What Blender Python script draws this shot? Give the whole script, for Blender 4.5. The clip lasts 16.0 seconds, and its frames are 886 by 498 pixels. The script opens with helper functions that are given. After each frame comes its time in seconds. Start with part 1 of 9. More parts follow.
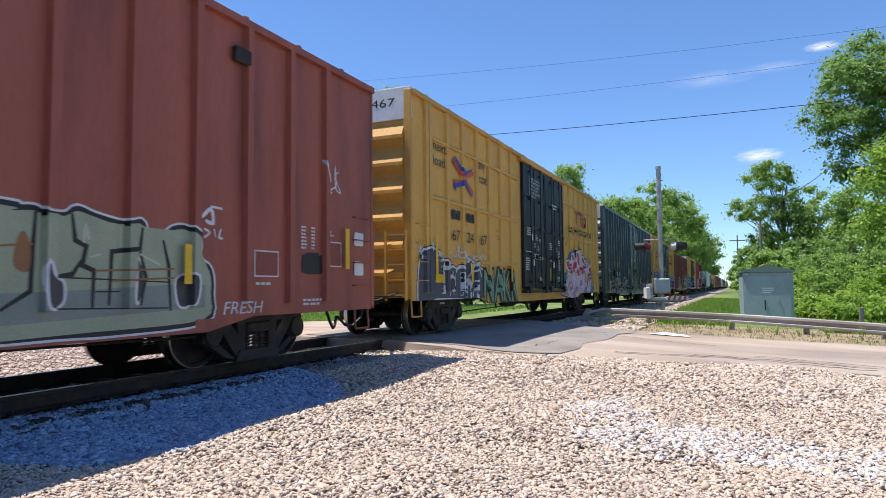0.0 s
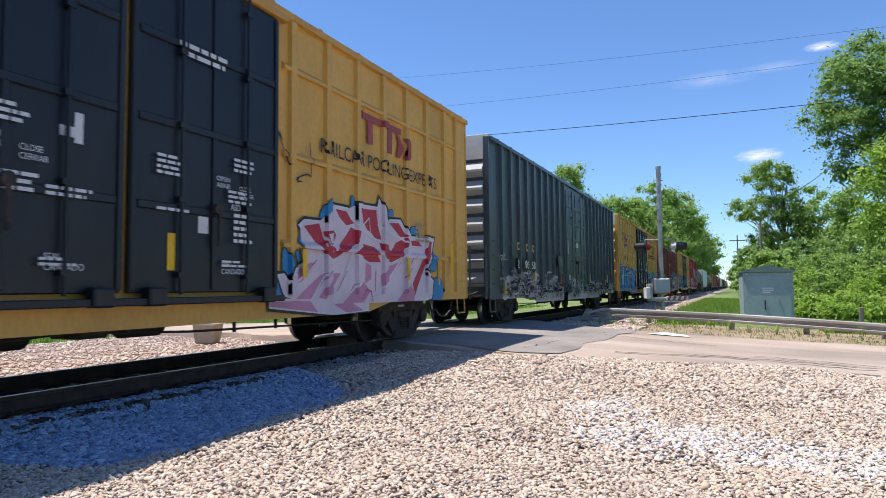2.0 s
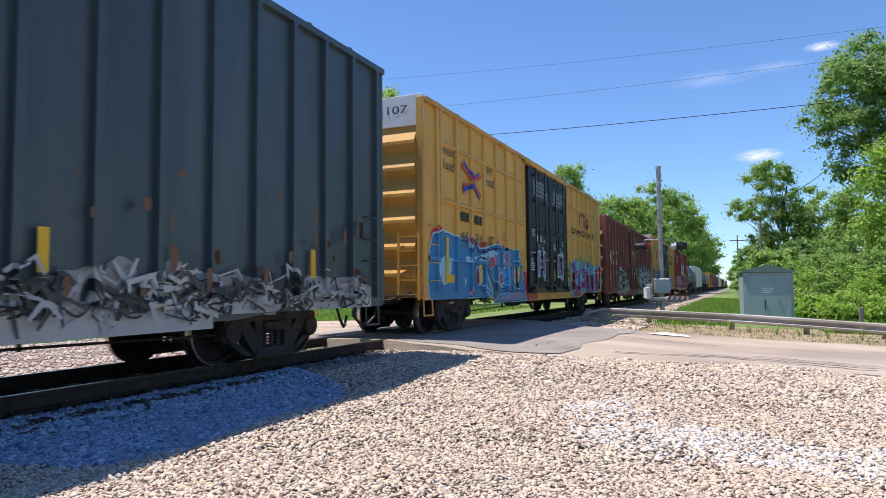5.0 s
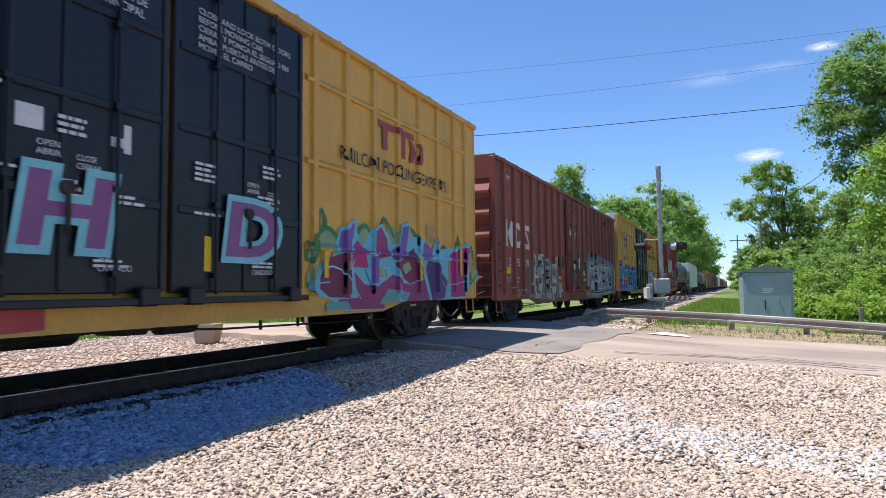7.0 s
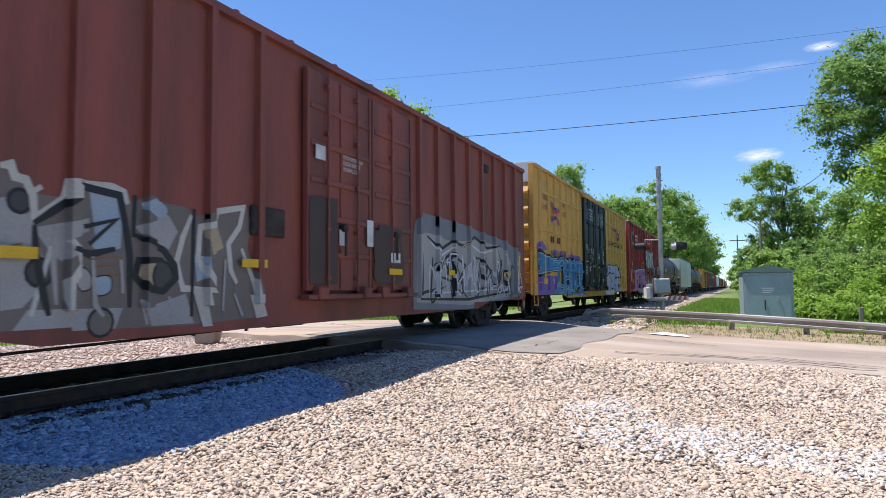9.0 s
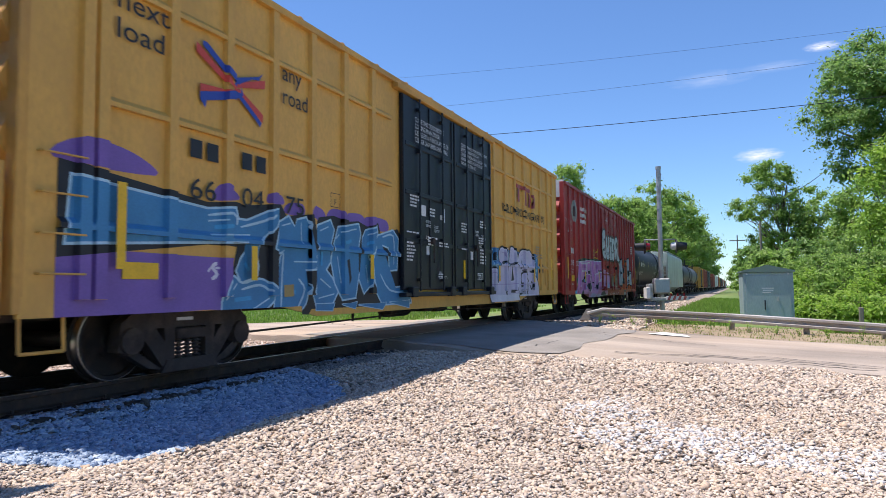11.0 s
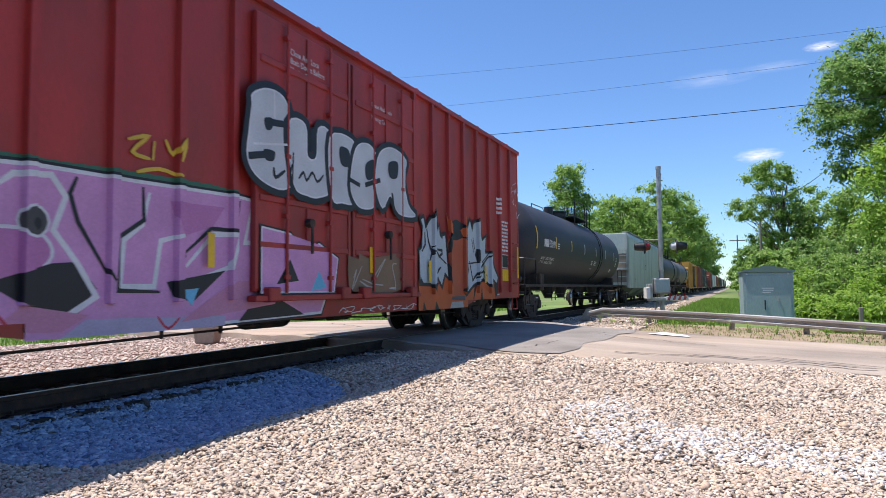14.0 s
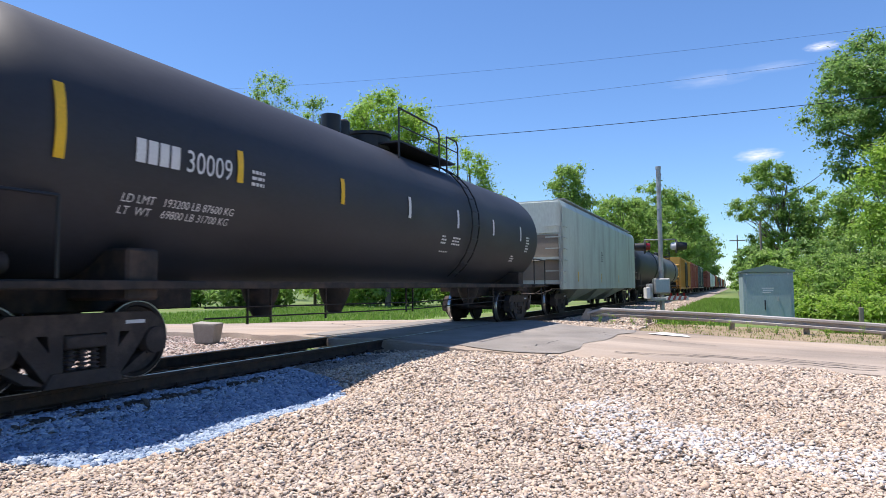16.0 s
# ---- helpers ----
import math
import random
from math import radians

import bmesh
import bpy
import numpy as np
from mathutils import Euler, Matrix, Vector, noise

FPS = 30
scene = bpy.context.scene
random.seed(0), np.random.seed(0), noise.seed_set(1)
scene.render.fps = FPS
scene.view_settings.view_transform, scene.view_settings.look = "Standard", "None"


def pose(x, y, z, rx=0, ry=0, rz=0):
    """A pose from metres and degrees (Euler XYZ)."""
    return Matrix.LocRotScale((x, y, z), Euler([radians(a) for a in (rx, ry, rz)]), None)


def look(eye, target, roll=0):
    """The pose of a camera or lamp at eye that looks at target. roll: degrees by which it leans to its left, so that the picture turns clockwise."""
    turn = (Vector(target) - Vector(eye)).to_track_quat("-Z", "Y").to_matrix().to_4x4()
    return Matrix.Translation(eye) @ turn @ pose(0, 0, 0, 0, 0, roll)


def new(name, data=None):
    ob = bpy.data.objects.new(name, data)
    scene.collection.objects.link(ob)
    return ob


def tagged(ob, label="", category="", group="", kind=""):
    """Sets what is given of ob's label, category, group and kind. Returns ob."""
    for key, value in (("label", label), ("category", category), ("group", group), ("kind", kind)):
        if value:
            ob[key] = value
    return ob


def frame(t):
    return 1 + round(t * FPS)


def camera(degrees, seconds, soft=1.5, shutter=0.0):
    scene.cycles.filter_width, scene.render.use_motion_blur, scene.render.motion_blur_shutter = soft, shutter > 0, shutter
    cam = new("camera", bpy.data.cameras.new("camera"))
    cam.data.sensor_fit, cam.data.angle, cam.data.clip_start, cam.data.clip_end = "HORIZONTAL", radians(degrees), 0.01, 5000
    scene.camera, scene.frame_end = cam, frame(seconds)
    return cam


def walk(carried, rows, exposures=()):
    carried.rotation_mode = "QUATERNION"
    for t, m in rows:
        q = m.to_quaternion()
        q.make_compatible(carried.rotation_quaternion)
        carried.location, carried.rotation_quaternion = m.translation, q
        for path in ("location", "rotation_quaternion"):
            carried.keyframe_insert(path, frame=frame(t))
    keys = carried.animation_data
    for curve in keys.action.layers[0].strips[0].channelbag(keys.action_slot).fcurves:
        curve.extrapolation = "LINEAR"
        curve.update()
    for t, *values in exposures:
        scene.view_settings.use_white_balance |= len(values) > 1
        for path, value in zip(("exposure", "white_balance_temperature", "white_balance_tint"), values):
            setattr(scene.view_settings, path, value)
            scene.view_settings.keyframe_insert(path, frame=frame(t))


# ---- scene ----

# camera: stands still beside the crossing
EYE = Vector((7.344, 0.0, 1.016))
YAW, PITCH, ROLL = radians(24.02), radians(3.48), -0.55
AIM = Vector((-math.sin(YAW) * math.cos(PITCH), math.cos(YAW) * math.cos(PITCH), math.sin(PITCH)))
cam = camera(68.23, 16.0, soft=0.75, shutter=0.12)
walk(cam, [(0.0, look(EYE, EYE + AIM, ROLL)), (16.0, look(EYE, EYE + AIM, ROLL))],
     exposures=[(0.0, 0.44, 6500, 14), (16.0, 0.44, 6500, 14)])

# light: clear midday sky, sun high behind the train
SUN_WAY = Vector((1.8, 0.42, -5.4)).normalized()
world = bpy.data.worlds.new("clear_sky")
scene.world = world
world.use_nodes = True
wn = world.node_tree.nodes
sky = wn.new("ShaderNodeTexSky")
sky.sky_type, sky.sun_disc = "NISHITA", False
sky.sun_elevation = math.asin(-SUN_WAY.z)
sky.sun_rotation = math.atan2(-SUN_WAY.x, -SUN_WAY.y)
sky.air_density, sky.dust_density, sky.ozone_density = 1.0, 0.0, 4.0
wn["Background"].inputs["Strength"].default_value = 0.115
tint = wn.new("ShaderNodeMix")
tint.data_type, tint.blend_type = "RGBA", "MULTIPLY"
tint.inputs["Factor"].default_value = 1.0
tint_in = [i for i in tint.inputs if i.type == "RGBA"]
tint_in[1].default_value = (.745, .94, 1.15, 1)
world.node_tree.links.new(sky.outputs["Color"], tint_in[0])
world.node_tree.links.new([o for o in tint.outputs if o.type == "RGBA"][0], wn["Background"].inputs["Color"])
sun = new("sun", bpy.data.lights.new("sun", "SUN"))
sun.data.energy, sun.data.angle, sun.data.color = 5.0, radians(0.53), (1.0, 0.95, 0.87)
sun.matrix_world = look((-20, -5, 60), Vector((-20, -5, 60)) + SUN_WAY)
SPEED = 8.259          # metres a second, towards -y
WHEEL_R = 0.457


# ---------- mesh and material helpers ----------
class MB:
    """A list of vertices and faces that grows piece by piece."""

    def __init__(self):
        self.v, self.f = [], []

    def add(self, verts, faces):
        n = len(self.v)
        self.v.extend(tuple(p) for p in verts)
        self.f.extend(tuple(i + n for i in q) for q in faces)
        return self

    def box(self, x0, x1, y0, y1, z0, z1, c=0.0):
        if x0 > x1: x0, x1 = x1, x0
        if y0 > y1: y0, y1 = y1, y0
        if z0 > z1: z0, z1 = z1, z0
        c = min(c, (x1 - x0) * .45, (y1 - y0) * .45, (z1 - z0) * .45)
        if c <= 0:
            v = [(x, y, z) for x in (x0, x1) for y in (y0, y1) for z in (z0, z1)]
            return self.add(v, [(0, 1, 3, 2), (4, 6, 7, 5), (0, 4, 5, 1), (2, 3, 7, 6), (0, 2, 6, 4), (1, 5, 7, 3)])
        bm = bmesh.new()
        m = Matrix.LocRotScale(((x0 + x1) / 2, (y0 + y1) / 2, (z0 + z1) / 2), None, (x1 - x0, y1 - y0, z1 - z0))
        bmesh.ops.create_cube(bm, size=1, matrix=m)
        bmesh.ops.bevel(bm, geom=bm.edges[:], offset=c, segments=1, affect="EDGES", profile=.5)
        bm.verts.index_update()
        self.add([p.co for p in bm.verts], [[p.index for p in q.verts] for q in bm.faces])
        bm.free()
        return self

    def cyl(self, a, b, r, n=8, r2=None, caps=True):
        a, b = Vector(a), Vector(b)
        r2 = r if r2 is None else r2
        w = (b - a).normalized()
        u = w.orthogonal().normalized()
        k = w.cross(u)
        v = []
        for c, q in ((a, r), (b, r2)):
            v += [c + (u * math.cos(2 * math.pi * i / n) + k * math.sin(2 * math.pi * i / n)) * q for i in range(n)]
        f = [(i, (i + 1) % n, n + (i + 1) % n, n + i) for i in range(n)]
        if caps:
            f += [tuple(range(n))[::-1], tuple(range(n, 2 * n))]
        return self.add(v, f)

    def tube(self, pts, r, n=6):
        for a, b in zip(pts, pts[1:]):
            self.cyl(a, b, r, n)
        return self

    def lathe(self, prof, n=24, axis="x", at=(0, 0, 0)):
        """prof: (along, radius) pairs round an axis."""
        v = []
        for s, r in prof:
            for i in range(n):
                c, d = math.cos(2 * math.pi * i / n) * r, math.sin(2 * math.pi * i / n) * r
                p = {"x": (s, c, d), "y": (d, s, c), "z": (c, d, s)}[axis]
                v.append((p[0] + at[0], p[1] + at[1], p[2] + at[2]))
        f = [(j * n + i, j * n + (i + 1) % n, (j + 1) * n + (i + 1) % n, (j + 1) * n + i) for j in range(len(prof) - 1) for i in range(n)]
        f += [tuple(range(n))[::-1], tuple(range((len(prof) - 1) * n, len(prof) * n))]
        return self.add(v, f)

    def ring(self, prof, n=24, axis="x", at=(0, 0, 0)):
        """A lathe with open ends."""
        self.lathe(prof, n, axis, at)
        del self.f[-2:]
        return self

    def prism(self, poly, x0, x1, axis="x"):
        """poly: outline in the two other axes, swept from x0 to x1 along the axis."""
        n = len(poly)
        put = {"x": lambda s, p: (s, p[0], p[1]), "y": lambda s, p: (p[0], s, p[1]), "z": lambda s, p: (p[0], p[1], s)}[axis]
        v = [put(x0, p) for p in poly] + [put(x1, p) for p in poly]
        f = [(i, (i + 1) % n, n + (i + 1) % n, n + i) for i in range(n)] + [tuple(range(n))[::-1], tuple(range(n, 2 * n))]
        return self.add(v, f)

    def mesh(self, name, material, smooth=0):
        me = bpy.data.meshes.new(name)
        me.from_pydata(self.v, [], self.f)
        bm = bmesh.new()
        bm.from_mesh(me)
        bmesh.ops.recalc_face_normals(bm, faces=bm.faces)
        bm.to_mesh(me)
        bm.free()
        if smooth:
            me.shade_smooth()
            me.set_sharp_from_angle(angle=radians(smooth))
        if material:
            me.materials.append(material)
        return me


def part(name, mb, material, parent, label="", smooth=0):
    ob = new(name, mb.mesh(name, material, smooth) if isinstance(mb, MB) else mb)
    ob.parent = parent
    return tagged(ob, label) if label else ob


def again(ob, x, y, z, rz=0, flip=None):
    """Another part on the same mesh, moved within its parent."""
    o = new(ob.name.split(".")[0], ob.data)
    o.parent = ob.parent
    o.matrix_basis = pose(x, y, z, 0, 0, rz)
    if "label" in ob: o["label"] = ob["label"]
    return o


def thing(name, label, category, group="", kind="", at=(0, 0, 0), rz=0):
    ob = new(name)
    ob.empty_display_size = .3
    ob.matrix_basis = pose(*at, 0, 0, rz)
    return tagged(ob, label, category, group, kind)


def solid(name, mb, material, label, category="", group="", kind="", smooth=0):
    return tagged(new(name, mb.mesh(name, material, smooth)), label, category, group, kind)


def big_mesh(name, verts, faces, material, smooth=False):
    """A mesh from numpy arrays: verts n x 3, faces m x k."""
    me = bpy.data.meshes.new(name)
    me.vertices.add(len(verts))
    me.vertices.foreach_set("co", np.asarray(verts, dtype=np.float32).ravel())
    k = faces.shape[1]
    me.loops.add(faces.size)
    me.loops.foreach_set("vertex_index", faces.astype(np.int32).ravel())
    me.polygons.add(len(faces))
    me.polygons.foreach_set("loop_start", np.arange(len(faces), dtype=np.int32) * k)
    me.update(calc_edges=True)
    me.validate()
    if smooth: me.shade_smooth()
    me.materials.append(material)
    return me


def mat(name, base, var=.15, scale=2.0, fine=40.0, rough=.6, metal=0.0, bump=.15, dirt=None, amount=.4, dscale=1.2,
        stretch=(1, 1, 1), rand=0.0, coat=0.0):
    m = bpy.data.materials.new(name)
    m.use_nodes = True
    nt = m.node_tree
    N, Lk = nt.nodes.new, nt.links.new
    bsdf = nt.nodes["Principled BSDF"]
    bsdf.inputs["Roughness"].default_value = rough
    bsdf.inputs["Metallic"].default_value = metal
    bsdf.inputs["Coat Weight"].default_value = coat
    tc = N("ShaderNodeTexCoord")
    mp = N("ShaderNodeMapping")
    mp.inputs["Scale"].default_value = stretch
    Lk(tc.outputs["Object"], mp.inputs["Vector"])

    def nz(sc, detail=4):
        n = N("ShaderNodeTexNoise")
        n.inputs["Scale"].default_value, n.inputs["Detail"].default_value = sc, detail
        Lk(mp.outputs["Vector"], n.inputs["Vector"])
        return n

    def ramp(fac, lo, hi, a, b):
        r = N("ShaderNodeValToRGB")
        r.color_ramp.elements[0].position, r.color_ramp.elements[1].position = lo, hi
        r.color_ramp.elements[0].color, r.color_ramp.elements[1].color = (*a, 1), (*b, 1)
        Lk(fac, r.inputs["Fac"])
        return r.outputs["Color"]

    def mix(kind, fac, a, b):
        x = N("ShaderNodeMix")
        x.data_type, x.blend_type = "RGBA", kind
        if isinstance(fac, float): x.inputs["Factor"].default_value = fac
        else: Lk(fac, x.inputs["Factor"])
        for k, c in (("A", a), ("B", b)):
            s = [i for i in x.inputs if i.name == k and i.type == "RGBA"][0]
            if isinstance(c, tuple): s.default_value = (*c, 1)
            else: Lk(c, s)
        return [o for o in x.outputs if o.type == "RGBA"][0]

    n1, n2 = nz(scale), nz(fine, 6)
    lo = tuple(max(0, c * (1 - var)) for c in base)
    hi = tuple(min(1, c * (1 + var)) for c in base)
    col = ramp(n1.outputs["Fac"], .3, .7, lo, hi)
    col = mix("MULTIPLY", .6, col, ramp(n2.outputs["Fac"], .25, .65, (.72,) * 3, (1,) * 3))
    if dirt:
        n3 = nz(dscale, 8)
        col = mix("MIX", ramp(n3.outputs["Fac"], .56 - .22 * amount, .72, (0, 0, 0), (.8, .8, .8)), col, dirt)
    if rand:
        oi = N("ShaderNodeObjectInfo")
        v = tuple(1 - rand for _ in range(3))
        col = mix("MULTIPLY", 1.0, col, ramp(oi.outputs["Random"], 0, 1, v, (1, 1, 1)))
    Lk(col, bsdf.inputs["Base Color"])
    if bump:
        b = N("ShaderNodeBump")
        b.inputs["Strength"].default_value, b.inputs["Distance"].default_value = bump, .02
        Lk(n2.outputs["Fac"], b.inputs["Height"])
        Lk(b.outputs["Normal"], bsdf.inputs["Normal"])
    return m


def island_mat(name, colours, rough=.85, fine=30.0, trans=0.0, bump=.2):
    """Pieces of one mesh, each with its own colour from the list."""
    m = bpy.data.materials.new(name)
    m.use_nodes = True
    nt = m.node_tree
    N, Lk = nt.nodes.new, nt.links.new
    bsdf = nt.nodes["Principled BSDF"]
    bsdf.inputs["Roughness"].default_value = rough
    geo, r = N("ShaderNodeNewGeometry"), N("ShaderNodeValToRGB")
    Lk(geo.outputs["Random Per Island"], r.inputs["Fac"])
    e = r.color_ramp.elements
    for i, c in enumerate(colours):
        q = e[i] if i < 2 else e.new(1)
        q.position, q.color = i / (len(colours) - 1), (*c, 1)
    tc, n = N("ShaderNodeTexCoord"), N("ShaderNodeTexNoise")
    n.inputs["Scale"].default_value = fine
    Lk(tc.outputs["Object"], n.inputs["Vector"])
    r2 = N("ShaderNodeValToRGB")
    r2.color_ramp.elements[0].position, r2.color_ramp.elements[1].position = .3, .7
    r2.color_ramp.elements[0].color = (.7, .7, .7, 1)
    Lk(n.outputs["Fac"], r2.inputs["Fac"])
    x = N("ShaderNodeMix")
    x.data_type, x.blend_type = "RGBA", "MULTIPLY"
    x.inputs["Factor"].default_value = 1
    a, b = [i for i in x.inputs if i.type == "RGBA"]
    Lk(r.outputs["Color"], a), Lk(r2.outputs["Color"], b)
    out = [o for o in x.outputs if o.type == "RGBA"][0]
    Lk(out, bsdf.inputs["Base Color"])
    if trans:
        t, ms = N("ShaderNodeBsdfTranslucent"), N("ShaderNodeMixShader")
        Lk(out, t.inputs["Color"])
        ms.inputs["Fac"].default_value = trans
        Lk(bsdf.outputs["BSDF"], ms.inputs[1]), Lk(t.outputs["BSDF"], ms.inputs[2])
        Lk(ms.outputs["Shader"], nt.nodes["Material Output"].inputs["Surface"])
    return m

# ---------- materials ----------
RUST = (.16, .07, .035)
GRIME = (.06, .055, .05)
M_YELLOW = mat("yellow_railcar_paint", (.74, .41, .085), .10, .8, 25, .55, 0, .05, (.56, .31, .07), .4, 1.5, (1, 1, .5))
M_YELLOW_DULL = mat("dull_orange_paint", (.68, .36, .07), .16, .8, 25, .6, 0, .05, (.44, .23, .06), .45, 1.5, (1, 1, .5))
M_DOOR_BLACK = mat("navy_black_door_paint", (.005, .007, .013), .25, .8, 30, .45, 0, .06, (.018, .018, .02), .3, 1.8, (1, 1, .3))
M_BROWN = mat("oxide_brown_paint", (.39, .105, .068), .14, .7, 28, .58, 0, .06, (.12, .04, .03), .45, 1.3, (1, 1, .2))
M_BROWN_2 = mat("dark_oxide_brown_paint", (.29, .075, .05), .16, .7, 28, .6, 0, .06, (.09, .04, .03), .5, 1.3, (1, 1, .2))
M_GREEN = mat("blackish_green_paint", (.056, .080, .090), .22, .7, 28, .33, 0, .06, (.09, .10, .10), .45, 1.6, (1, 1, .2))
M_RED = mat("faded_red_paint", (.40, .034, .028), .2, .7, 28, .5, 0, .06, (.20, .035, .025), .55, 1.3, (1, 1, .35))
M_TANK = mat("matt_black_tank_paint", (.026, .027, .036), .2, .5, 22, .6, 0, .04, (.05, .05, .055), .35, .8, (1, .4, 1))
M_GREY_CAR = mat("pale_grey_hopper_paint", (.54, .59, .53), .1, .6, 22, .5, 0, .05, (.26, .25, .22), .45, 1.2, (1, 1, .25))
M_STEEL = mat("grimy_brown_steel", (.036, .030, .027), .3, 3, 30, .75, .2, .25, (.11, .07, .05), .5, 4)
M_TRUCK = mat("dusty_cast_steel", (.045, .034, .029), .3, 3, 40, .8, .1, .3, (.10, .072, .058), .35, 5)
M_WHEEL = mat("worn_wheel_steel", (.018, .015, .014), .3, 4, 30, .6, .3, .15, (.07, .045, .034), .4, 5)
M_TREAD = mat("polished_wheel_tread", (.55, .53, .5), .1, 5, 40, .28, 1.0, .05)
M_RAILHEAD = mat("polished_rail_head", (.35, .33, .31), .1, 5, 40, .3, 1.0, .05)
M_RAIL = mat("rusty_rail_steel", (.05, .035, .028), .3, 4, 30, .8, .2, .25, (.09, .05, .032), .5, 6)
M_TIE = mat("creosoted_timber", (.035, .029, .024), .3, 3, 40, .9, 0, .5, stretch=(.2, 2, 2), rand=.4)
M_SPRING = mat("spring_steel", (.10, .08, .075), .2, 4, 40, .6, .4, .1)
M_WHITE = mat("dusty_white_paint", (.74, .74, .73), .06, 1.5, 30, .6, 0, .03, (.5, .47, .43), .3, 2)
M_STENCIL = mat("white_stencil_paint", (.72, .72, .72), .08, 3, 60, .6, 0, 0)
M_BLACK = mat("black_paint", (.012, .012, .014), .2, 3, 40, .5, 0, .03)
M_REFLECT = mat("yellow_reflective_tape", (.85, .50, .01), .08, 4, 40, .35, 0, 0)
M_ASPHALT = mat("old_pale_asphalt", (.36, .295, .24), .32, .8, 55, .93, 0, .8, (.50, .38, .28), .6, .5, (.3, 1, 1))
M_GRAVEL = mat("trodden_gravel_bed", (.30, .245, .20), .2, .5, 60, .95, 0, .9, (.30, .24, .19), .5, .6)
M_BALLAST = mat("ballast_bed", (.13, .115, .105), .2, .6, 60, .95, 0, .9, (.08, .07, .06), .5, 1)
M_EARTH = mat("grassy_earth", (.13, .20, .045), .35, .15, 9, .95, 0, .6, (.22, .18, .09), .3, .4)
M_DIRT = mat("dry_verge_dirt", (.34, .25, .165), .2, .8, 40, .95, 0, .7, (.20, .20, .07), .5, 1.5)
M_GALV = mat("galvanised_steel", (.42, .43, .42), .12, 4, 40, .5, .5, .08, (.25, .2, .16), .35, 3)
M_BEAM = mat("weathered_guard_rail_steel", (.44, .42, .40), .2, 1.5, 30, .55, .15, .12, (.17, .10, .06), .55, 1.2, (.3, .3, 1))
M_WOOD = mat("grey_weathered_post", (.24, .21, .17), .2, 4, 40, .9, 0, .4, stretch=(2, 2, .2))
M_CABINET = mat("blue_grey_cabinet_paint", (.34, .44, .46), .08, 1.2, 30, .5, 0, .04, (.24, .29, .30), .35, 1.2, (1, 1, .3))
M_CONCRETE = mat("stained_concrete", (.40, .36, .31), .15, 3, 30, .9, 0, .3, (.25, .22, .19), .4, 3)
M_BARK = mat("grey_brown_bark", (.16, .13, .10), .3, 4, 20, .95, 0, .8, stretch=(2, 2, .3))
M_LEAF = island_mat("mid_green_leaves", [(.20, .36, .07), (.30, .48, .10), (.42, .58, .16)], .5, 2, .62)
M_LEAF_DARK = island_mat("deep_green_leaves", [(.17, .32, .08), (.25, .42, .11), (.36, .52, .16)], .5, 2, .62)
M_LEAF_LIGHT = island_mat("spring_green_leaves", [(.25, .44, .06), (.37, .57, .08), (.48, .66, .14)], .5, 2, .58)
M_GRASS = island_mat("dry_verge_grass_blades", [(.20, .34, .06), (.34, .42, .10), (.50, .44, .22), (.56, .48, .28), (.28, .40, .08)], .8, 3, .3)
M_GRASS_LUSH = island_mat("lush_grass_blades", [(.14, .28, .04), (.22, .40, .055), (.30, .48, .08), (.36, .48, .13)], .8, 3, .45)
M_STONES = island_mat("tan_crushed_stone", [(.20, .14, .10), (.63, .50, .375), (.75, .61, .48), (.36, .285, .235), (.82, .72, .61), (.62, .44, .31), (.52, .43, .37), (.72, .58, .45)], .9, 50)
# whitish stones; the blue of skylit shade is put into their colour
M_STONES_SHADE_BLUE = island_mat("blue_grey_crushed_stone", [(.10, .15, .25), (.38, .48, .64), (.25, .35, .50), (.56, .63, .73), (.18, .26, .38)], .85, 50)
M_STONES_DARK = island_mat("dull_ballast_stone", [(.17, .14, .12), (.33, .285, .25), (.27, .245, .235), (.42, .36, .31)], .9, 50)


def paint(name, c, rough=.5):
    return mat(name, c, .12, 1.6, 40, rough, 0, .02)


# ---------- ground ----------
def soft(a, b, x):
    t = np.clip((x - a) / (b - a), 0, 1)
    return t * t * (3 - 2 * t)


def ground_z(x, y):
    """Height of the open ground beside the line (rail top is 0)."""
    x, y = np.asarray(x, float), np.asarray(y, float)
    right = -.20 - .03 * np.clip(x - 1.5, 0, 14)
    left = -.20 - .012 * np.clip(-x - 1.5, 0, 14)
    z = np.where(x > 0, right, left)
    bumps = .018 * np.sin(x * 1.7 + y * .6) * np.cos(y * 1.3 - x * .4) + .012 * np.sin(x * 3.9) * np.sin(y * 3.1 + 1)
    hollow = -.13 * soft(1.15, 1.6, x) * (1 - soft(2.6, 3.3, x)) * soft(.5, 3.0, y) * (1 - soft(6.8, 8.6, y))
    rise = .09 * soft(7.5, 11.0, y) * (1 - soft(12, 14, y)) * soft(1.3, 2.2, x) * (1 - soft(6, 11, x))
    return z + hollow + rise + bumps * soft(1.2, 2.5, np.abs(x)) * (1 - soft(25, 40, np.hypot(x, y)))


def road_z(x):
    x = np.asarray(x, float)
    return np.where(x > 0, -.015 - .048 * np.clip(x - 1.5, 0, 12), -.015 - .016 * np.clip(-x - 1.5, 0, 12))


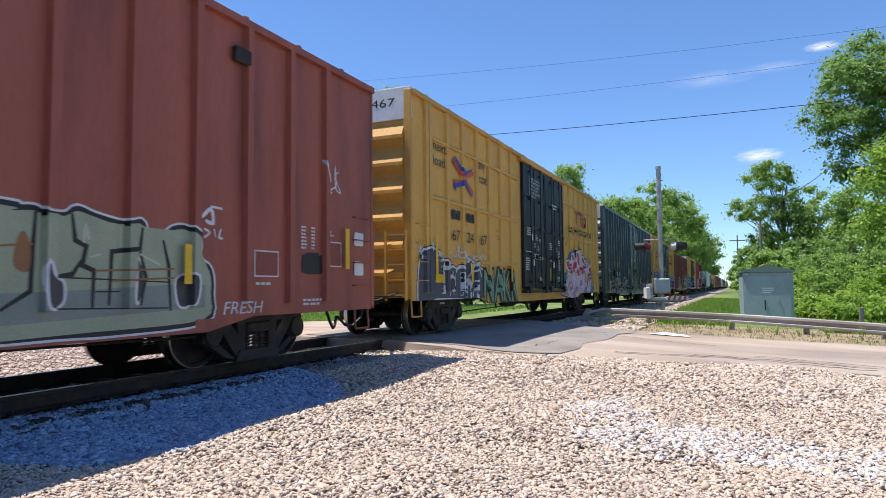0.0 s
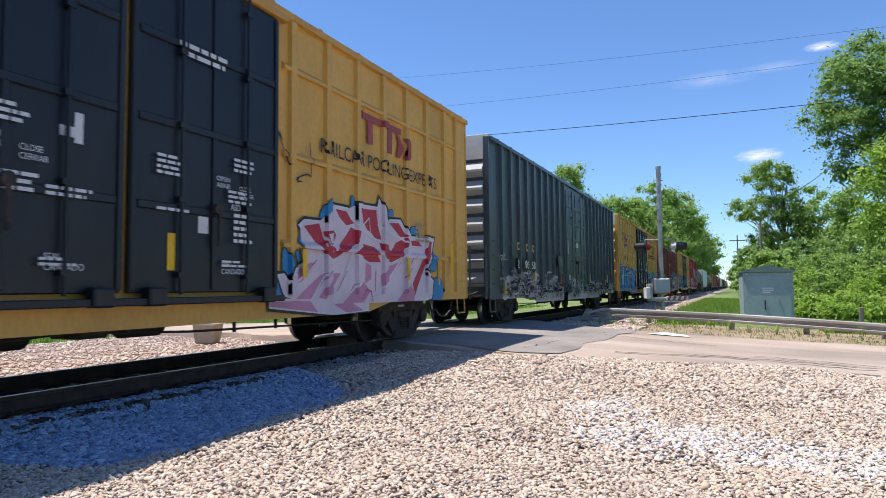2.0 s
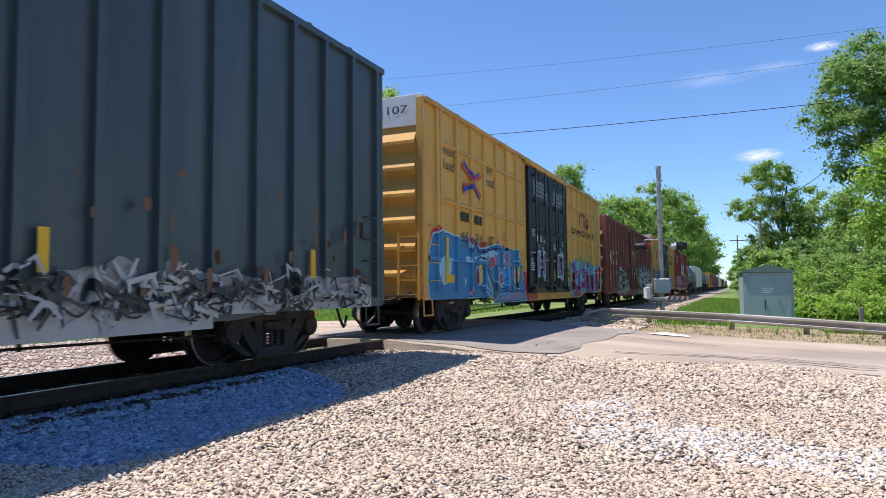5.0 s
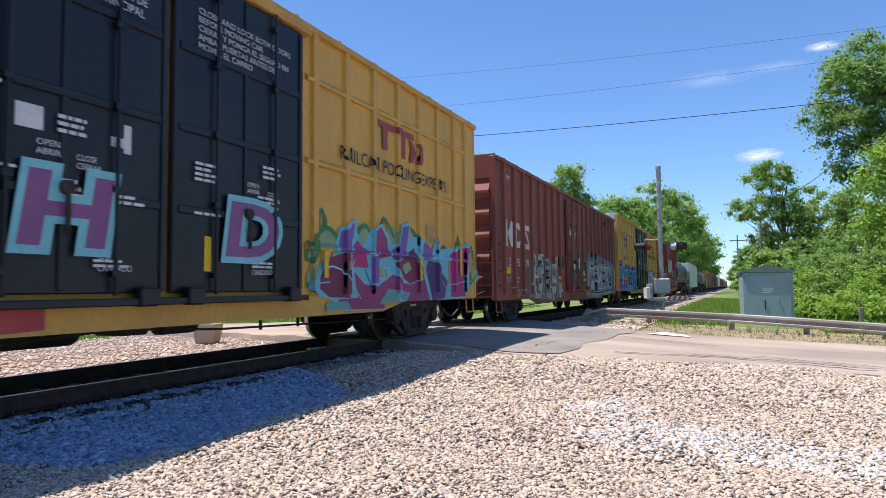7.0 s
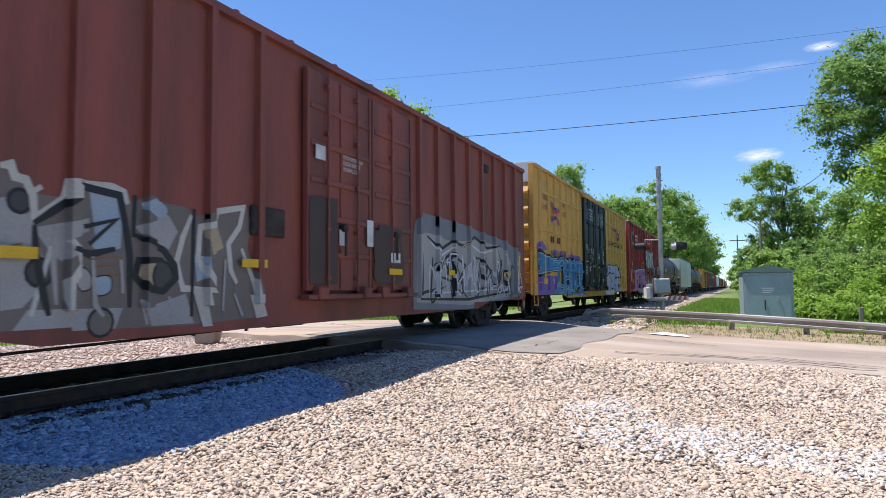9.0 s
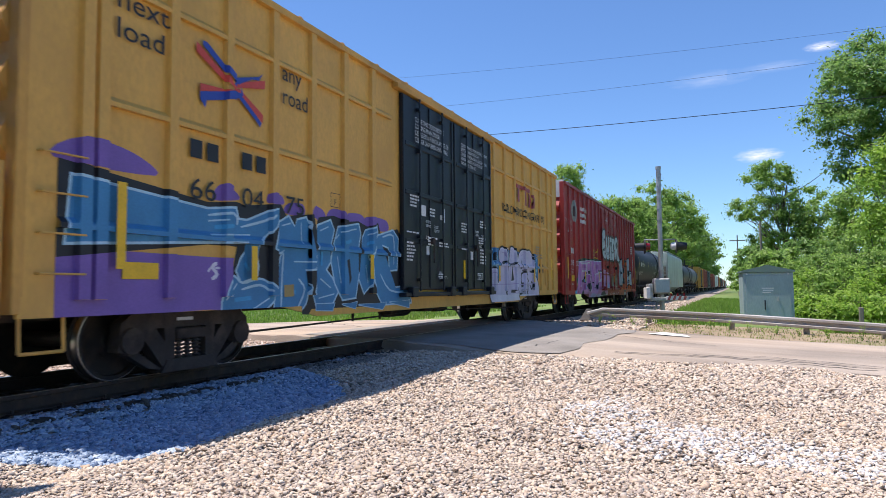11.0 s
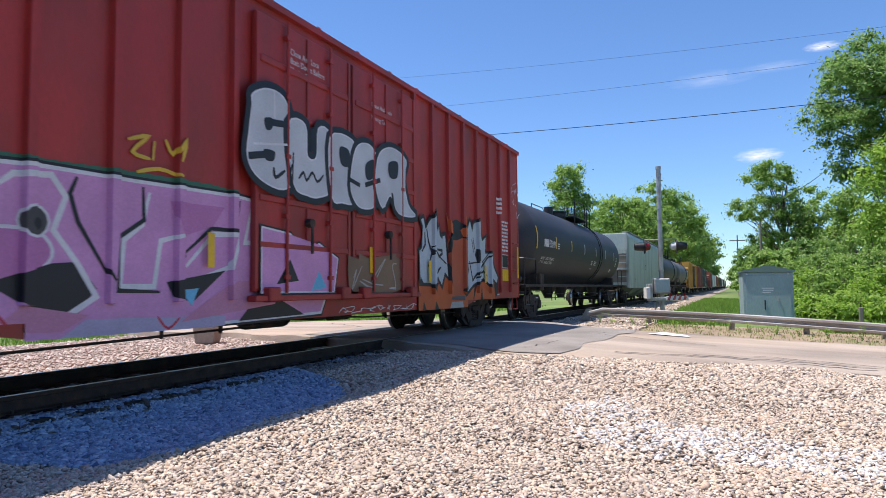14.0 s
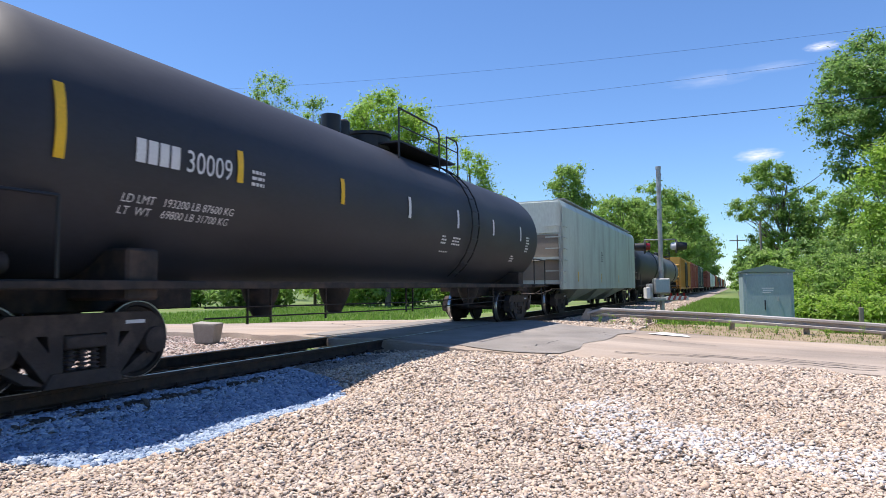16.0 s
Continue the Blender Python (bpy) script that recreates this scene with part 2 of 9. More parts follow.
ROAD_X = [-60, -25, -12, -9.4, -4.8, -1.6, 1.2, 2.2, 4, 6, 9.5, 14, 30, 80]
ROAD_NEAR = [9.5, 13.2, 14.3, 14.3, 13.6, 12.2, 11.5, 11.2, 11.25, 11.7, 12.4, 12.8, 13.4, 13.4]
ROAD_FAR = [16, 18.3, 18.6, 18.7, 20.8, 20.8, 20.5, 19.9, 19.2, 18.9, 18.9, 19.1, 19.8, 19.8]


def sheet(name, xs, ys, zf, material, label, category, smooth=True):
    X, Y = np.meshgrid(xs, ys, indexing="ij")
    V = np.stack([X, Y, zf(X, Y)], -1).reshape(-1, 3)
    a, b = len(xs), len(ys)
    I = np.arange(a * b).reshape(a, b)
    F = np.stack([I[:-1, :-1], I[1:, :-1], I[1:, 1:], I[:-1, 1:]], -1).reshape(-1, 4)
    return tagged(new(name, big_mesh(name, V, F, material, smooth)), label, category, "", "structure")


def spread(lo, hi, fine_lo, fine_hi, step):
    out, s, x = [], step, fine_hi
    out = list(np.arange(fine_lo, fine_hi, step))
    while x < hi:
        out.append(x); x += s; s *= 1.35
    out.append(hi)
    s, x = step, fine_lo - step
    while x > lo:
        out.append(x); s *= 1.35; x -= s
    out.append(lo)
    return np.array(sorted(out))


sheet("ground", spread(-1500, 1500, -24, 24, .6), spread(-300, 2500, -6, 60, .6), lambda x, y: ground_z(x, y) - .06, M_EARTH,
      "grassy earth with bare patches beside the railway line", "ground")
sheet("gravel_yard", np.arange(.9, 26.1, .25), np.arange(-12, 12.9, .25), lambda x, y: ground_z(x, y) - .012, M_GRAVEL,
      "tan and pinkish crushed stone yard beside the track", "gravel")
sheet("gravel_verge", np.arange(-9, -1.6, .25), np.arange(-12, 14.6, .25), lambda x, y: ground_z(x, y) - .012, M_GRAVEL,
      "tan gravel verge across the track", "gravel")


def build_road():
    mb = MB()
    xs = np.concatenate([np.arange(-60, -14, 2.0), np.arange(-14, 14, .4), np.arange(14, 80.1, 3)])
    near, far = np.interp(xs, ROAD_X, ROAD_NEAR), np.interp(xs, ROAD_X, ROAD_FAR)
    near = near + .10 * np.sin(xs * 2.3) + .06 * np.sin(xs * 6.1 + 1)
    far = far + .08 * np.sin(xs * 1.9 + 2) + .05 * np.sin(xs * 5.3)
    K = 9
    v, f = [], []
    for x, a, b in zip(xs, near, far):
        z = float(road_z(x))
        v.append((x, a - .05, z - .3))
        v += [(x, a + (b - a) * k / (K - 1), z - .03 * abs(2 * k / (K - 1) - 1) ** 2 * (abs(x) > 2.5) + .006 * math.sin(x * 1.1 + k)) for k in range(K)]
        v.append((x, b + .05, z - .3))
    W = K + 2
    for i in range(len(xs) - 1):
        f += [(i * W + k, (i + 1) * W + k, (i + 1) * W + k + 1, i * W + k + 1) for k in range(W - 1)]
    mb.add(v, f)
    solid("road", mb, M_ASPHALT, "old pale cracked asphalt road crossing the track", "road", kind="structure", smooth=40)


build_road()
# road asphalt with the train's shade mixed into its grey
M_ASPHALT_SHADE = mat("dark_grey_crossing_asphalt", (.265, .238, .212), .25, .9, 60, .92, 0, .6, (.26, .24, .22), .5, .8)


def crossing_patch():
    """Asphalt over the crossing itself, painted greyer for the shade of the train."""
    xs = np.arange(-1.9, 4.5, .3)
    v, f, K = [], [], 8
    for x in xs:
        near, far = float(np.interp(x, ROAD_X, ROAD_NEAR)) + .28, float(np.interp(x, ROAD_X, ROAD_FAR)) - .3
        near += .12 * math.sin(x * 3.1)
        for k in range(K):
            xx = x + (.5 * (k / K) + .12 * math.sin(k * 2.3) if x > 4.1 else 0)
            s = k / (K - 1)
            y = near + (far - near) * s
            lo, hi = float(np.interp(xx, ROAD_X, ROAD_NEAR)), float(np.interp(xx, ROAD_X, ROAD_FAR))
            fall = .03 * abs(2 * (y - lo) / (hi - lo) - 1) ** 2 * min(1, max(0, abs(xx) - 2.4) / .4)
            v.append((xx, y, float(road_z(xx)) - fall + .012))
    for i in range(len(xs) - 1): f += [(i * K + k, (i + 1) * K + k, (i + 1) * K + k + 1, i * K + k + 1) for k in range(K - 1)]
    solid("crossing_patch", MB().add(v, f), M_ASPHALT_SHADE, "asphalt patch round the rails, painted greyer for the train's shade", "road", kind="structure", smooth=40)


crossing_patch()

# ---------- track ----------
def build_track():
    bed = MB()
    prof = [(-2.6, -.34), (-1.75, -.215), (.98, -.225), (1.15, -.5)]
    ys = np.concatenate([np.arange(-60, 11.4, 1.0), [11.4]])
    for y0, y1 in ((-60, 11.3), (21, 900)):
        n = 60
        v, f = [], []
        for i in range(n + 1):
            y = y0 + (y1 - y0) * (i / n) ** 1.6
            wide = 1 if y < 20 else 1.25
            v += [(x * wide, y, z - (0 if y < 20 else .02 * abs(x))) for x, z in prof]
        for i in range(n):
            f += [(i * 4 + k, i * 4 + k + 1, i * 4 + 5 + k, i * 4 + 4 + k) for k in range(3)]
        bed.add(v, f)
    solid("track_bed", bed, M_BALLAST, "grey-brown ballast bed under the track", "ballast", kind="structure")
    track = thing("railway_track", "rusty steel rails spiked on dark timber sleepers", "railway track", kind="structure")
    foot = [(-.075, -.18), (.075, -.18), (.075, -.168), (.012, -.15), (.012, -.05), (.036, -.04), (.036, -.012), (.028, 0),
            (-.028, 0), (-.036, -.012), (-.036, -.04), (-.012, -.05), (-.012, -.15), (-.075, -.168)]
    for s in (-.755, .755):
        rail = part("rail", MB().prism([(x + s, z) for x, z in foot], -60, 900, "y"), M_RAIL, track, "rusty rail with a polished head")
        part("rail_head", MB().box(s - .027, s + .027, -60, 900, -.004, .003), M_RAILHEAD, rail, "polished running surface")
    tie = None
    for i in range(190):
        y = -14 + i * .52
        if 11.2 < y < 21: continue
        if tie is None:
            tie = part("sleeper", MB().box(-1.3, 1.3, -.11, .11, -.36, -.185, .015), M_TIE, track)
            tie.matrix_basis = pose(0, y, 0)
        else:
            again(tie, 0, y, 0, random.uniform(-.8, .8))
    plate = None
    for i in range(50):
        y = -2 + i * .52
        if 11.2 < y < 21: continue
        if plate is None:
            mb = MB().box(.60, .92, -.09, .09, -.184, -.166, .004)
            for a, b in ((.66, .05), (.85, -.05), (.66, -.05)): mb.box(a - .012, a + .012, b - .012, b + .012, -.17, -.135)
            plate = part("tie_plate", mb, M_RAIL, track)
            plate.matrix_basis = pose(0, y, 0)
        else:
            again(plate, 0, y, 0)


build_track()

# ---------- train ----------
CARS = []      # (thing, y of its leading end at the start)
WHEELSETS = []


def wheelset_mesh():
    mb = MB()
    for s in (-1, 1):
        prof = [(.68, .10), (.68, .36), (.685, .435), (.665, .48), (.69, .488), (.705, .462), (.80, .455), (.805, .40), (.77, .385), (.745, .30), (.775, .14), (.80, .12), (.80, .02)]
        mb.lathe([(s * a, r) for a, r in prof], 36, "x")
    mb.lathe([(-1.02, .07), (-.8, .09), (0, .085), (.8, .09), (1.02, .07)], 12, "x")
    for s in (-1, 1):
        for k in range(3):
            a = 2 * math.pi * k / 3
            mb.cyl((s * .795, math.cos(a) * .2, math.sin(a) * .2), (s * .79, math.cos(a) * .2 + .001, math.sin(a) * .2), .03, 8)
    n = len(mb.f)
    for s in (-1, 1):
        mb.ring([(s * .715, .455), (s * .715, .4625), (s * .798, .4575), (s * .808, .450), (s * .8085, .444), (s * .806, .444)], 36, "x")
    me = mb.mesh("wheelset", M_WHEEL, 35)
    me.materials.append(M_TREAD)
    for k in range(n, len(me.polygons)): me.polygons[k].material_index = 1
    return me


WHEEL_MESH = wheelset_mesh()


def side_frame_mesh(s):
    """Cast side frame with its window openings, as bars round the holes."""
    mb = MB()
    x0, x1 = s * .92, s * 1.09
    mb.prism([(-1.02, .66), (-.84, .79), (.84, .79), (1.02, .66), (1.06, .34), (.80, .30), (.74, .58), (-.74, .58), (-.80, .30), (-1.06, .34)], x0, x1)
    for d in (-1, 1):
        mb.prism([(d * .82, .60), (d * .56, .60), (d * .24, .22), (d * .40, .08)], x0, x1)
        mb.prism([(d * .42, .60), (d * .25, .60), (d * .25, .12), (d * .36, .12)], x0, x1)
        mb.prism([(d * .80, .34), (d * .98, .34), (d * .62, .12), (d * .40, .08)], s * .93, s * 1.06)
        mb.lathe([(s * 1.0, .0), (s * 1.0, .17), (s * 1.13, .15), (s * 1.15, .08), (s * 1.15, .0)], 16, "x", (0, d * .889, WHEEL_R))
    mb.prism([(-.46, .05), (.46, .05), (.38, .20), (-.38, .20)], s * .89, s * 1.11)
    mb.box(s * .9, s * 1.12, -.24, .24, .43, .57, .02)
    return mb.mesh("side_frame", M_TRUCK, 40)


def bolster_mesh():
    mb = MB().box(-1.0, 1.0, -.17, .17, .40, .58, .03)
    mb.cyl((0, 0, .55), (0, 0, .74), .3, 16)
    return mb.mesh("truck", M_TRUCK, 40)


def spring_mesh():
    mb = MB()
    for j in range(5):
        z = .22 + j * .046
        mb.lathe([(z - .012, .05), (z, .062), (z + .012, .05)], 10, "z")
    mb.lathe([(.2, .03), (.43, .03)], 8, "z")
    return mb.mesh("coil_spring", M_SPRING, 40)


FRAME_MESH = {s: side_frame_mesh(s) for s in (-1, 1)}
BOLSTER_MESH, SPRING_MESH = bolster_mesh(), spring_mesh()
BEAM_MESH = MB().box(-.8, .8, -.04, .04, .40, .50).mesh("brake_beam", M_STEEL)
MARK_MESH = MB().box(1.091, 1.094, -.13, .13, .66, .70).mesh("frame_mark", M_STENCIL)


def trucks(car, length, inset, keyed):
    for y in (inset, length - inset):
        t = new("truck", BOLSTER_MESH)
        t.parent = car
        t.matrix_basis = pose(0, y, 0)
        tagged(t, "dusty cast steel two-axle truck")
        for s in (-1, 1):
            part("side_frame", FRAME_MESH[s], None, t, "cast steel side frame")
            for k in (-.14, 0, .14): part("coil_spring", SPRING_MESH, None, t).matrix_basis = pose(s * 1.03, k, 0)
        part("frame_mark", MARK_MESH, None, t, "white stencilled mark").matrix_basis = pose(0, .62 if int(y) % 2 else -.1, 0)
        for d in (-.5, .5): part("brake_beam", BEAM_MESH, None, t).matrix_basis = pose(0, d, 0)
        for d in (-.889, .889):
            w = part("wheelset", WHEEL_MESH, None, t, "dark steel wheelset with polished treads")
            w.matrix_basis = pose(0, d, WHEEL_R)
            if keyed: WHEELSETS.append((w, d))


def couplers(car, length, gap=.8):
    for y, d in ((0, -1), (length, 1)):
        mb = MB().box(-.11, .11, y, y + d * (gap - .18), .78, .98, .02)
        mb.box(-.18, .16, y + d * (gap - .22), y + d * (gap + .06), .72, 1.04, .05)
        mb.box(-.32, .32, y - d * .1, y + d * .12, .70, 1.06, .02)
        part("coupler", mb, M_STEEL, car, "rusty knuckle coupler")
        pts = [Vector((.45, y + d * .1, .75)), Vector((.46, y + d * .25, .45)), Vector((.40, y + d * .45, .30)), Vector((.33, y + d * .62, .33)), Vector((.26, y + d * .78, .5))]
        part("air_hose", MB().tube(pts, .028, 7), M_BLACK, car, "black rubber brake hose", 60)
        m2 = MB().tube([(1.25, y + d * .1, .95), (.9, y + d * .35, .8), (.35, y + d * .5, .82)], .018, 6)
        part("uncoupling_lever", m2, M_STEEL, car)


def underframe(car, length, low=.62):
    mb = MB().box(-.32, .32, .3, length - .3, .70, 1.0)
    for y in np.arange(2.0, length - 1, 1.5):
        mb.box(-1.35, 1.35, y - .05, y + .05, .82, 1.0)
    part("centre_sill", mb, M_STEEL, car)
    m = MB()
    c = length / 2
    m.cyl((.5, c - 1.2, .62), (.5, c - .3, .62), .2, 14)
    m.cyl((.75, c + .7, .62), (.75, c + 1.25, .62), .15, 12)
    m.box(.35, .85, c + .1, c + .5, .5, .85, .03)
    part("brake_gear", m, M_STEEL, car, "air tank and brake valve", 40)
    r = MB()
    r.tube([(.95, 3.2, .42), (.95, c - 1.6, .50), (.8, c, .58)], .016, 6)
    r.tube([(.8, c, .58), (.95, c + 1.6, .50), (.95, length - 3.2, .42)], .016, 6)
    for y in (c - 3.2, c - 2.2, c + 2.4, c + 3.3): r.box(.92, .96, y, y + .03, .44, .78)
    part("brake_rod", r, M_STEEL, car)


def end_wall(car, y, d, half, z0, z1, n, material, cap=None, ladder=True, rib=None):
    """A car end with n pressed ribs; d is the way it faces."""
    mb = MB().box(-half, half, y, y - d * .06, z0, z1)
    step = (z1 - .62 - z0 - .25) / n
    for k in range(n):
        z = z0 + .25 + k * step
        prof = [(y, z + step * .06), (y + d * .11, z + step * .34), (y + d * .11, z + step * .46), (y, z + step * .86)]
        part("end_rib", MB().prism(prof, -half + .16, half - .16), rib or material, car, "pressed horizontal rib")
    part("end_wall", mb, material, car, "steel car end sheet")
    c = MB().box(-half - .012, half + .012, y, y + d * .035, z1 - .60, z1 + .06, .006)
    part("top_end_plate", c, cap or material, car, "pale plate across the top of the end" if cap else "")
    for s in (-1, 1): part("corner_post", MB().box(s * (half - .15), s * (half + .012), y - d * .03, y + d * .05, z0 - .02, z1, .01), material, car)
    if ladder:
        for s in (-1, 1):
            m = MB()
            for x in (s * (half - .52), s * (half - .06)): m.box(x - .02, x + .02, y + d * .12, y + d * .17, z0 - .05, z0 + 1.35)
            for k in range(5): m.box(s * (half - .52), s * (half - .06), y + d * .13, y + d * .16, z0 + .05 + k * .3, z0 + .075 + k * .3)
            part("end_ladder", m, material, car)
            st = MB().tube([(s * (half - .05), y - d * .05, z0), (s * (half - .03), y - d * .05, z0 - .38), (s * (half - .03), y - d * .48, z0 - .38), (s * (half - .05), y - d * .48, z0)], .018, 6)
            part("sill_step", st, material, car, "bent bar step")
        part("crossover_step", MB().box(-half + .2, half - .2, y + d * .05, y + d * .30, z0 + .02, z0 + .05), M_STEEL, car, "open grating step")
        if d < 0:
            b = MB().lathe([(y + d * .24, .0), (y + d * .24, .27), (y + d * .27, .28), (y + d * .28, .25), (y + d * .26, .2), (y + d * .26, .0)], 20, "y", (-.2, 0, z0 + .95))
            b.box(-.4, 0, y, y + d * .22, z0 + .55, z0 + .95, .03)
            part("brake_wheel", b, M_STEEL, car, "rusty hand brake wheel and gear box", 40)


def side_grabs(car, face, length, z0, material):
    """Grab irons beside both ends of the near side."""
    for y in (.16, length - .62):
        for k in range(4):
            z = z0 + .35 + k * .38
            m = MB().tube([(face, y, z), (face + .07, y, z), (face + .07, y + .46, z), (face, y + .46, z)], .012, 5)
            part("grab_iron", m, material, car)


def boxcar_shell(car, length, sill, eaves, half, material, roof_material, posts, post_w, post_d, post_mat=None, belly=None):
    body = MB().box(-half, half, .05, length - .05, sill, eaves - .05)
    part("body", body, material, car)
    r = MB()
    r.prism([(-half - .08, eaves - .10), (-half - .08, eaves), (0, eaves + .12), (half + .08, eaves), (half + .08, eaves - .10)], 0, length, "y")
    for y in np.arange(.6, length - .3, 1.15):
        r.prism([(-half - .06, eaves + .01), (-half - .06, eaves + .04), (0, eaves + .155), (half + .06, eaves + .04), (half + .06, eaves + .01), (0, eaves + .12)], y, y + .07, "y")
    part("roof", r, roof_material, car, "low-pitched steel roof with cross ribs")
    for s in (-1, 1): part("side_sill", MB().box(s * (half - .03), s * (half + .0015), 0, length, sill - .06, sill + .14), material, car)
    if belly:
        for s in (-1, 1):
            a, b, z = belly
            part("deep_sill", MB().prism([(a - .9, sill - .05), (a, z), (b, z), (b + .9, sill - .05)], s * (half + .0008), s * (half - .04)), material, car)
    first = None
    for s in (1, -1):
        for y in posts:
            if first is None:
                mb = MB().prism([(-post_w / 2, 0), (-post_w * .40, post_d), (post_w * .40, post_d), (post_w / 2, 0)], sill + .10, eaves - .10, "z")
                mb.v = [(p[1], p[0], p[2]) for p in mb.v]
                first = part("side_post", mb.mesh("side_post", post_mat or material), None, car)
                first.matrix_basis = pose(s * half, y, 0)
            else:
                again(first, s * half, y, 0, 0 if s > 0 else 180)


# ---- paint and lettering on car sides ----
DECAL_FACE = Matrix(((0, 0, 1, 0), (1, 0, 0, 0), (0, 1, 0, 0), (0, 0, 0, 1)))


def text_bm(body, w, h, swell=0.0, shear=0.0, y=0, z=0, spacing=1.0, align="CENTER", wob=0.0, seed=0, fit=True):
    """Letters as a flat bmesh in the (y, z) plane, fitted to w x h with the lower corner at (y, z)."""
    cu = bpy.data.curves.new("lettering", "FONT")
    cu.body, cu.offset, cu.shear, cu.space_character, cu.align_x = body, swell, shear, spacing, align
    cu.resolution_u = 4
    ob = bpy.data.objects.new("lettering", cu)
    scene.collection.objects.link(ob)
    bpy.context.view_layer.update()
    me = bpy.data.meshes.new_from_object(ob.evaluated_get(bpy.context.evaluated_depsgraph_get()))
    bpy.data.objects.remove(ob)
    bpy.data.curves.remove(cu)
    bm = bmesh.new()
    bm.from_mesh(me)
    bpy.data.meshes.remove(me)
    xs, ys = [v.co.x for v in bm.verts], [v.co.y for v in bm.verts]
    x0, x1, y0, y1 = min(xs), max(xs), min(ys), max(ys)
    for v in bm.verts:
        a, b = (v.co.x - x0) / (x1 - x0) * w, (v.co.y - y0) / (y1 - y0) * h
        if wob:
            a += wob * noise.noise((a * 1.7 + seed, b * 1.7, seed))
            b += wob * noise.noise((a * 1.3, b * 1.9 + seed, seed + 9)) + wob * math.sin(a * 2.2 + seed)
        v.co = (0, y + a, z + b)
    return bm


def poly_bm(polys):
    bm = bmesh.new()
    for p in polys:
        try: bm.faces.new([bm.verts.new((0, a, b)) for a, b in p])
        except ValueError: pass
    return bm


def bars_bm(y, z, w, h, rows, seed=0, ragged=.4):
    """Lines of small writing as plain bars."""
    rnd = random.Random(seed)
    out = []
    for k in range(rows):
        zz, t = z + h - (k + .78) * h / rows, h / rows * .55
        a = y
        end = y + w * (1 - ragged * rnd.random())
        while a < end - .02:
            l = min(rnd.uniform(.08, .3) * w + .02, end - a)
            out.append([(a, zz), (a + l, zz), (a + l, zz + t), (a, zz + t)])
            a += l + .035 * w + .008
    return poly_bm(out)


def cloud_bm(y0, y1, z0, z1, seed, teeth=26, rough=.16, flat=True):
    """A ragged-edged field of colour."""
    rnd = random.Random(seed)
    cy, cz, a, b = (y0 + y1) / 2, (z0 + z1) / 2, (y1 - y0) / 2, (z1 - z0) / 2
    pts = []
    for k in range(teeth):
        t = 2 * math.pi * k / teeth
        c, s = math.cos(t), math.sin(t)
        e = .32
        x, z = math.copysign(abs(c) ** e, c), math.copysign(abs(s) ** e, s)
        g = 1 - rough * rnd.random() * (1.0 if s > -.2 or not flat else .15)
        pts.append((cy + a * x * g, cz + b * z * g))
    return poly_bm([pts])


def decal(car, name, bm, material, face, posts=(), post_w=0.0, post_d=0.0, lift=.004, label="", foot=.9, rails=()):
    """Lays paint on the near side of a car, draped over its posts and stiffeners as one skin."""
    bmesh.ops.triangulate(bm, faces=bm.faces[:])

    def split(co, no, clear=False):
        bmesh.ops.bisect_plane(bm, geom=bm.verts[:] + bm.edges[:] + bm.faces[:], plane_co=co, plane_no=no, clear_outer=clear)

    if min(v.co.z for v in bm.verts) < foot - .32: split((0, 0, foot - .32), (0, 0, -1), True)
    if not bm.verts:
        bm.free()
        return None
    lo, hi = min(v.co.y for v in bm.verts), max(v.co.y for v in bm.verts)
    zlo, zhi = min(v.co.z for v in bm.verts), max(v.co.z for v in bm.verts)
    near = [y for y in posts if lo < y + post_w / 2 and y - post_w / 2 < hi]
    for y in near:
        for q in (-.5, -.40, .40, .5):
            if lo < y + q * post_w < hi: split((0, y + q * post_w, 0), (0, 1, 0))
    cuts = [foot, foot + .003] if near else []
    for z in rails: cuts += [z - .053, z - .0495, z, z + .06]
    if zlo < foot - .16:
        cuts.append(foot - .16)
        for y in (4.2, 14.8):
            if lo < y < hi: split((0, y, 0), (0, 1, 0))
    for z in cuts:
        if zlo < z < zhi: split((0, 0, z), (0, 0, 1))
    short = []
    for f in bm.faces:
        c = f.calc_center_median()
        if c.z < foot - .16 and not 4.2 < c.y < 14.8: short.append(f)
    bmesh.ops.delete(bm, geom=short, context="FACES")
    for v in bm.verts:
        h = 0.0
        if v.co.z > foot + .001:
            for y in near: h = max(h, post_d * min(1.0, max(0.0, (.5 * post_w - abs(v.co.y - y)) / (.10 * post_w))))
        for z in rails:
            d = v.co.z - z
            h = max(h, .06 * max(0.0, min(1.0, (d + .053) / .0035, (.06 - d) / .06)))
        v.co.x = face + h + lift
    for f in bm.faces:
        f.normal_update()
        if f.normal.x < 0: f.normal_flip()
    seen, heap = set(), list(bm.verts)[:1]
    while heap:
        v = heap.pop()
        if v in seen: continue
        seen.add(v)
        heap += [e.other_vert(v) for e in v.link_edges]
    several = len(seen) < len(bm.verts)
    me = bpy.data.meshes.new(name)
    bm.to_mesh(me)
    bm.free()
    me.materials.append(material)
    ob = new(name, me)
    ob.parent = car
    if several: tagged(ob, "", "", "", "stuff")
    return tagged(ob, label) if label else ob


def reflectors(car, face, spots, depth=0.0):
    first = None
    for y, z, h in spots:
        mb = MB().box(face + depth, face + depth + .006, y - .055, y + .055, z, z + h)
        part("reflective_strip", mb, M_REFLECT, car, "yellow reflective strip")


def new_car(kind, label, lead):
    car = thing(kind, label, "freight car", "cars of the freight train", at=(0, lead, 0))
    CARS.append((car, lead))
    return car

HALF = 1.50          # half width of a boxcar's side sheets


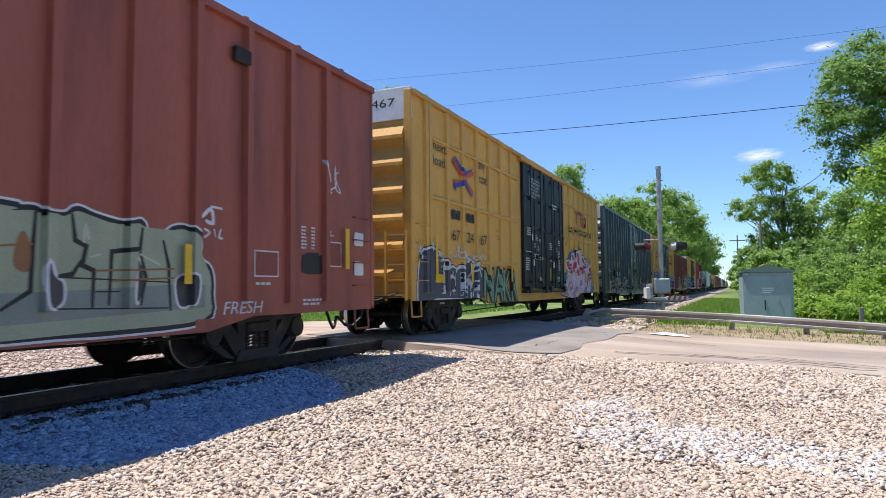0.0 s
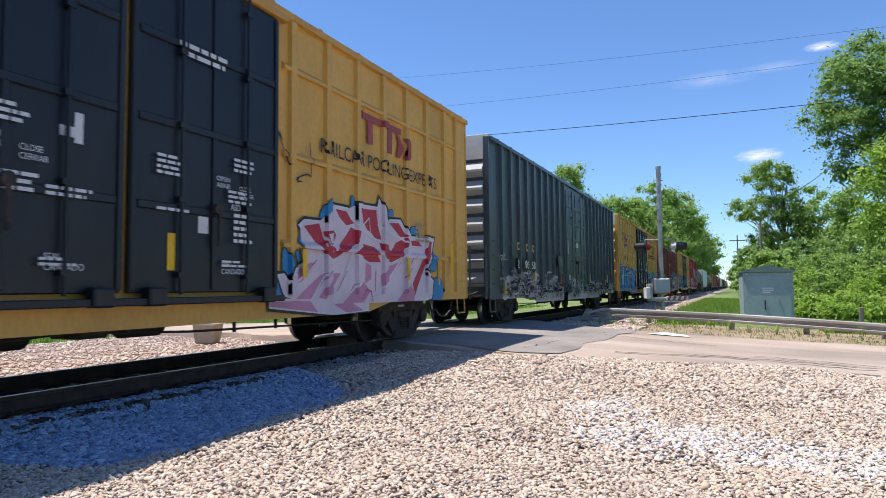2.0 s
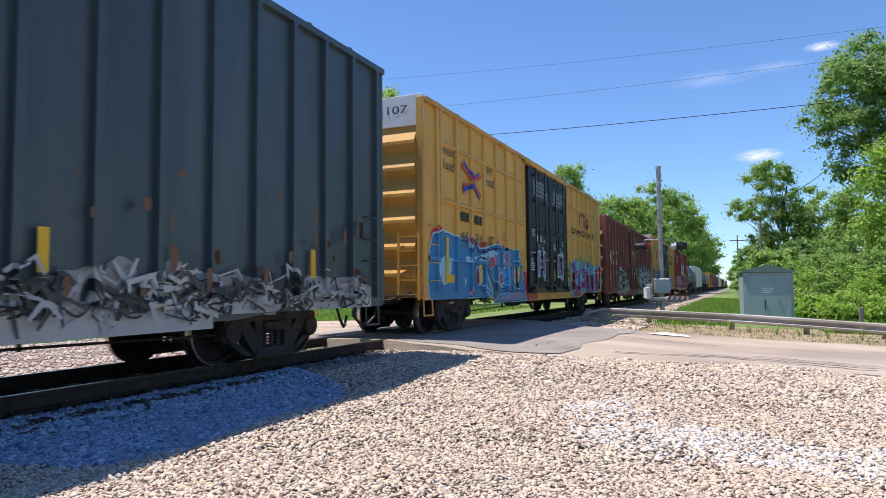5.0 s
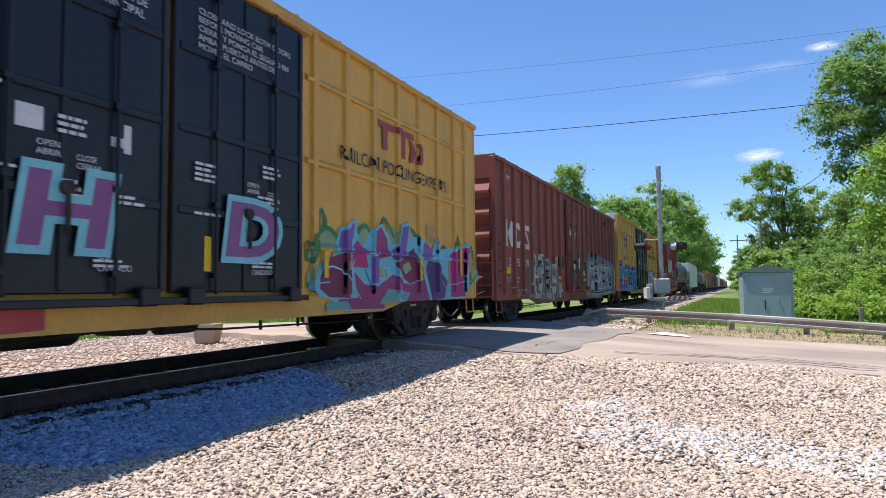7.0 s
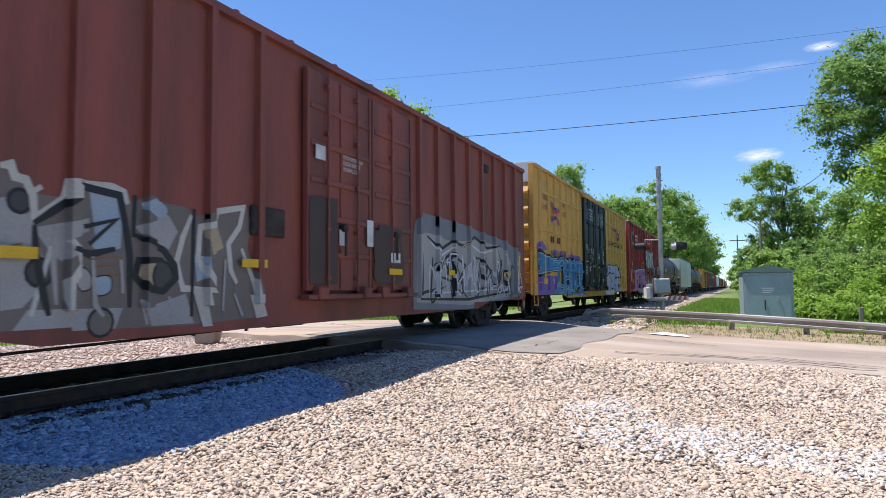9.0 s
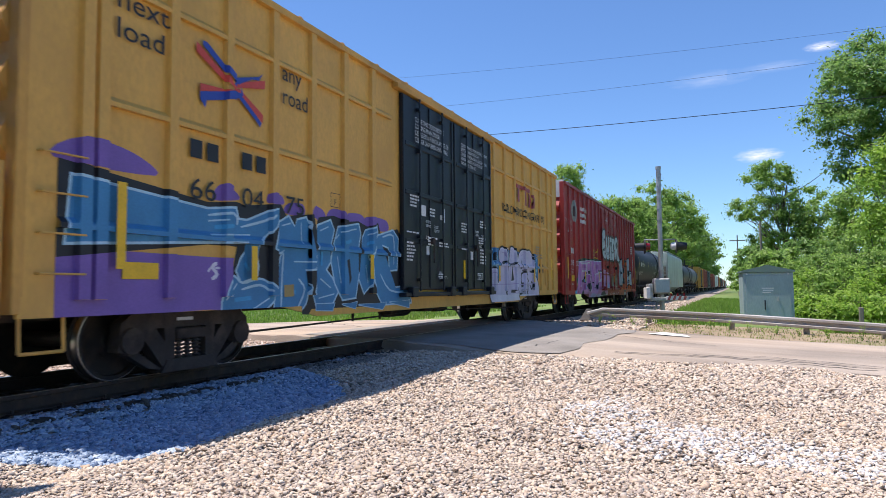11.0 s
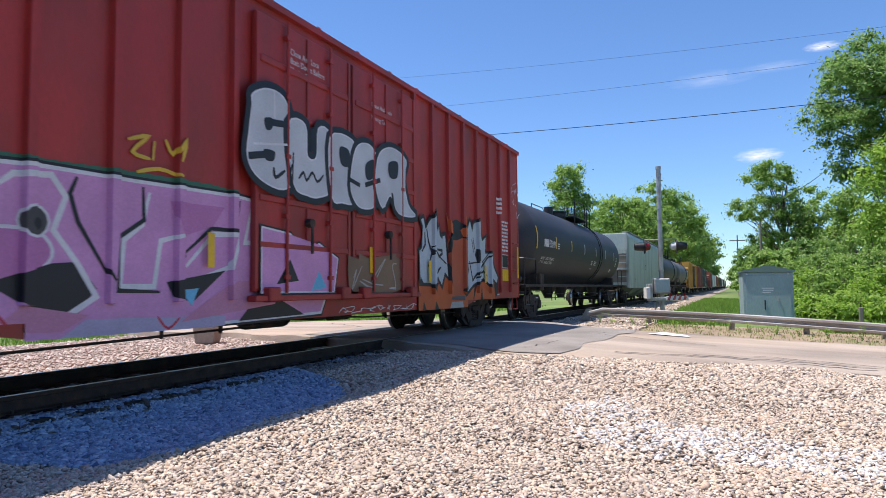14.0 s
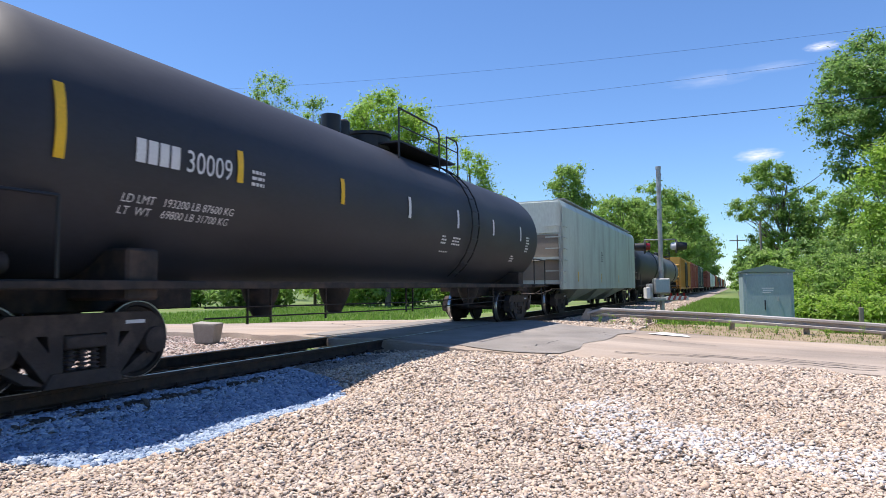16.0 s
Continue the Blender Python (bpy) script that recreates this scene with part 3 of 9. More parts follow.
def plug_door(car, y0, y1, z0, z1, material, face, style=0, rods=2):
    d = part("door", MB().box(face - .02, face + .055, y0 + .02, y1 - .02, z0, z1, .012), material, car, "steel plug door")
    n = 4 if style == 0 else 6
    for k in range(1, n):
        z = z0 + (z1 - z0) * k / n
        part("door_rib", MB().box(face + .05, face + .085, y0 + .10, y1 - .10, z - .045, z + .045, .01), material, d)
    for y in (y0 + .05, y1 - .05, (y0 + y1) / 2): part("door_stile", MB().box(face + .05, face + .08, y - .035, y + .035, z0 + .03, z1 - .03, .008), material, d)
    for k in range(rods):
        y = y0 + (y1 - y0) * ((k + 1) / (rods + 1) + (.06 if k else -.06))
        r = MB().cyl((face + .11, y, z0 - .02), (face + .11, y, z1 + .02), .022, 8)
        for z in np.linspace(z0 + .2, z1 - .2, 5): r.box(face + .05, face + .135, y - .05, y + .05, z - .03, z + .03)
        part("lock_rod", r, material, d, "", 40)
    h = MB().cyl((face + .06, (y0 + y1) / 2, z0 + 1.0), (face + .16, (y0 + y1) / 2, z0 + 1.0), .07, 10)
    h.box(face + .14, face + .165, (y0 + y1) / 2 - .02, (y0 + y1) / 2 + .02, z0 + .55, z0 + 1.05)
    part("door_handle", h, M_STEEL, d)
    t = MB().box(face, face + .16, y0 - .05, y1 + .05, z0 - .13, z0 - .05, .01)
    for y in (y0 + .3, y1 - .3): t.box(face + .05, face + .2, y - .12, y + .12, z0 - .14, z0 + .06, .02)
    part("door_track", t, material, car)
    return d


def end_text(car, body, x, z, w, h, material, y=-.042):
    """Lettering on a car's leading end."""
    bm = text_bm(body, w, h, 0, 0, x, z)
    for v in bm.verts: v.co = (v.co.y, y, v.co.z)
    for f in bm.faces:
        f.normal_update()
        if f.normal.y > 0: f.normal_flip()
    me = bpy.data.meshes.new("lettering")
    bm.to_mesh(me)
    bm.free()
    me.materials.append(material)
    new("lettering", me).parent = car


def flat_paint(car, posts, pw, pd, face=HALF, foot=.9, rails=()):
    """Returns a function that lays paint on this car, each call above the last."""
    count = [0]

    def lay(name, bm, material, label="", depth=0.0):
        count[0] += 1
        return decal(car, name, bm, material, face + depth, () if depth else posts, pw, pd, .003 + .00025 * count[0], label, foot, () if depth else rails)
    return lay


INK = {}
# darker brown for the flat panel below each hopper's end panel
M_RECESS = mat("dusty_brown_recess_paint", (.26, .21, .16), .2, 1, 30, .7)


def ink(name, c):
    if name not in INK: INK[name] = paint(name + "_paint", c)
    return INK[name]


def below(bm, z):
    bmesh.ops.bisect_plane(bm, geom=bm.verts[:] + bm.edges[:] + bm.faces[:], plane_co=(0, 0, z), plane_no=(0, 0, 1), clear_outer=True)
    return bm


SPRAY = dict(black=(.012, .012, .016), white=(.70, .70, .72), sage=(.36, .40, .27), grey_sage=(.24, .28, .25), pale_sage=(.50, .54, .40), umber=(.06, .055, .055), rust_line=(.30, .13, .05),
             slate=(.075, .078, .10), plum_slate=(.055, .045, .06), splash_blue=(.03, .24, .50), chalk_pink=(.72, .60, .66), crimson=(.50, .025, .055), rose=(.58, .24, .38), deep_rose=(.46, .08, .20),
             coral=(.52, .06, .07), deep_blue=(.035, .22, .44), pale_cyan=(.36, .62, .72), navy=(.012, .025, .14), teal_dark=(.03, .13, .18), coral_pink=(.66, .28, .30), violet_grey=(.26, .25, .38), bright_blue=(.05, .34, .62),
             pale_moss=(.30, .38, .20), moss=(.035, .22, .08), cyan=(.16, .52, .62), violet=(.22, .10, .38), maroon=(.20, .02, .08), magenta=(.46, .03, .20), plum=(.32, .04, .17), dark_violet=(.10, .04, .18), teal=(.13, .38, .38),
             ash_brown=(.19, .155, .135), grey_mist=(.40, .39, .37), chalk_blue=(.36, .45, .52), tan=(.46, .35, .22), cream=(.60, .57, .50), ash_blue=(.21, .22, .24), purple_haze=(.20, .11, .40), lilac_white=(.68, .67, .76), azure=(.045, .23, .45),
             pale_azure=(.42, .64, .76), ink_tan=(.40, .28, .10), field_blue=(.035, .20, .44), pale_blue=(.26, .50, .66), haze_blue=(.26, .42, .50), lilac=(.56, .53, .68), soft_violet=(.40, .34, .54), bottle_green=(.035, .13, .075),
             sky_cyan=(.14, .50, .72), gold=(.66, .42, .04), orchid=(.62, .29, .54), hot_orchid=(.52, .19, .42), lavender=(.44, .40, .56), flame=(.55, .10, .02), ash=(.48, .54, .58), flame_brick=(.42, .085, .035),
             silver=(.56, .57, .60), chalk=(.50, .50, .48), smoke=(.33, .33, .315), olive_grey=(.27, .255, .20), rust=(.17, .075, .035))


def sprayed(name):
    return ink(name + "_spray_coat", SPRAY[name])


def bend(pts, closed, steps=4):
    """A smooth run of points through a few given ones."""
    n, out = len(pts), []
    for i in range(n if closed else n - 1):
        if closed: a, b, c, d = (pts[(i + k) % n] for k in (-1, 0, 1, 2))
        else: a, b, c, d = pts[max(0, i - 1)], pts[i], pts[i + 1], pts[min(n - 1, i + 2)]
        for k in range(steps):
            t = k / steps
            out.append(tuple(.5 * (2 * q + (r - p) * t + (2 * p - 5 * q + 4 * r - u) * t * t + (3 * q - p - 3 * r + u) * t ** 3) for p, q, r, u in zip(a, b, c, d)))
    return out if closed else out + [tuple(pts[-1])]


def ribbon_bm(pts, w, closed=False):
    """A painted line of width w along the points, mitred at its turns."""
    bm, n = bmesh.new(), len(pts)
    rows = []
    for i in range(n):
        a, b, c = (Vector(pts[(i + k) % n] if closed else pts[min(n - 1, max(0, i + k))]) for k in (-1, 0, 1))
        u, v = (b - a), (c - b)
        u = u.normalized() if u.length > 1e-6 else v.normalized()
        v = v.normalized() if v.length > 1e-6 else u
        m = u + v
        m = m.normalized() if m.length > .3 else u
        p = Vector((-m.y, m.x)) * (w / 2 * min(1.7, 1 / max(.5, m.dot(u))))
        if not closed and i in (0, n - 1): p *= .6
        rows.append([bm.verts.new((0, *(b + p))), bm.verts.new((0, *(b - p)))])
    for i in range(n if closed else n - 1):
        (a, b), (c, d) = rows[i], rows[(i + 1) % n]
        bm.faces.new((a, b, d, c))
    return bm


def shape(lay, colour, pts, rims=(), curve=False, depth=0.0):
    """A sprayed field of one colour; rims are lines of paint that show round its edge."""
    if curve: pts = bend(pts, True)
    for c, w in rims: lay("graffiti", ribbon_bm(pts, w, True), sprayed(c), c.replace("_", " ") + " spray-painted rim", depth)
    lay("graffiti", poly_bm([pts]), sprayed(colour), colour.replace("_", " ") + " spray-painted letter shape", depth)


def stroke(lay, colour, w, pts, curve=True, depth=0.0):
    """One sweep of a spray can."""
    lay("graffiti", ribbon_bm(bend(pts, False, 3) if curve and len(pts) > 2 else pts, w), sprayed(colour), colour.replace("_", " ") + " sprayed line", depth)


def scrawl(lay, colour, y, z, w, h, n, seed, thick=.022, depth=0.0):
    """A handwritten tag nobody can read: looping sweeps from left to right."""
    rnd = random.Random(seed)
    for k in range(n):
        a = y + w * k / n
        pts = [(a + w / n * rnd.uniform(-.25, 1.25), z + h * rnd.choice((rnd.uniform(0, .35), rnd.uniform(.55, 1)))) for _ in range(rnd.choice((4, 5, 6)))]
        stroke(lay, colour, thick, pts, True, depth)


def disc(lay, colour, y, z, r, rims=()):
    shape(lay, colour, [(y + r * math.cos(a), z + r * math.sin(a)) for a in np.linspace(0, 2 * math.pi, 13)[:-1]], rims)


def sage_piece(lay):
    """Bubble letters in sage green with a double rim."""
    shape(lay, "sage", [(7.9, 0.5), (7.9, 1.75), (9.2, 1.95), (10.6, 1.8), (12.5, 1.79), (12.61, 1.75), (12.81, 1.77), (12.92, 1.72), (13.14, 1.74), (13.25, 1.81), (13.44, 1.76), (13.77, 1.71), (13.99, 1.75), (14.06, 1.64), (14.26, 1.59), (14.45, 1.71), (14.64, 1.73), (14.82, 1.62), (14.82, 1.39), (15.01, 1.26), (15.04, 0.98), (14.93, 0.68), (13.66, 0.62), (12.54, 0.62)], (('white', 0.15), ('black', 0.1)), curve=True)
    shape(lay, "grey_sage", [(7.95, 0.55), (7.95, 0.92), (12.52, 1.01), (13.16, 1.03), (14.39, 1.09), (14.95, 1.09), (14.95, 0.82), (13.66, 0.77)])
    shape(lay, "umber", [(12.93, 1.29), (12.98, 1.16), (13.11, 1.11), (13.11, 0.92), (12.96, 0.88), (12.92, 1.11)], (('white', 0.06),), curve=True)
    shape(lay, "umber", [(13.97, 1.36), (14.04, 1.18), (14, 0.93), (13.9, 0.91), (13.91, 1.15)], (('white', 0.06),), curve=True)
    shape(lay, "umber", [(14.51, 1.15), (14.76, 1.19), (14.73, 0.89), (14.55, 0.86)], (('white', 0.06),), curve=True)
    stroke(lay, "black", 0.05, [(12.83, 1.76), (12.81, 1.42), (12.8, 1.03), (12.53, 0.86)], curve=False)
    stroke(lay, "black", 0.05, [(13.19, 1.78), (13.23, 1.52), (13.35, 1.47), (13.31, 1.28), (13.44, 1.23), (13.43, 0.86)], curve=False)
    stroke(lay, "black", 0.05, [(14.02, 1.71), (13.99, 1.48), (13.64, 1.43), (13.62, 0.88)], curve=False)
    stroke(lay, "black", 0.05, [(14.3, 1.59), (14.38, 1.31), (14.42, 0.8)], curve=False)
    stroke(lay, "black", 0.05, [(13.01, 1.16), (13.21, 1.19), (13.3, 1.33)], curve=False)
    stroke(lay, "black", 0.05, [(13.99, 1.45), (14.07, 1.18), (14.01, 0.87)], curve=False)
    stroke(lay, "black", 0.025, [(13.04, 1.16), (14.38, 1.12)], curve=False)
    stroke(lay, "black", 0.025, [(13.46, 1.02), (13.75, 1.02)], curve=False)
    stroke(lay, "black", 0.025, [(13.05, 0.86), (14.39, 0.83)], curve=False)
    stroke(lay, "rust_line", 0.035, [(12.51, 1.43), (12.81, 1.46)], curve=False)
    stroke(lay, "rust_line", 0.035, [(13.45, 1.23), (14.46, 1.27)], curve=False)
    stroke(lay, "rust_line", 0.035, [(13.65, 1.13), (14.47, 1.17)], curve=False)
    stroke(lay, "rust_line", 0.035, [(12.66, 1.36), (12.72, 1.21)], curve=False)
    stroke(lay, "pale_sage", 0.04, [(13.32, 1.5), (13.34, 1.67), (13.38, 1.53)])
    stroke(lay, "pale_sage", 0.04, [(13.39, 1.36), (13.51, 1.4)])
    stroke(lay, "pale_sage", 0.04, [(13.99, 1.42), (14.26, 1.31)])
    stroke(lay, "pale_sage", 0.04, [(13.74, 1.7), (13.74, 1.47)])
    shape(lay, "rust_line", [(12.64, 1.26), (12.66, 1.49), (12.73, 1.57), (12.79, 1.42), (12.77, 1.21)], curve=True)
    stroke(lay, "white", 0.05, [(14.87, 1.9), (15.02, 2.02), (15.06, 1.85), (14.93, 1.87)])
    stroke(lay, "white", 0.05, [(15.02, 2.05), (15.22, 2.04)])
    stroke(lay, "white", 0.03, [(14.91, 1.77), (15, 1.73), (14.91, 1.66)])
    stroke(lay, "white", 0.03, [(15.08, 1.78), (15.1, 1.68)])
    stroke(lay, "white", 0.03, [(15.2, 1.79), (15.16, 1.68), (15.23, 1.67)])


def slate_piece(lay):
    """Slate letters with white highlights and rows of dots."""
    shape(lay, "slate", [(0.32, 0.66), (0.36, 1.62), (0.75, 1.86), (1.3, 1.8), (1.09, 1.66), (1.39, 1.61), (1.65, 1.62), (1.76, 1.52), (1.86, 1.44), (2.03, 1.5), (2.26, 1.45), (2.5, 1.52), (2.73, 1.48), (2.82, 1.62), (2.96, 1.71), (3.12, 1.69), (3.23, 1.54), (3.57, 1.63), (3.81, 1.5), (4.05, 1.4), (4.06, 0.71), (3.27, 0.65), (2.9, 0.77), (1.12, 0.81)], (('black', 0.15), ('white', 0.1)), curve=True)
    shape(lay, "white", [(1.41, 1.5), (1.49, 1.51), (1.61, 1.62), (1.68, 1.61), (1.71, 1.54), (1.83, 1.45), (1.53, 1.42), (1.53, 1.37), (1.6, 1.37), (1.61, 1.13), (1.44, 1.13)])
    shape(lay, "white", [(1.42, 1.1), (1.62, 1.1), (1.63, 0.9), (1.42, 0.91)])
    shape(lay, "white", [(1.89, 0.85), (1.89, 1.28), (2.01, 1.43), (2.18, 1.34), (2.22, 1.11), (2.21, 0.88)])
    shape(lay, "plum_slate", [(1.9, 1.11), (1.91, 1.21), (2.02, 1.26), (2.15, 1.22), (2.17, 1.09), (2.06, 0.99), (1.93, 1.01)], curve=True)
    shape(lay, "slate", [(1.92, 0.89), (1.97, 0.96), (2.08, 0.93), (2.05, 0.82), (1.94, 0.84)], curve=True)
    shape(lay, "white", [(2.48, 1.39), (2.64, 1.41), (2.75, 1.29), (2.75, 1.05), (2.68, 0.93), (2.65, 0.85), (2.49, 0.84), (2.51, 1.12)])
    stroke(lay, "white", 0.05, [(2.22, 1.39), (2.33, 1.48), (2.54, 1.51), (2.71, 1.46), (2.78, 1.24)])
    stroke(lay, "white", 0.05, [(2.79, 1.35), (2.77, 1.55), (2.92, 1.68), (3.08, 1.7), (3.19, 1.55), (3.15, 1.37), (2.93, 1.3)])
    stroke(lay, "white", 0.05, [(3.26, 1.48), (3.5, 1.6), (3.76, 1.5), (3.88, 1.3)])
    stroke(lay, "white", 0.05, [(3.34, 1.42), (3.62, 1.47), (3.67, 1.23), (3.38, 1.2)])
    stroke(lay, "white", 0.05, [(3.29, 0.82), (3.35, 0.97), (3.6, 0.97), (3.51, 0.73)])
    shape(lay, "white", [(2.81, 1.23), (2.97, 1.28), (3.13, 1.24), (3.24, 1.12), (3.19, 0.75), (3.12, 0.76), (3.09, 1.08), (2.97, 1.11), (2.9, 0.79), (2.8, 0.82)])
    shape(lay, "white", [(3.35, 1.1), (3.69, 1.12), (3.72, 0.78), (3.6, 0.77), (3.58, 0.98), (3.38, 1)])
    shape(lay, "white", [(3.2, 1.43), (3.28, 1.46), (3.29, 1.12), (3.22, 1.13)])
    stroke(lay, "black", 0.025, [(2.54, 1.36), (2.58, 0.87)], curve=False)
    stroke(lay, "black", 0.025, [(2.67, 1.3), (2.69, 0.96)], curve=False)
    stroke(lay, "black", 0.025, [(3.01, 1.25), (3.02, 0.8)], curve=False)
    stroke(lay, "black", 0.025, [(2.52, 1), (2.78, 0.99)], curve=False)
    stroke(lay, "black", 0.025, [(3.05, 0.94), (3.35, 0.96)], curve=False)
    disc(lay, "black", 1.45, 1.45, 0.05)
    disc(lay, "black", 1.45, 1.36, 0.05)
    disc(lay, "black", 1.45, 1.27, 0.05)
    disc(lay, "black", 1.46, 1.17, 0.05)
    disc(lay, "black", 1.46, 1.06, 0.05)
    disc(lay, "black", 1.46, 0.97, 0.05)
    disc(lay, "black", 1.64, 1.57, 0.05)
    disc(lay, "black", 1.97, 1.38, 0.05)
    disc(lay, "black", 2.1, 1.33, 0.05)
    disc(lay, "black", 1.92, 1, 0.05)
    disc(lay, "black", 2.17, 1.03, 0.05)
    disc(lay, "black", 2.14, 0.91, 0.05)
    disc(lay, "black", 2.53, 1.33, 0.05)
    disc(lay, "black", 2.53, 1.21, 0.05)
    disc(lay, "black", 2.54, 0.91, 0.05)
    disc(lay, "black", 2.85, 1.12, 0.05)
    disc(lay, "black", 2.85, 0.99, 0.05)
    disc(lay, "black", 2.84, 0.87, 0.05)
    disc(lay, "black", 3.18, 0.99, 0.05)
    disc(lay, "black", 3.4, 1.07, 0.05)
    disc(lay, "black", 3.63, 1.07, 0.05)
    disc(lay, "black", 3.66, 0.91, 0.05)


def crimson_piece(lay):
    """Sharp wildstyle letters in crimson, white and rose with blue splashes."""
    shape(lay, "splash_blue", [(13.36, 2.05), (13.34, 2.19), (13.48, 2.37), (13.56, 2.44), (13.64, 2.43), (13.7, 2.21), (13.61, 2.08)], (('black', 0.03),), curve=True)
    shape(lay, "splash_blue", [(14.25, 2.27), (14.22, 2.52), (14.29, 2.58), (14.38, 2.37), (14.41, 2.17)], (('black', 0.03),), curve=True)
    shape(lay, "splash_blue", [(15.3, 2.12), (15.35, 2.32), (15.59, 2.49), (15.7, 2.45), (15.59, 2.19)], (('black', 0.03),), curve=True)
    shape(lay, "splash_blue", [(16.25, 2.06), (16.32, 2.19), (16.67, 2.26), (16.72, 2.01)], (('black', 0.03),), curve=True)
    shape(lay, "splash_blue", [(12.81, 1.67), (12.82, 1.83), (12.92, 1.91), (13.24, 1.75), (13.18, 1.64)], (('black', 0.03),), curve=True)
    shape(lay, "splash_blue", [(12.43, 1.25), (12.42, 1.57), (12.49, 1.6), (12.6, 1.44), (12.65, 1.25)], (('black', 0.03),), curve=True)
    shape(lay, "splash_blue", [(12.15, 0.93), (12.14, 1.22), (12.36, 1.26), (12.49, 1), (12.37, 0.89)], (('black', 0.03),), curve=True)
    shape(lay, "splash_blue", [(17.17, 0.7), (17.23, 1.04), (17.59, 1.25), (17.9, 1.16), (17.9, 0.83)], (('black', 0.03),), curve=True)
    shape(lay, "splash_blue", [(17.27, 1.46), (17.37, 1.8), (17.63, 1.61), (17.54, 1.4)], (('black', 0.03),), curve=True)
    shape(lay, "splash_blue", [(12.64, 1.56), (12.78, 1.59), (12.83, 1.46), (12.71, 1.4)], (('black', 0.03),), curve=True)
    shape(lay, "chalk_pink", [(12.81, 1.97), (12.93, 2.05), (13.3, 2.06), (13.67, 2.06), (13.61, 2.16), (13.71, 2.35), (14.11, 2.35), (14.32, 2.19), (14.43, 2.18), (14.34, 2.31), (14.39, 2.45), (15.12, 2.47), (15.17, 2.62), (15.31, 2.47), (15.35, 2.27), (15.47, 2.13), (15.55, 2.29), (15.98, 2.32), (16.32, 2.03), (16.69, 2.04), (16.94, 1.94), (17.08, 2.06), (17.47, 2.06), (17.37, 1.79), (17, 1.4), (17.44, 1.18), (17.37, 0.84), (16.54, 0.72), (13.72, 0.64), (12.15, 0.79), (12.15, 0.88), (12.66, 0.89), (12.47, 0.95), (12.33, 1.22), (12.44, 1.23), (12.66, 1.03), (12.75, 1), (12.59, 1.19), (12.65, 1.31), (12.9, 1.4), (13.18, 1.68)], (('black', 0.13), ('white', 0.05)))
    shape(lay, "crimson", [(12.9, 1.97), (13.3, 2.04), (13.4, 1.81), (13.7, 1.66), (13.58, 1.49), (13.24, 1.71), (13.06, 1.86)], (('white', 0.035),))
    shape(lay, "crimson", [(13.7, 1.5), (13.56, 1.49), (14.07, 1.92), (14.21, 2.06), (14.45, 2), (14.36, 1.78), (14.03, 1.64)], (('white', 0.035),))
    shape(lay, "crimson", [(13.75, 2.31), (14.07, 2.31), (14.22, 2.18), (14.32, 2.13), (14.07, 2.07), (13.87, 2.18)], (('white', 0.035),))
    shape(lay, "crimson", [(14.44, 2.4), (15.06, 2.43), (15.12, 2.14), (15.24, 1.92), (15.07, 1.87), (14.79, 2.07), (14.49, 2.21)], (('white', 0.035),))
    shape(lay, "crimson", [(13.39, 1.92), (13.69, 1.97), (13.77, 1.89), (13.69, 1.74), (13.54, 1.72)], (('white', 0.035),))
    shape(lay, "crimson", [(14.29, 1.63), (14.59, 1.8), (15.01, 1.76), (15.22, 1.5), (14.8, 1.49), (14.55, 1.57)], (('white', 0.035),))
    shape(lay, "crimson", [(15.15, 1.86), (15.41, 1.82), (15.59, 1.72), (15.78, 1.89), (16.18, 2.01), (16.28, 1.93), (15.98, 1.62), (15.6, 1.51), (15.3, 1.58)], (('white', 0.035),))
    shape(lay, "crimson", [(15.53, 2.24), (15.91, 2.27), (16.22, 2.03), (15.95, 2.01)], (('white', 0.035),))
    shape(lay, "crimson", [(16.39, 1.97), (16.72, 1.99), (16.92, 1.88), (16.47, 1.87)], (('white', 0.035),))
    shape(lay, "crimson", [(17.13, 2), (17.4, 2.01), (17.33, 1.83), (16.72, 1.09), (16.57, 0.87), (16.47, 1.13), (17, 1.67)], (('white', 0.035),))
    shape(lay, "rose", [(12.66, 1.28), (13.07, 1.43), (13.23, 1.42), (12.85, 1.14), (12.71, 1.11)])
    shape(lay, "rose", [(12.72, 0.89), (13.32, 1.24), (13.64, 1.34), (13.25, 1), (13.08, 0.88)])
    shape(lay, "rose", [(14.31, 1.11), (14.6, 1.16), (14.83, 0.98), (14.63, 0.8), (13.96, 0.79)])
    shape(lay, "rose", [(14.68, 1.48), (14.87, 1.43), (14.87, 1.2), (14.66, 1.12)])
    shape(lay, "rose", [(15.19, 1.26), (15.48, 1.44), (16.01, 1.54), (15.72, 1.33), (15.25, 1.05)])
    shape(lay, "rose", [(15.83, 0.79), (16.33, 1.13), (16.57, 0.96), (16.54, 0.75)])
    shape(lay, "rose", [(12.15, 0.79), (12.15, 0.85), (12.66, 0.86), (13.08, 0.85), (13.26, 0.68)])
    shape(lay, "rose", [(13.71, 0.79), (14.23, 0.8), (14.61, 0.66), (14.05, 0.65)])
    shape(lay, "rose", [(15.03, 0.77), (15.73, 0.77), (15.48, 0.68), (15.14, 0.68)])
    shape(lay, "rose", [(13.29, 0.9), (13.7, 1.28), (13.89, 1.28), (13.48, 0.87)])
    shape(lay, "crimson", [(14.64, 2.14), (14.79, 2.25), (14.84, 2.01), (14.71, 2.06)], (('white', 0.04),))
    shape(lay, "chalk_pink", [(13.49, 1.87), (13.65, 1.91), (13.63, 1.76), (13.55, 1.76)], (('white', 0.03),))
    stroke(lay, "white", 0.045, [(13.4, 1.61), (13.17, 1.41), (12.71, 1.11)], curve=False)
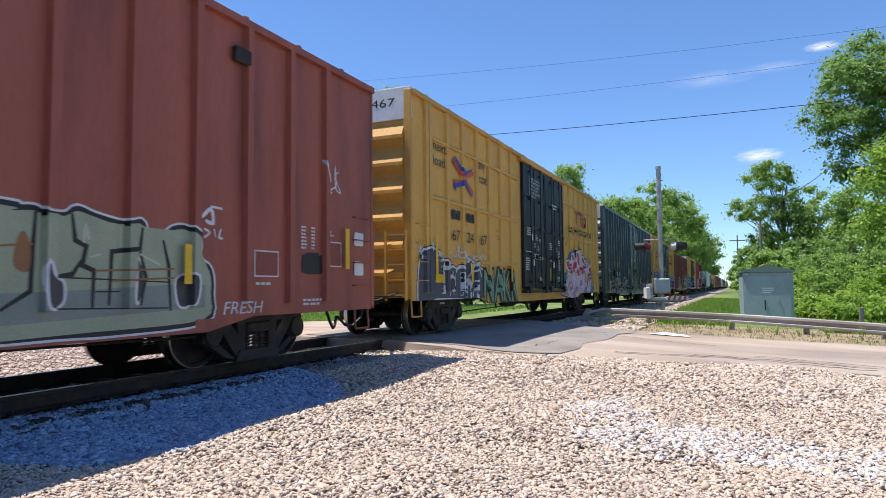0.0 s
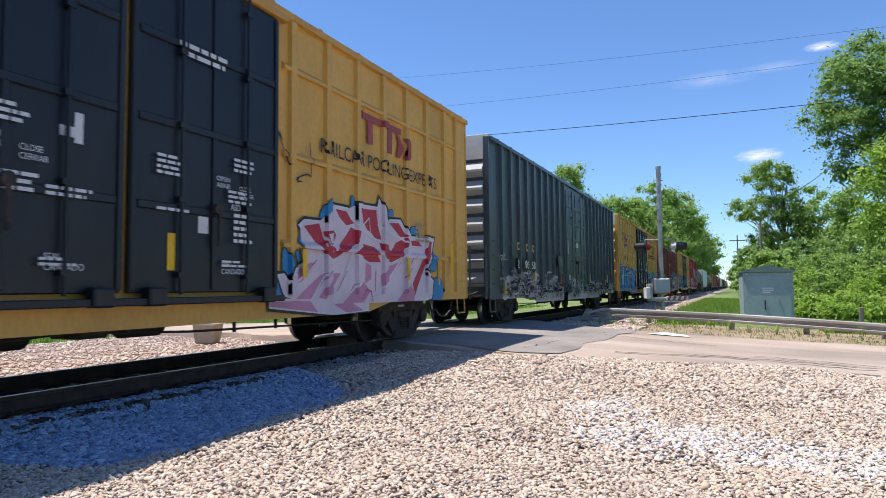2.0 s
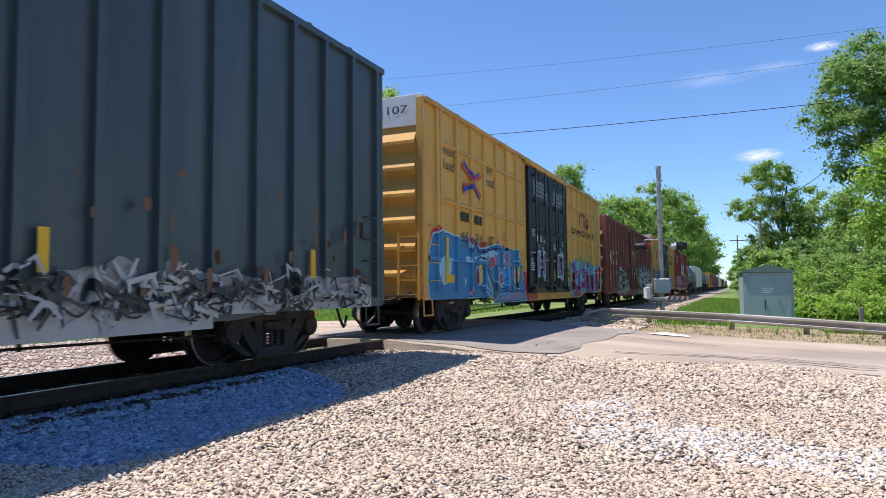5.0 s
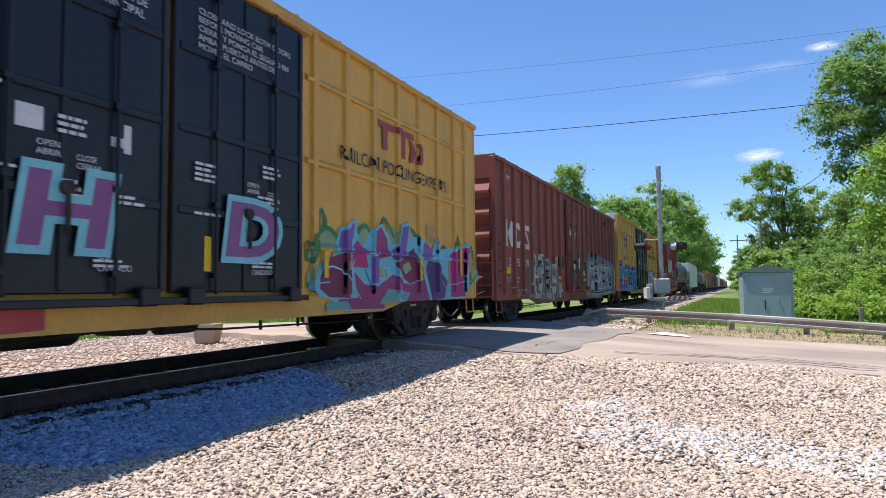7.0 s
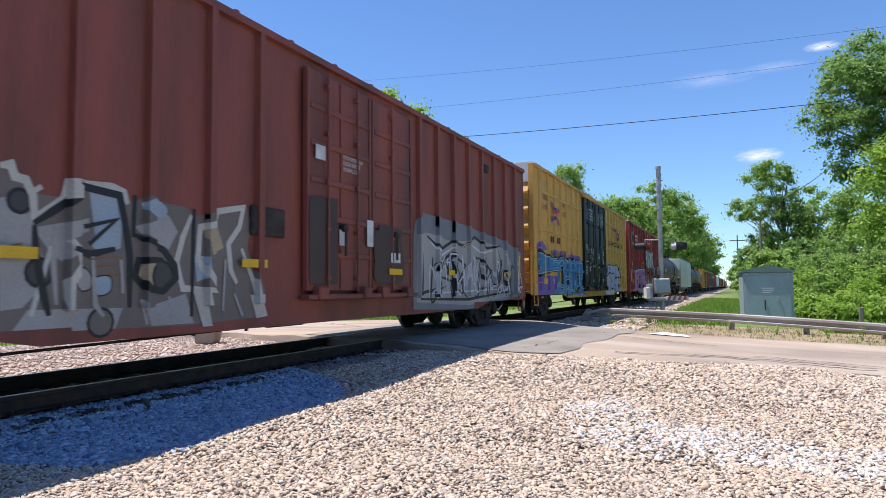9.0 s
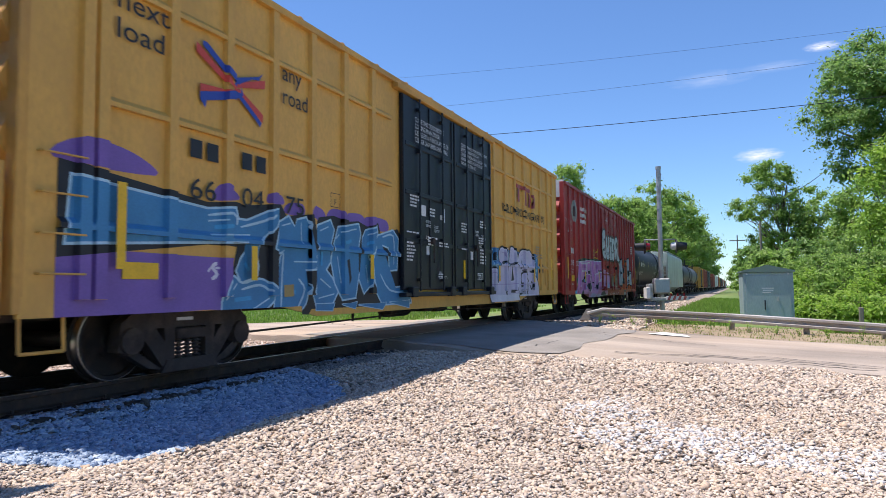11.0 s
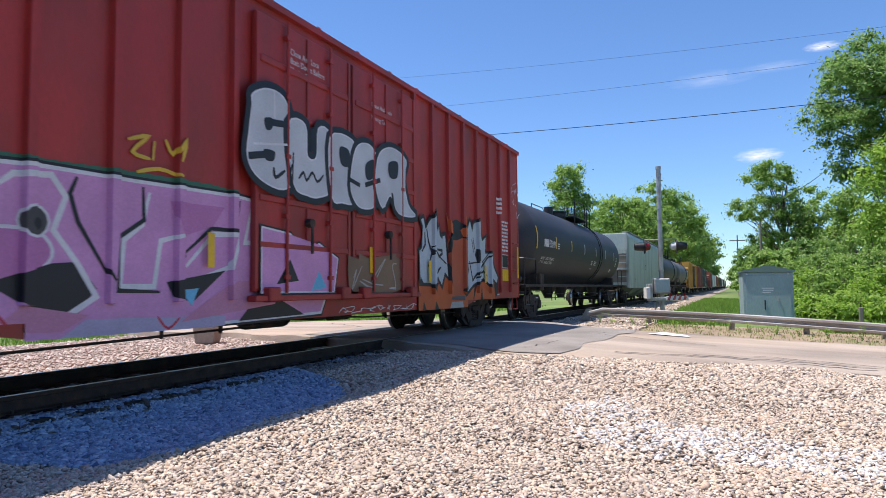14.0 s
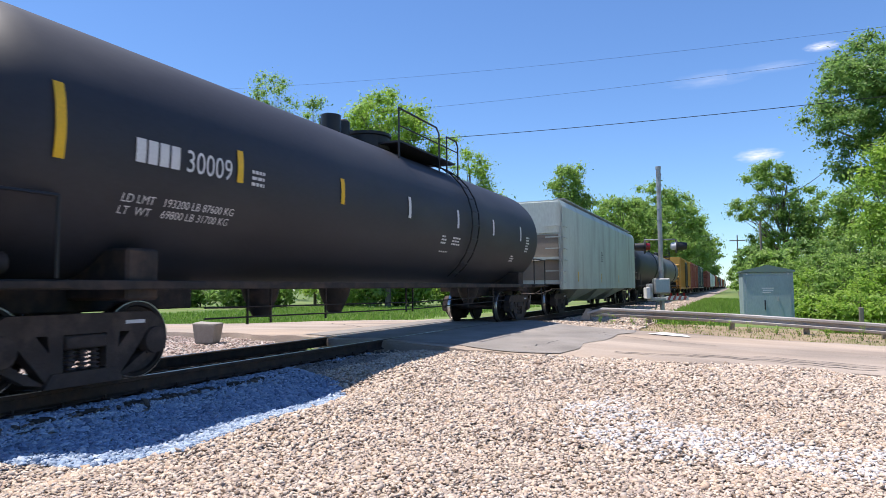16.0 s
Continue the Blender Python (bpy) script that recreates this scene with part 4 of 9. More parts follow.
    stroke(lay, "white", 0.045, [(13.7, 1.5), (13.1, 0.88)], curve=False)
    stroke(lay, "white", 0.045, [(14.34, 2.12), (15.01, 1.9), (15.24, 1.89)], curve=False)
    stroke(lay, "white", 0.045, [(15.14, 2.41), (15.23, 2.12), (15.98, 1.99), (16.32, 1.89)], curve=False)
    stroke(lay, "white", 0.045, [(13.96, 0.82), (14.43, 1.12), (14.62, 1.55)], curve=False)
    stroke(lay, "white", 0.045, [(15.11, 0.96), (15.72, 1.37), (16.28, 1.82)], curve=False)
    stroke(lay, "white", 0.045, [(15.46, 0.78), (16.01, 1.15)], curve=False)
    stroke(lay, "white", 0.045, [(13.63, 0.83), (13.96, 1.18), (14.21, 1.6)], curve=False)
    stroke(lay, "deep_rose", 0.03, [(13.24, 1.48), (12.9, 1.23)], curve=False)
    stroke(lay, "deep_rose", 0.03, [(14.08, 1.32), (13.79, 0.99)], curve=False)
    stroke(lay, "deep_rose", 0.03, [(15.02, 1.35), (15, 0.98)], curve=False)
    stroke(lay, "deep_rose", 0.03, [(14.56, 0.84), (14.71, 1.02), (14.86, 0.98), (14.92, 0.8)], curve=False)
    stroke(lay, "deep_rose", 0.03, [(14.21, 1.8), (13.86, 1.57)], curve=False)
    stroke(lay, "deep_rose", 0.03, [(16.54, 1.65), (16.12, 1.21)], curve=False)


def deep_blue_piece(lay):
    """Swelling blue letters with pale cyan rims and coral fields."""
    shape(lay, "coral", [(2.47, 2.05), (2.5, 2.2), (2.58, 2.27), (2.69, 2.23), (2.76, 2.12), (2.56, 2.01)])
    shape(lay, "coral", [(3.05, 1.98), (3.18, 2.14), (3.58, 2.22), (3.65, 2.06)])
    shape(lay, "coral", [(4.28, 2.11), (4.43, 2.33), (4.65, 2.33), (4.75, 2.17)])
    shape(lay, "coral", [(4.87, 2.09), (5, 2.24), (5.17, 2.14), (5.1, 1.95)])
    shape(lay, "coral", [(5.57, 1.92), (5.71, 2.14), (5.98, 2.04)])
    shape(lay, "coral", [(6.68, 1.72), (6.9, 1.52), (7.36, 1.48), (7.53, 0.7), (6.9, 0.6)])
    shape(lay, "coral", [(6.85, 0.6), (6.9, 0.86), (8.41, 0.88), (8.41, 0.67)])
    shape(lay, "coral", [(0.35, 0.7), (0.3, 2.2), (0.6, 2.4), (0.9, 2.3)])
    shape(lay, "deep_blue", [(0.42, 0.62), (0.46, 2.15), (2.17, 2.13), (2.39, 2.25), (2.47, 2.14), (2.52, 1.97), (2.78, 2.1), (2.89, 2.21), (2.99, 2.16), (3.19, 1.99), (3.66, 2.02), (4.66, 2.17), (4.9, 2.1), (5, 1.89), (5.26, 2.07), (5.62, 2.04), (5.71, 1.93), (6.01, 2.08), (6.34, 2.06), (6.61, 1.79), (6.83, 1.39), (7.05, 0.79), (6.83, 0.67), (4.08, 0.65), (3.09, 0.67), (3.08, 0.82), (2.21, 0.81)], (('pale_cyan', 0.13), ('navy', 0.04)), curve=True)
    shape(lay, "teal_dark", [(2.65, 1.63), (2.89, 1.65), (2.9, 0.87), (2.68, 0.86)])
    shape(lay, "pale_cyan", [(2.18, 1.71), (2.43, 1.81), (2.59, 1.74), (2.62, 1.66), (2.19, 1.63)])
    shape(lay, "pale_cyan", [(2.2, 1.25), (2.29, 1.28), (2.32, 1.16), (2.2, 1.04)])
    shape(lay, "coral_pink", [(2.5, 0.86), (2.58, 1.07), (2.75, 0.87)])
    shape(lay, "pale_cyan", [(0.6, 1.5), (0.9, 1.75), (1.4, 1.7), (1.3, 1.2), (0.8, 1.1)], (('navy', 0.03),), curve=True)
    shape(lay, "pale_cyan", [(2.87, 1.84), (3, 1.79), (3.65, 1.93), (3.74, 1.88), (3.67, 1.69), (2.88, 1.72)])
    shape(lay, "teal_dark", [(3.59, 1.92), (3.77, 1.88), (3.82, 1.55), (4.06, 1.31), (4.49, 1.12), (4.56, 0.85), (4.32, 0.69), (4.12, 0.72), (4.07, 0.99), (3.72, 1.35), (3.63, 1.6)], (('pale_cyan', 0.05),))
    shape(lay, "violet_grey", [(3.83, 1.89), (4.39, 2.01), (4.45, 1.79), (4.32, 1.59), (3.9, 1.54)])
    shape(lay, "pale_cyan", [(3.85, 1.98), (4.3, 2.03), (4.42, 1.92), (4.05, 1.82), (3.85, 1.84)])
    shape(lay, "coral", [(3.91, 1.77), (4.27, 1.85), (4.3, 1.76), (4.06, 1.55), (3.94, 1.58)], (('pale_cyan', 0.05),), curve=True)
    shape(lay, "pale_cyan", [(2.91, 1.44), (3, 1.59), (3.22, 1.57), (3.41, 1.44), (3.38, 1.17), (3.17, 1.08), (3, 1.16)], (('navy', 0.03),), curve=True)
    shape(lay, "coral", [(2.95, 1.39), (3.03, 1.51), (3.13, 1.42), (3.16, 1.17), (3.04, 1.13), (2.97, 1.25)], curve=True)
    stroke(lay, "pale_cyan", 0.06, [(3.4, 1.11), (4.04, 0.76)])
    stroke(lay, "pale_cyan", 0.06, [(3.5, 1.12), (4.01, 0.94)])
    stroke(lay, "pale_cyan", 0.06, [(3.67, 1.66), (3.77, 1.36), (4.08, 1.02), (4.12, 0.73)])
    stroke(lay, "pale_cyan", 0.06, [(4.69, 1.6), (4.63, 1.36), (4.73, 1.12), (4.96, 1.04)])
    stroke(lay, "navy", 0.05, [(2.53, 1.91), (2.81, 2.05), (2.93, 2.13), (3.05, 2), (3.23, 1.92), (4.64, 2.1), (4.85, 1.99), (4.89, 1.81), (4.7, 1.63)])
    stroke(lay, "navy", 0.05, [(2.94, 1.69), (3.25, 1.8), (3.56, 1.75)])
    stroke(lay, "navy", 0.05, [(3.2, 1.06), (3.54, 0.88), (3.84, 0.7)])
    stroke(lay, "navy", 0.05, [(4.82, 1.02), (5.17, 0.98)])
    stroke(lay, "navy", 0.05, [(2.27, 2.11), (2.4, 1.98)])
    shape(lay, "pale_cyan", [(4.62, 1.32), (4.81, 1.48), (5.08, 1.35), (5.15, 1.18), (4.87, 1.1), (4.67, 1.18)], (('navy', 0.03),), curve=True)
    shape(lay, "coral", [(4.68, 1.33), (4.86, 1.42), (5, 1.26), (4.87, 1.14), (4.72, 1.19)], curve=True)
    shape(lay, "violet_grey", [(4.99, 1.75), (5.1, 1.95), (5.37, 2.05), (5.63, 2), (5.6, 1.73), (5.37, 1.61), (5.11, 1.61)], (('pale_cyan', 0.05),), curve=True)
    disc(lay, "pale_cyan", 5.14, 1.76, 0.072, (('coral', 0.03),))
    shape(lay, "bright_blue", [(4.96, 1.53), (5.6, 1.54), (5.68, 1.28), (5.38, 1.11), (5.01, 1.18)], (('pale_cyan', 0.04),), curve=True)
    shape(lay, "teal_dark", [(5.84, 1.48), (5.98, 1.76), (6.47, 1.73), (6.69, 1.3), (6.34, 1.01), (5.9, 1.13)], (('pale_cyan', 0.05),), curve=True)
    shape(lay, "pale_cyan", [(5.88, 1.36), (6.01, 1.63), (6.16, 1.53), (6.15, 1.29), (6.24, 1.09), (5.98, 1.17)], curve=True)
    shape(lay, "pale_cyan", [(6.23, 1.61), (6.39, 1.62), (6.5, 1.3), (6.32, 1.13)], curve=True)
    shape(lay, "coral", [(5.87, 1.48), (5.96, 1.55), (6, 1.3), (5.87, 1.35)])
    stroke(lay, "navy", 0.04, [(5.71, 1.9), (5.67, 1.51), (5.81, 1.13), (5.72, 0.82)])
    stroke(lay, "navy", 0.04, [(6.14, 1.61), (6.16, 1.09)])
    stroke(lay, "navy", 0.04, [(4.96, 1.19), (5.49, 1.35)])
    stroke(lay, "navy", 0.04, [(4.92, 0.91), (6.9, 0.94)])
    shape(lay, "violet_grey", [(4.07, 0.74), (5.17, 0.8), (5.84, 0.91), (6.9, 0.87), (6.85, 0.69), (4.97, 0.66)])
    stroke(lay, "pale_cyan", 0.04, [(4.68, 0.83), (5.49, 0.9)])
    stroke(lay, "pale_cyan", 0.04, [(5.17, 0.69), (5.61, 0.88)])
    stroke(lay, "black", 0.02, [(6.54, 2.07), (6.54, 1.95)], curve=False)
    stroke(lay, "black", 0.02, [(6.63, 1.97), (6.65, 2.09), (6.72, 1.96)], curve=False)
    stroke(lay, "black", 0.02, [(6.78, 2.09), (6.78, 1.97), (6.87, 2.08)], curve=False)
    stroke(lay, "black", 0.02, [(6.54, 1.87), (6.68, 1.79), (6.78, 1.88)], curve=False)
    stroke(lay, "black", 0.02, [(6.87, 1.89), (7.13, 1.87)], curve=False)


def magenta_piece(lay):
    """Violet and magenta letters on cyan with green leaf outlines."""
    shape(lay, "pale_moss", [(12.74, 1.67), (12.71, 1.82), (12.92, 1.96), (13.23, 1.91), (13.28, 1.69)], curve=True)
    shape(lay, "pale_moss", [(13.83, 1.75), (13.91, 1.97), (14.15, 2.08), (14.32, 1.97), (14.24, 1.7)], curve=True)
    shape(lay, "pale_moss", [(14.87, 1.82), (14.94, 2.15), (15.19, 2.17), (15.37, 1.85)], curve=True)
    shape(lay, "pale_moss", [(12.43, 1.15), (12.49, 1.31), (12.76, 1.42), (12.71, 1.17)], curve=True)
    shape(lay, "pale_moss", [(19.07, 1.39), (19.35, 1.53), (19.6, 1.28), (19.2, 1.13)], curve=True)
    shape(lay, "pale_moss", [(12.47, 1.51), (12.5, 1.67), (12.59, 1.58), (12.55, 1.46)], curve=True)
    stroke(lay, "moss", 0.08, [(12.78, 1.92), (12.75, 2.13), (12.82, 2.25), (12.93, 2.09), (12.85, 1.92)])
    stroke(lay, "moss", 0.08, [(12.71, 1.62), (12.6, 1.77), (12.69, 1.86), (12.97, 1.99), (13.23, 1.87), (13.28, 1.69)])
    stroke(lay, "moss", 0.08, [(12.43, 1.44), (12.48, 1.72), (12.62, 1.58), (12.53, 1.43)])
    stroke(lay, "moss", 0.08, [(13.76, 1.84), (13.97, 2.05), (14.16, 2.12), (14.34, 1.94)])
    stroke(lay, "moss", 0.08, [(14.7, 2.14), (14.8, 2.3), (14.97, 2.19), (15.19, 1.98)])
    stroke(lay, "moss", 0.08, [(15.75, 2), (15.87, 2.2), (16.25, 1.99), (16.34, 1.86)])
    stroke(lay, "moss", 0.08, [(17.23, 1.71), (17.49, 1.94), (17.69, 1.73)])
    stroke(lay, "moss", 0.08, [(18.01, 1.96), (18.23, 2.23), (18.4, 1.99)])
    stroke(lay, "moss", 0.08, [(18.88, 1.79), (19.13, 2), (19.26, 1.57)])
    stroke(lay, "moss", 0.08, [(18.98, 1.09), (19.54, 1.4)])
    stroke(lay, "moss", 0.08, [(12.42, 1.12), (12.58, 0.99)])
    shape(lay, "cyan", [(12.48, 1.04), (12.7, 1.41), (13.1, 1.53), (13.26, 1.72), (13.31, 2.01), (13.79, 2.2), (13.89, 2.18), (13.74, 1.88), (13.97, 1.7), (14.26, 1.71), (14.34, 2.09), (14.73, 2.21), (14.98, 1.98), (15.09, 1.85), (15.28, 1.87), (15.34, 2.23), (15.8, 2.33), (15.87, 2.06), (16.13, 1.87), (16.49, 2.03), (16.87, 1.82), (17.05, 2.12), (17.19, 1.74), (18.06, 1.95), (18.86, 2.1), (18.99, 1.85), (18.56, 1.15), (18.85, 1.06), (18.71, 0.81), (16.67, 0.68), (15.16, 0.65), (13.54, 0.67), (13.03, 0.87), (12.67, 0.94)])
    shape(lay, "violet", [(13.27, 1.64), (13.36, 1.95), (13.79, 2.15), (13.74, 1.91), (13.59, 1.66)])
    shape(lay, "maroon", [(12.7, 1.07), (12.84, 1.29), (13.07, 1.53), (13.55, 1.64), (13.42, 1.34), (13.3, 1.19), (13.66, 0.88), (13.03, 0.9)])
    shape(lay, "magenta", [(13.69, 1.71), (13.86, 1.85), (14.15, 1.68), (14.23, 1.39), (13.72, 1.39)])
    shape(lay, "plum", [(13.75, 1.33), (14.1, 1.11), (14.16, 0.96), (14.95, 1.03), (15.16, 1.3), (15.62, 1.12), (16.48, 1.24), (16.78, 0.73), (15.16, 0.66), (13.54, 0.69), (13.23, 0.86), (13.87, 0.88)], (('pale_cyan', 0.025),))
    shape(lay, "plum", [(14.38, 1.67), (14.4, 2.05), (14.7, 2.14), (14.91, 1.93), (14.96, 1.62), (14.6, 1.56)], (('cyan', 0.05),))
    shape(lay, "violet", [(14.33, 1.59), (14.55, 1.62), (14.55, 1.11), (14.33, 1.13)])
    shape(lay, "violet", [(15.01, 1.71), (15.39, 1.88), (15.43, 2.2), (15.8, 2.25), (15.75, 2.05), (15.54, 1.85), (15.62, 1.61), (15.16, 1.55)], (('cyan', 0.04),))
    shape(lay, "maroon", [(15.2, 1.5), (15.99, 1.83), (16.34, 1.23), (15.82, 1.12), (15.37, 1.29)], (('cyan', 0.04),))
    shape(lay, "violet", [(16.21, 1.69), (16.52, 1.99), (16.89, 1.82), (16.79, 1.67), (16.49, 1.6)])
    shape(lay, "dark_violet", [(16.64, 1.61), (17.07, 1.58), (17.64, 1.18), (17.48, 0.81), (16.86, 0.77), (16.98, 1.14), (16.54, 1.43)], (('cyan', 0.04),))
    shape(lay, "magenta", [(17.78, 1.77), (18.18, 1.92), (18.86, 1.99), (18.86, 1.76), (18.32, 1.68), (17.98, 1.12), (18.56, 1.07), (18.71, 0.83), (17.84, 0.83)], (('pale_cyan', 0.025),))
    shape(lay, "teal", [(14.61, 0.75), (14.95, 1.03), (15.82, 0.95), (15.62, 0.71)])
    shape(lay, "teal", [(12.94, 0.69), (12.94, 0.81), (13.56, 0.83), (13.67, 0.7)])
    shape(lay, "pale_moss", [(15.46, 1.47), (15.78, 1.55), (15.88, 1.41), (15.62, 1.3)])
    shape(lay, "pale_moss", [(14.6, 1.36), (14.73, 1.46), (14.97, 1.22), (14.66, 1.18)])
    shape(lay, "pale_moss", [(13.53, 1.48), (13.7, 1.54), (13.65, 1.33), (13.5, 1.34)])
    stroke(lay, "pale_cyan", 0.03, [(12.7, 1.32), (13.12, 1.39), (13.37, 1.34), (13.64, 1.12)], curve=False)
    stroke(lay, "pale_cyan", 0.03, [(13.77, 1.54), (13.64, 1.12), (13.98, 0.86)], curve=False)
    stroke(lay, "pale_cyan", 0.03, [(14.53, 1.86), (14.52, 1.21), (14.8, 1.21), (14.74, 1.42), (14.99, 1.39), (14.87, 1.2)], curve=False)
    stroke(lay, "pale_cyan", 0.03, [(15.31, 1.13), (15.39, 0.83), (15.78, 0.73)], curve=False)
    stroke(lay, "pale_cyan", 0.03, [(17.17, 1.35), (17.81, 0.83)], curve=False)
    stroke(lay, "pale_cyan", 0.03, [(17.7, 1.09), (18.93, 1.21)], curve=False)
    stroke(lay, "pale_cyan", 0.03, [(12.75, 1.12), (13.03, 1.14)], curve=False)
    stroke(lay, "dark_violet", 0.04, [(13.27, 1.64), (14.34, 1.67)], curve=False)
    stroke(lay, "dark_violet", 0.04, [(15.01, 1.64), (15.95, 1.64)], curve=False)
    stroke(lay, "dark_violet", 0.04, [(13.42, 1.34), (13.69, 1.2)], curve=False)
    stroke(lay, "dark_violet", 0.04, [(14.1, 1.36), (14.41, 0.97)], curve=False)
    stroke(lay, "dark_violet", 0.04, [(15.95, 1.78), (16.48, 1.14)], curve=False)


def silver_piece(lay):
    """Worn silver and umber letters with cream edges."""
    shape(lay, "ash_brown", [(3, 0.55), (3.05, 1.5), (3.25, 1.95), (3.47, 2.12), (3.57, 2.16), (3.68, 2.07), (3.75, 1.93), (3.8, 1.72), (4.05, 1.92), (4.14, 2.08), (4.61, 2.12), (4.78, 2.09), (4.86, 1.96), (5.05, 2.06), (5.31, 2.01), (5.6, 2), (5.78, 1.91), (6.08, 1.85), (6.15, 2.02), (6.65, 2.13), (6.73, 1.87), (6.67, 1.57), (7.02, 0.82), (7.08, 0.67), (5.62, 0.62), (3.52, 0.66)])
    shape(lay, "grey_mist", [(3.79, 1.61), (4.36, 1.75), (4.36, 1.62), (4.12, 1.52), (4.19, 1.38), (4.07, 1.31), (3.93, 1.43)])
    shape(lay, "chalk_blue", [(4.35, 2.04), (4.65, 2.05), (4.74, 1.79), (4.73, 1.47), (4.46, 1.39), (4.36, 1.53), (4.62, 1.75), (4.39, 1.82)])
    shape(lay, "grey_mist", [(4.18, 1.21), (4.31, 1.25), (4.39, 1.17), (4.38, 1.05), (4.21, 1.05)], (('black', 0.03),), curve=True)
    shape(lay, "chalk_blue", [(4.42, 1.14), (4.6, 1.17), (4.61, 1.03), (4.47, 0.99)], (('black', 0.03),), curve=True)
    shape(lay, "chalk_blue", [(4.98, 1.96), (5.15, 2.04), (5.33, 1.95), (5.27, 1.8), (5.08, 1.85)], curve=True)
    shape(lay, "grey_mist", [(4.9, 1.71), (5.35, 1.88), (5.49, 1.7), (5.36, 1.49), (4.97, 1.65)])
    shape(lay, "tan", [(5.87, 1.79), (6.1, 1.85), (6.23, 1.55), (5.97, 1.45)])
    shape(lay, "grey_mist", [(3.61, 0.65), (3.76, 0.86), (4.77, 0.85), (4.68, 0.64)])
    shape(lay, "grey_mist", [(3.5, 1.26), (3.8, 1.37), (3.94, 1.11), (3.71, 0.88), (3.51, 0.86)])
    shape(lay, "tan", [(4.94, 1.3), (5.09, 1.35), (5.17, 1.12), (5.02, 1.02), (4.94, 1.12)])
    shape(lay, "grey_mist", [(5.06, 0.84), (5.62, 0.99), (5.75, 0.64), (5.14, 0.64)])
    shape(lay, "chalk_blue", [(5.74, 1.45), (5.92, 1.43), (5.97, 1.19), (5.79, 1.12)])
    shape(lay, "grey_mist", [(3.2, 1.1), (3.3, 1.8), (3.7, 1.9), (3.9, 1.3)])
    disc(lay, "umber", 3.86, 1.2, 0.112, (('black', 0.07),))
    disc(lay, "umber", 3.66, 1.84, 0.088, (('black', 0.07),))
    disc(lay, "umber", 5.25, 1.18, 0.16, (('black', 0.07),))
    disc(lay, "ash_brown", 4.51, 0.71, 0.128, (('black', 0.06),))
    stroke(lay, "cream", 0.08, [(3.47, 2.13), (3.57, 2.16), (3.61, 2.05), (3.71, 2.04), (3.78, 1.9), (3.8, 1.7), (3.97, 1.82), (4.08, 1.91), (4.12, 2.07), (4.61, 2.1), (4.75, 2.06), (4.8, 1.94)], curve=False)
    stroke(lay, "cream", 0.08, [(3.78, 1.94), (3.86, 2)], curve=False)
    stroke(lay, "cream", 0.08, [(3.97, 1.45), (3.79, 0.8)], curve=False)
    stroke(lay, "cream", 0.08, [(4.12, 1.52), (4.21, 1.41), (4.25, 1.28), (4.13, 1.11), (4.14, 0.84)], curve=False)
    stroke(lay, "cream", 0.08, [(5.69, 1.91), (5.56, 1.64), (5.47, 1.34), (5.57, 1.05), (6.09, 1.02), (5.97, 1.19), (5.8, 1.39), (5.83, 1.78), (6.06, 1.84), (6.11, 2), (6.58, 2.1), (6.51, 1.84), (6.31, 1.61), (6.36, 1.27), (6.47, 1.11)], curve=False)
    stroke(lay, "cream", 0.08, [(6.55, 1.56), (6.79, 1.13), (6.93, 0.7)], curve=False)
    stroke(lay, "black", 0.08, [(3.79, 1.65), (3.96, 1.77), (4.2, 1.95), (4.24, 2.06), (4.7, 2.02), (4.78, 1.71), (4.84, 1.41), (4.85, 0.85)], curve=False)
    stroke(lay, "black", 0.08, [(4.3, 1.66), (4.66, 1.76), (4.36, 1.49)], curve=False)
    stroke(lay, "black", 0.08, [(3.8, 1.63), (3.82, 1.37), (3.9, 1.01), (3.96, 0.8)], curve=False)
    stroke(lay, "black", 0.08, [(4.9, 1.62), (5.28, 1.48), (5.45, 1.31), (5.47, 1.17), (5.29, 1.02), (5.06, 1.04), (4.91, 1.18), (4.95, 1.35), (5.28, 1.37)], curve=False)
    stroke(lay, "black", 0.08, [(4.89, 2.05), (4.88, 1.6)], curve=False)
    stroke(lay, "black", 0.08, [(5.73, 1.99), (5.71, 0.72)], curve=False)
    stroke(lay, "black", 0.08, [(4.15, 1.44), (4.37, 1.39), (4.66, 1.46)], curve=False)
    stroke(lay, "grey_mist", 0.06, [(4, 1.64), (3.99, 1.27), (4.03, 0.9)], curve=False)
    stroke(lay, "grey_mist", 0.06, [(4.4, 1.37), (4.44, 0.89), (4.54, 0.77)], curve=False)
    stroke(lay, "grey_mist", 0.06, [(4.73, 1.35), (4.76, 1)], curve=False)
    stroke(lay, "grey_mist", 0.06, [(4.99, 0.93), (5.08, 0.66)], curve=False)
    stroke(lay, "grey_mist", 0.06, [(5.37, 0.96), (5.46, 0.64)], curve=False)
    stroke(lay, "grey_mist", 0.06, [(6.26, 1.41), (6.22, 0.77)], curve=False)
    stroke(lay, "grey_mist", 0.06, [(6.42, 0.98), (6.58, 0.69)], curve=False)
    shape(lay, "cream", [(5.73, 1.01), (5.94, 1.01), (6.05, 0.59), (5.89, 0.59)])
    shape(lay, "cream", [(6.72, 0.96), (6.96, 0.97), (7.07, 0.67), (6.85, 0.65)])
    shape(lay, "cream", [(4.1, 1.91), (4.15, 2.07), (4.26, 2.05), (4.22, 1.93)])
    stroke(lay, "rust_line", 0.03, [(4.37, 1.34), (4.73, 1.38)], curve=False)
    stroke(lay, "rust_line", 0.03, [(4.5, 1.2), (4.73, 1.19)], curve=False)
    stroke(lay, "rust_line", 0.03, [(4.43, 1.27), (4.71, 1.29)], curve=False)
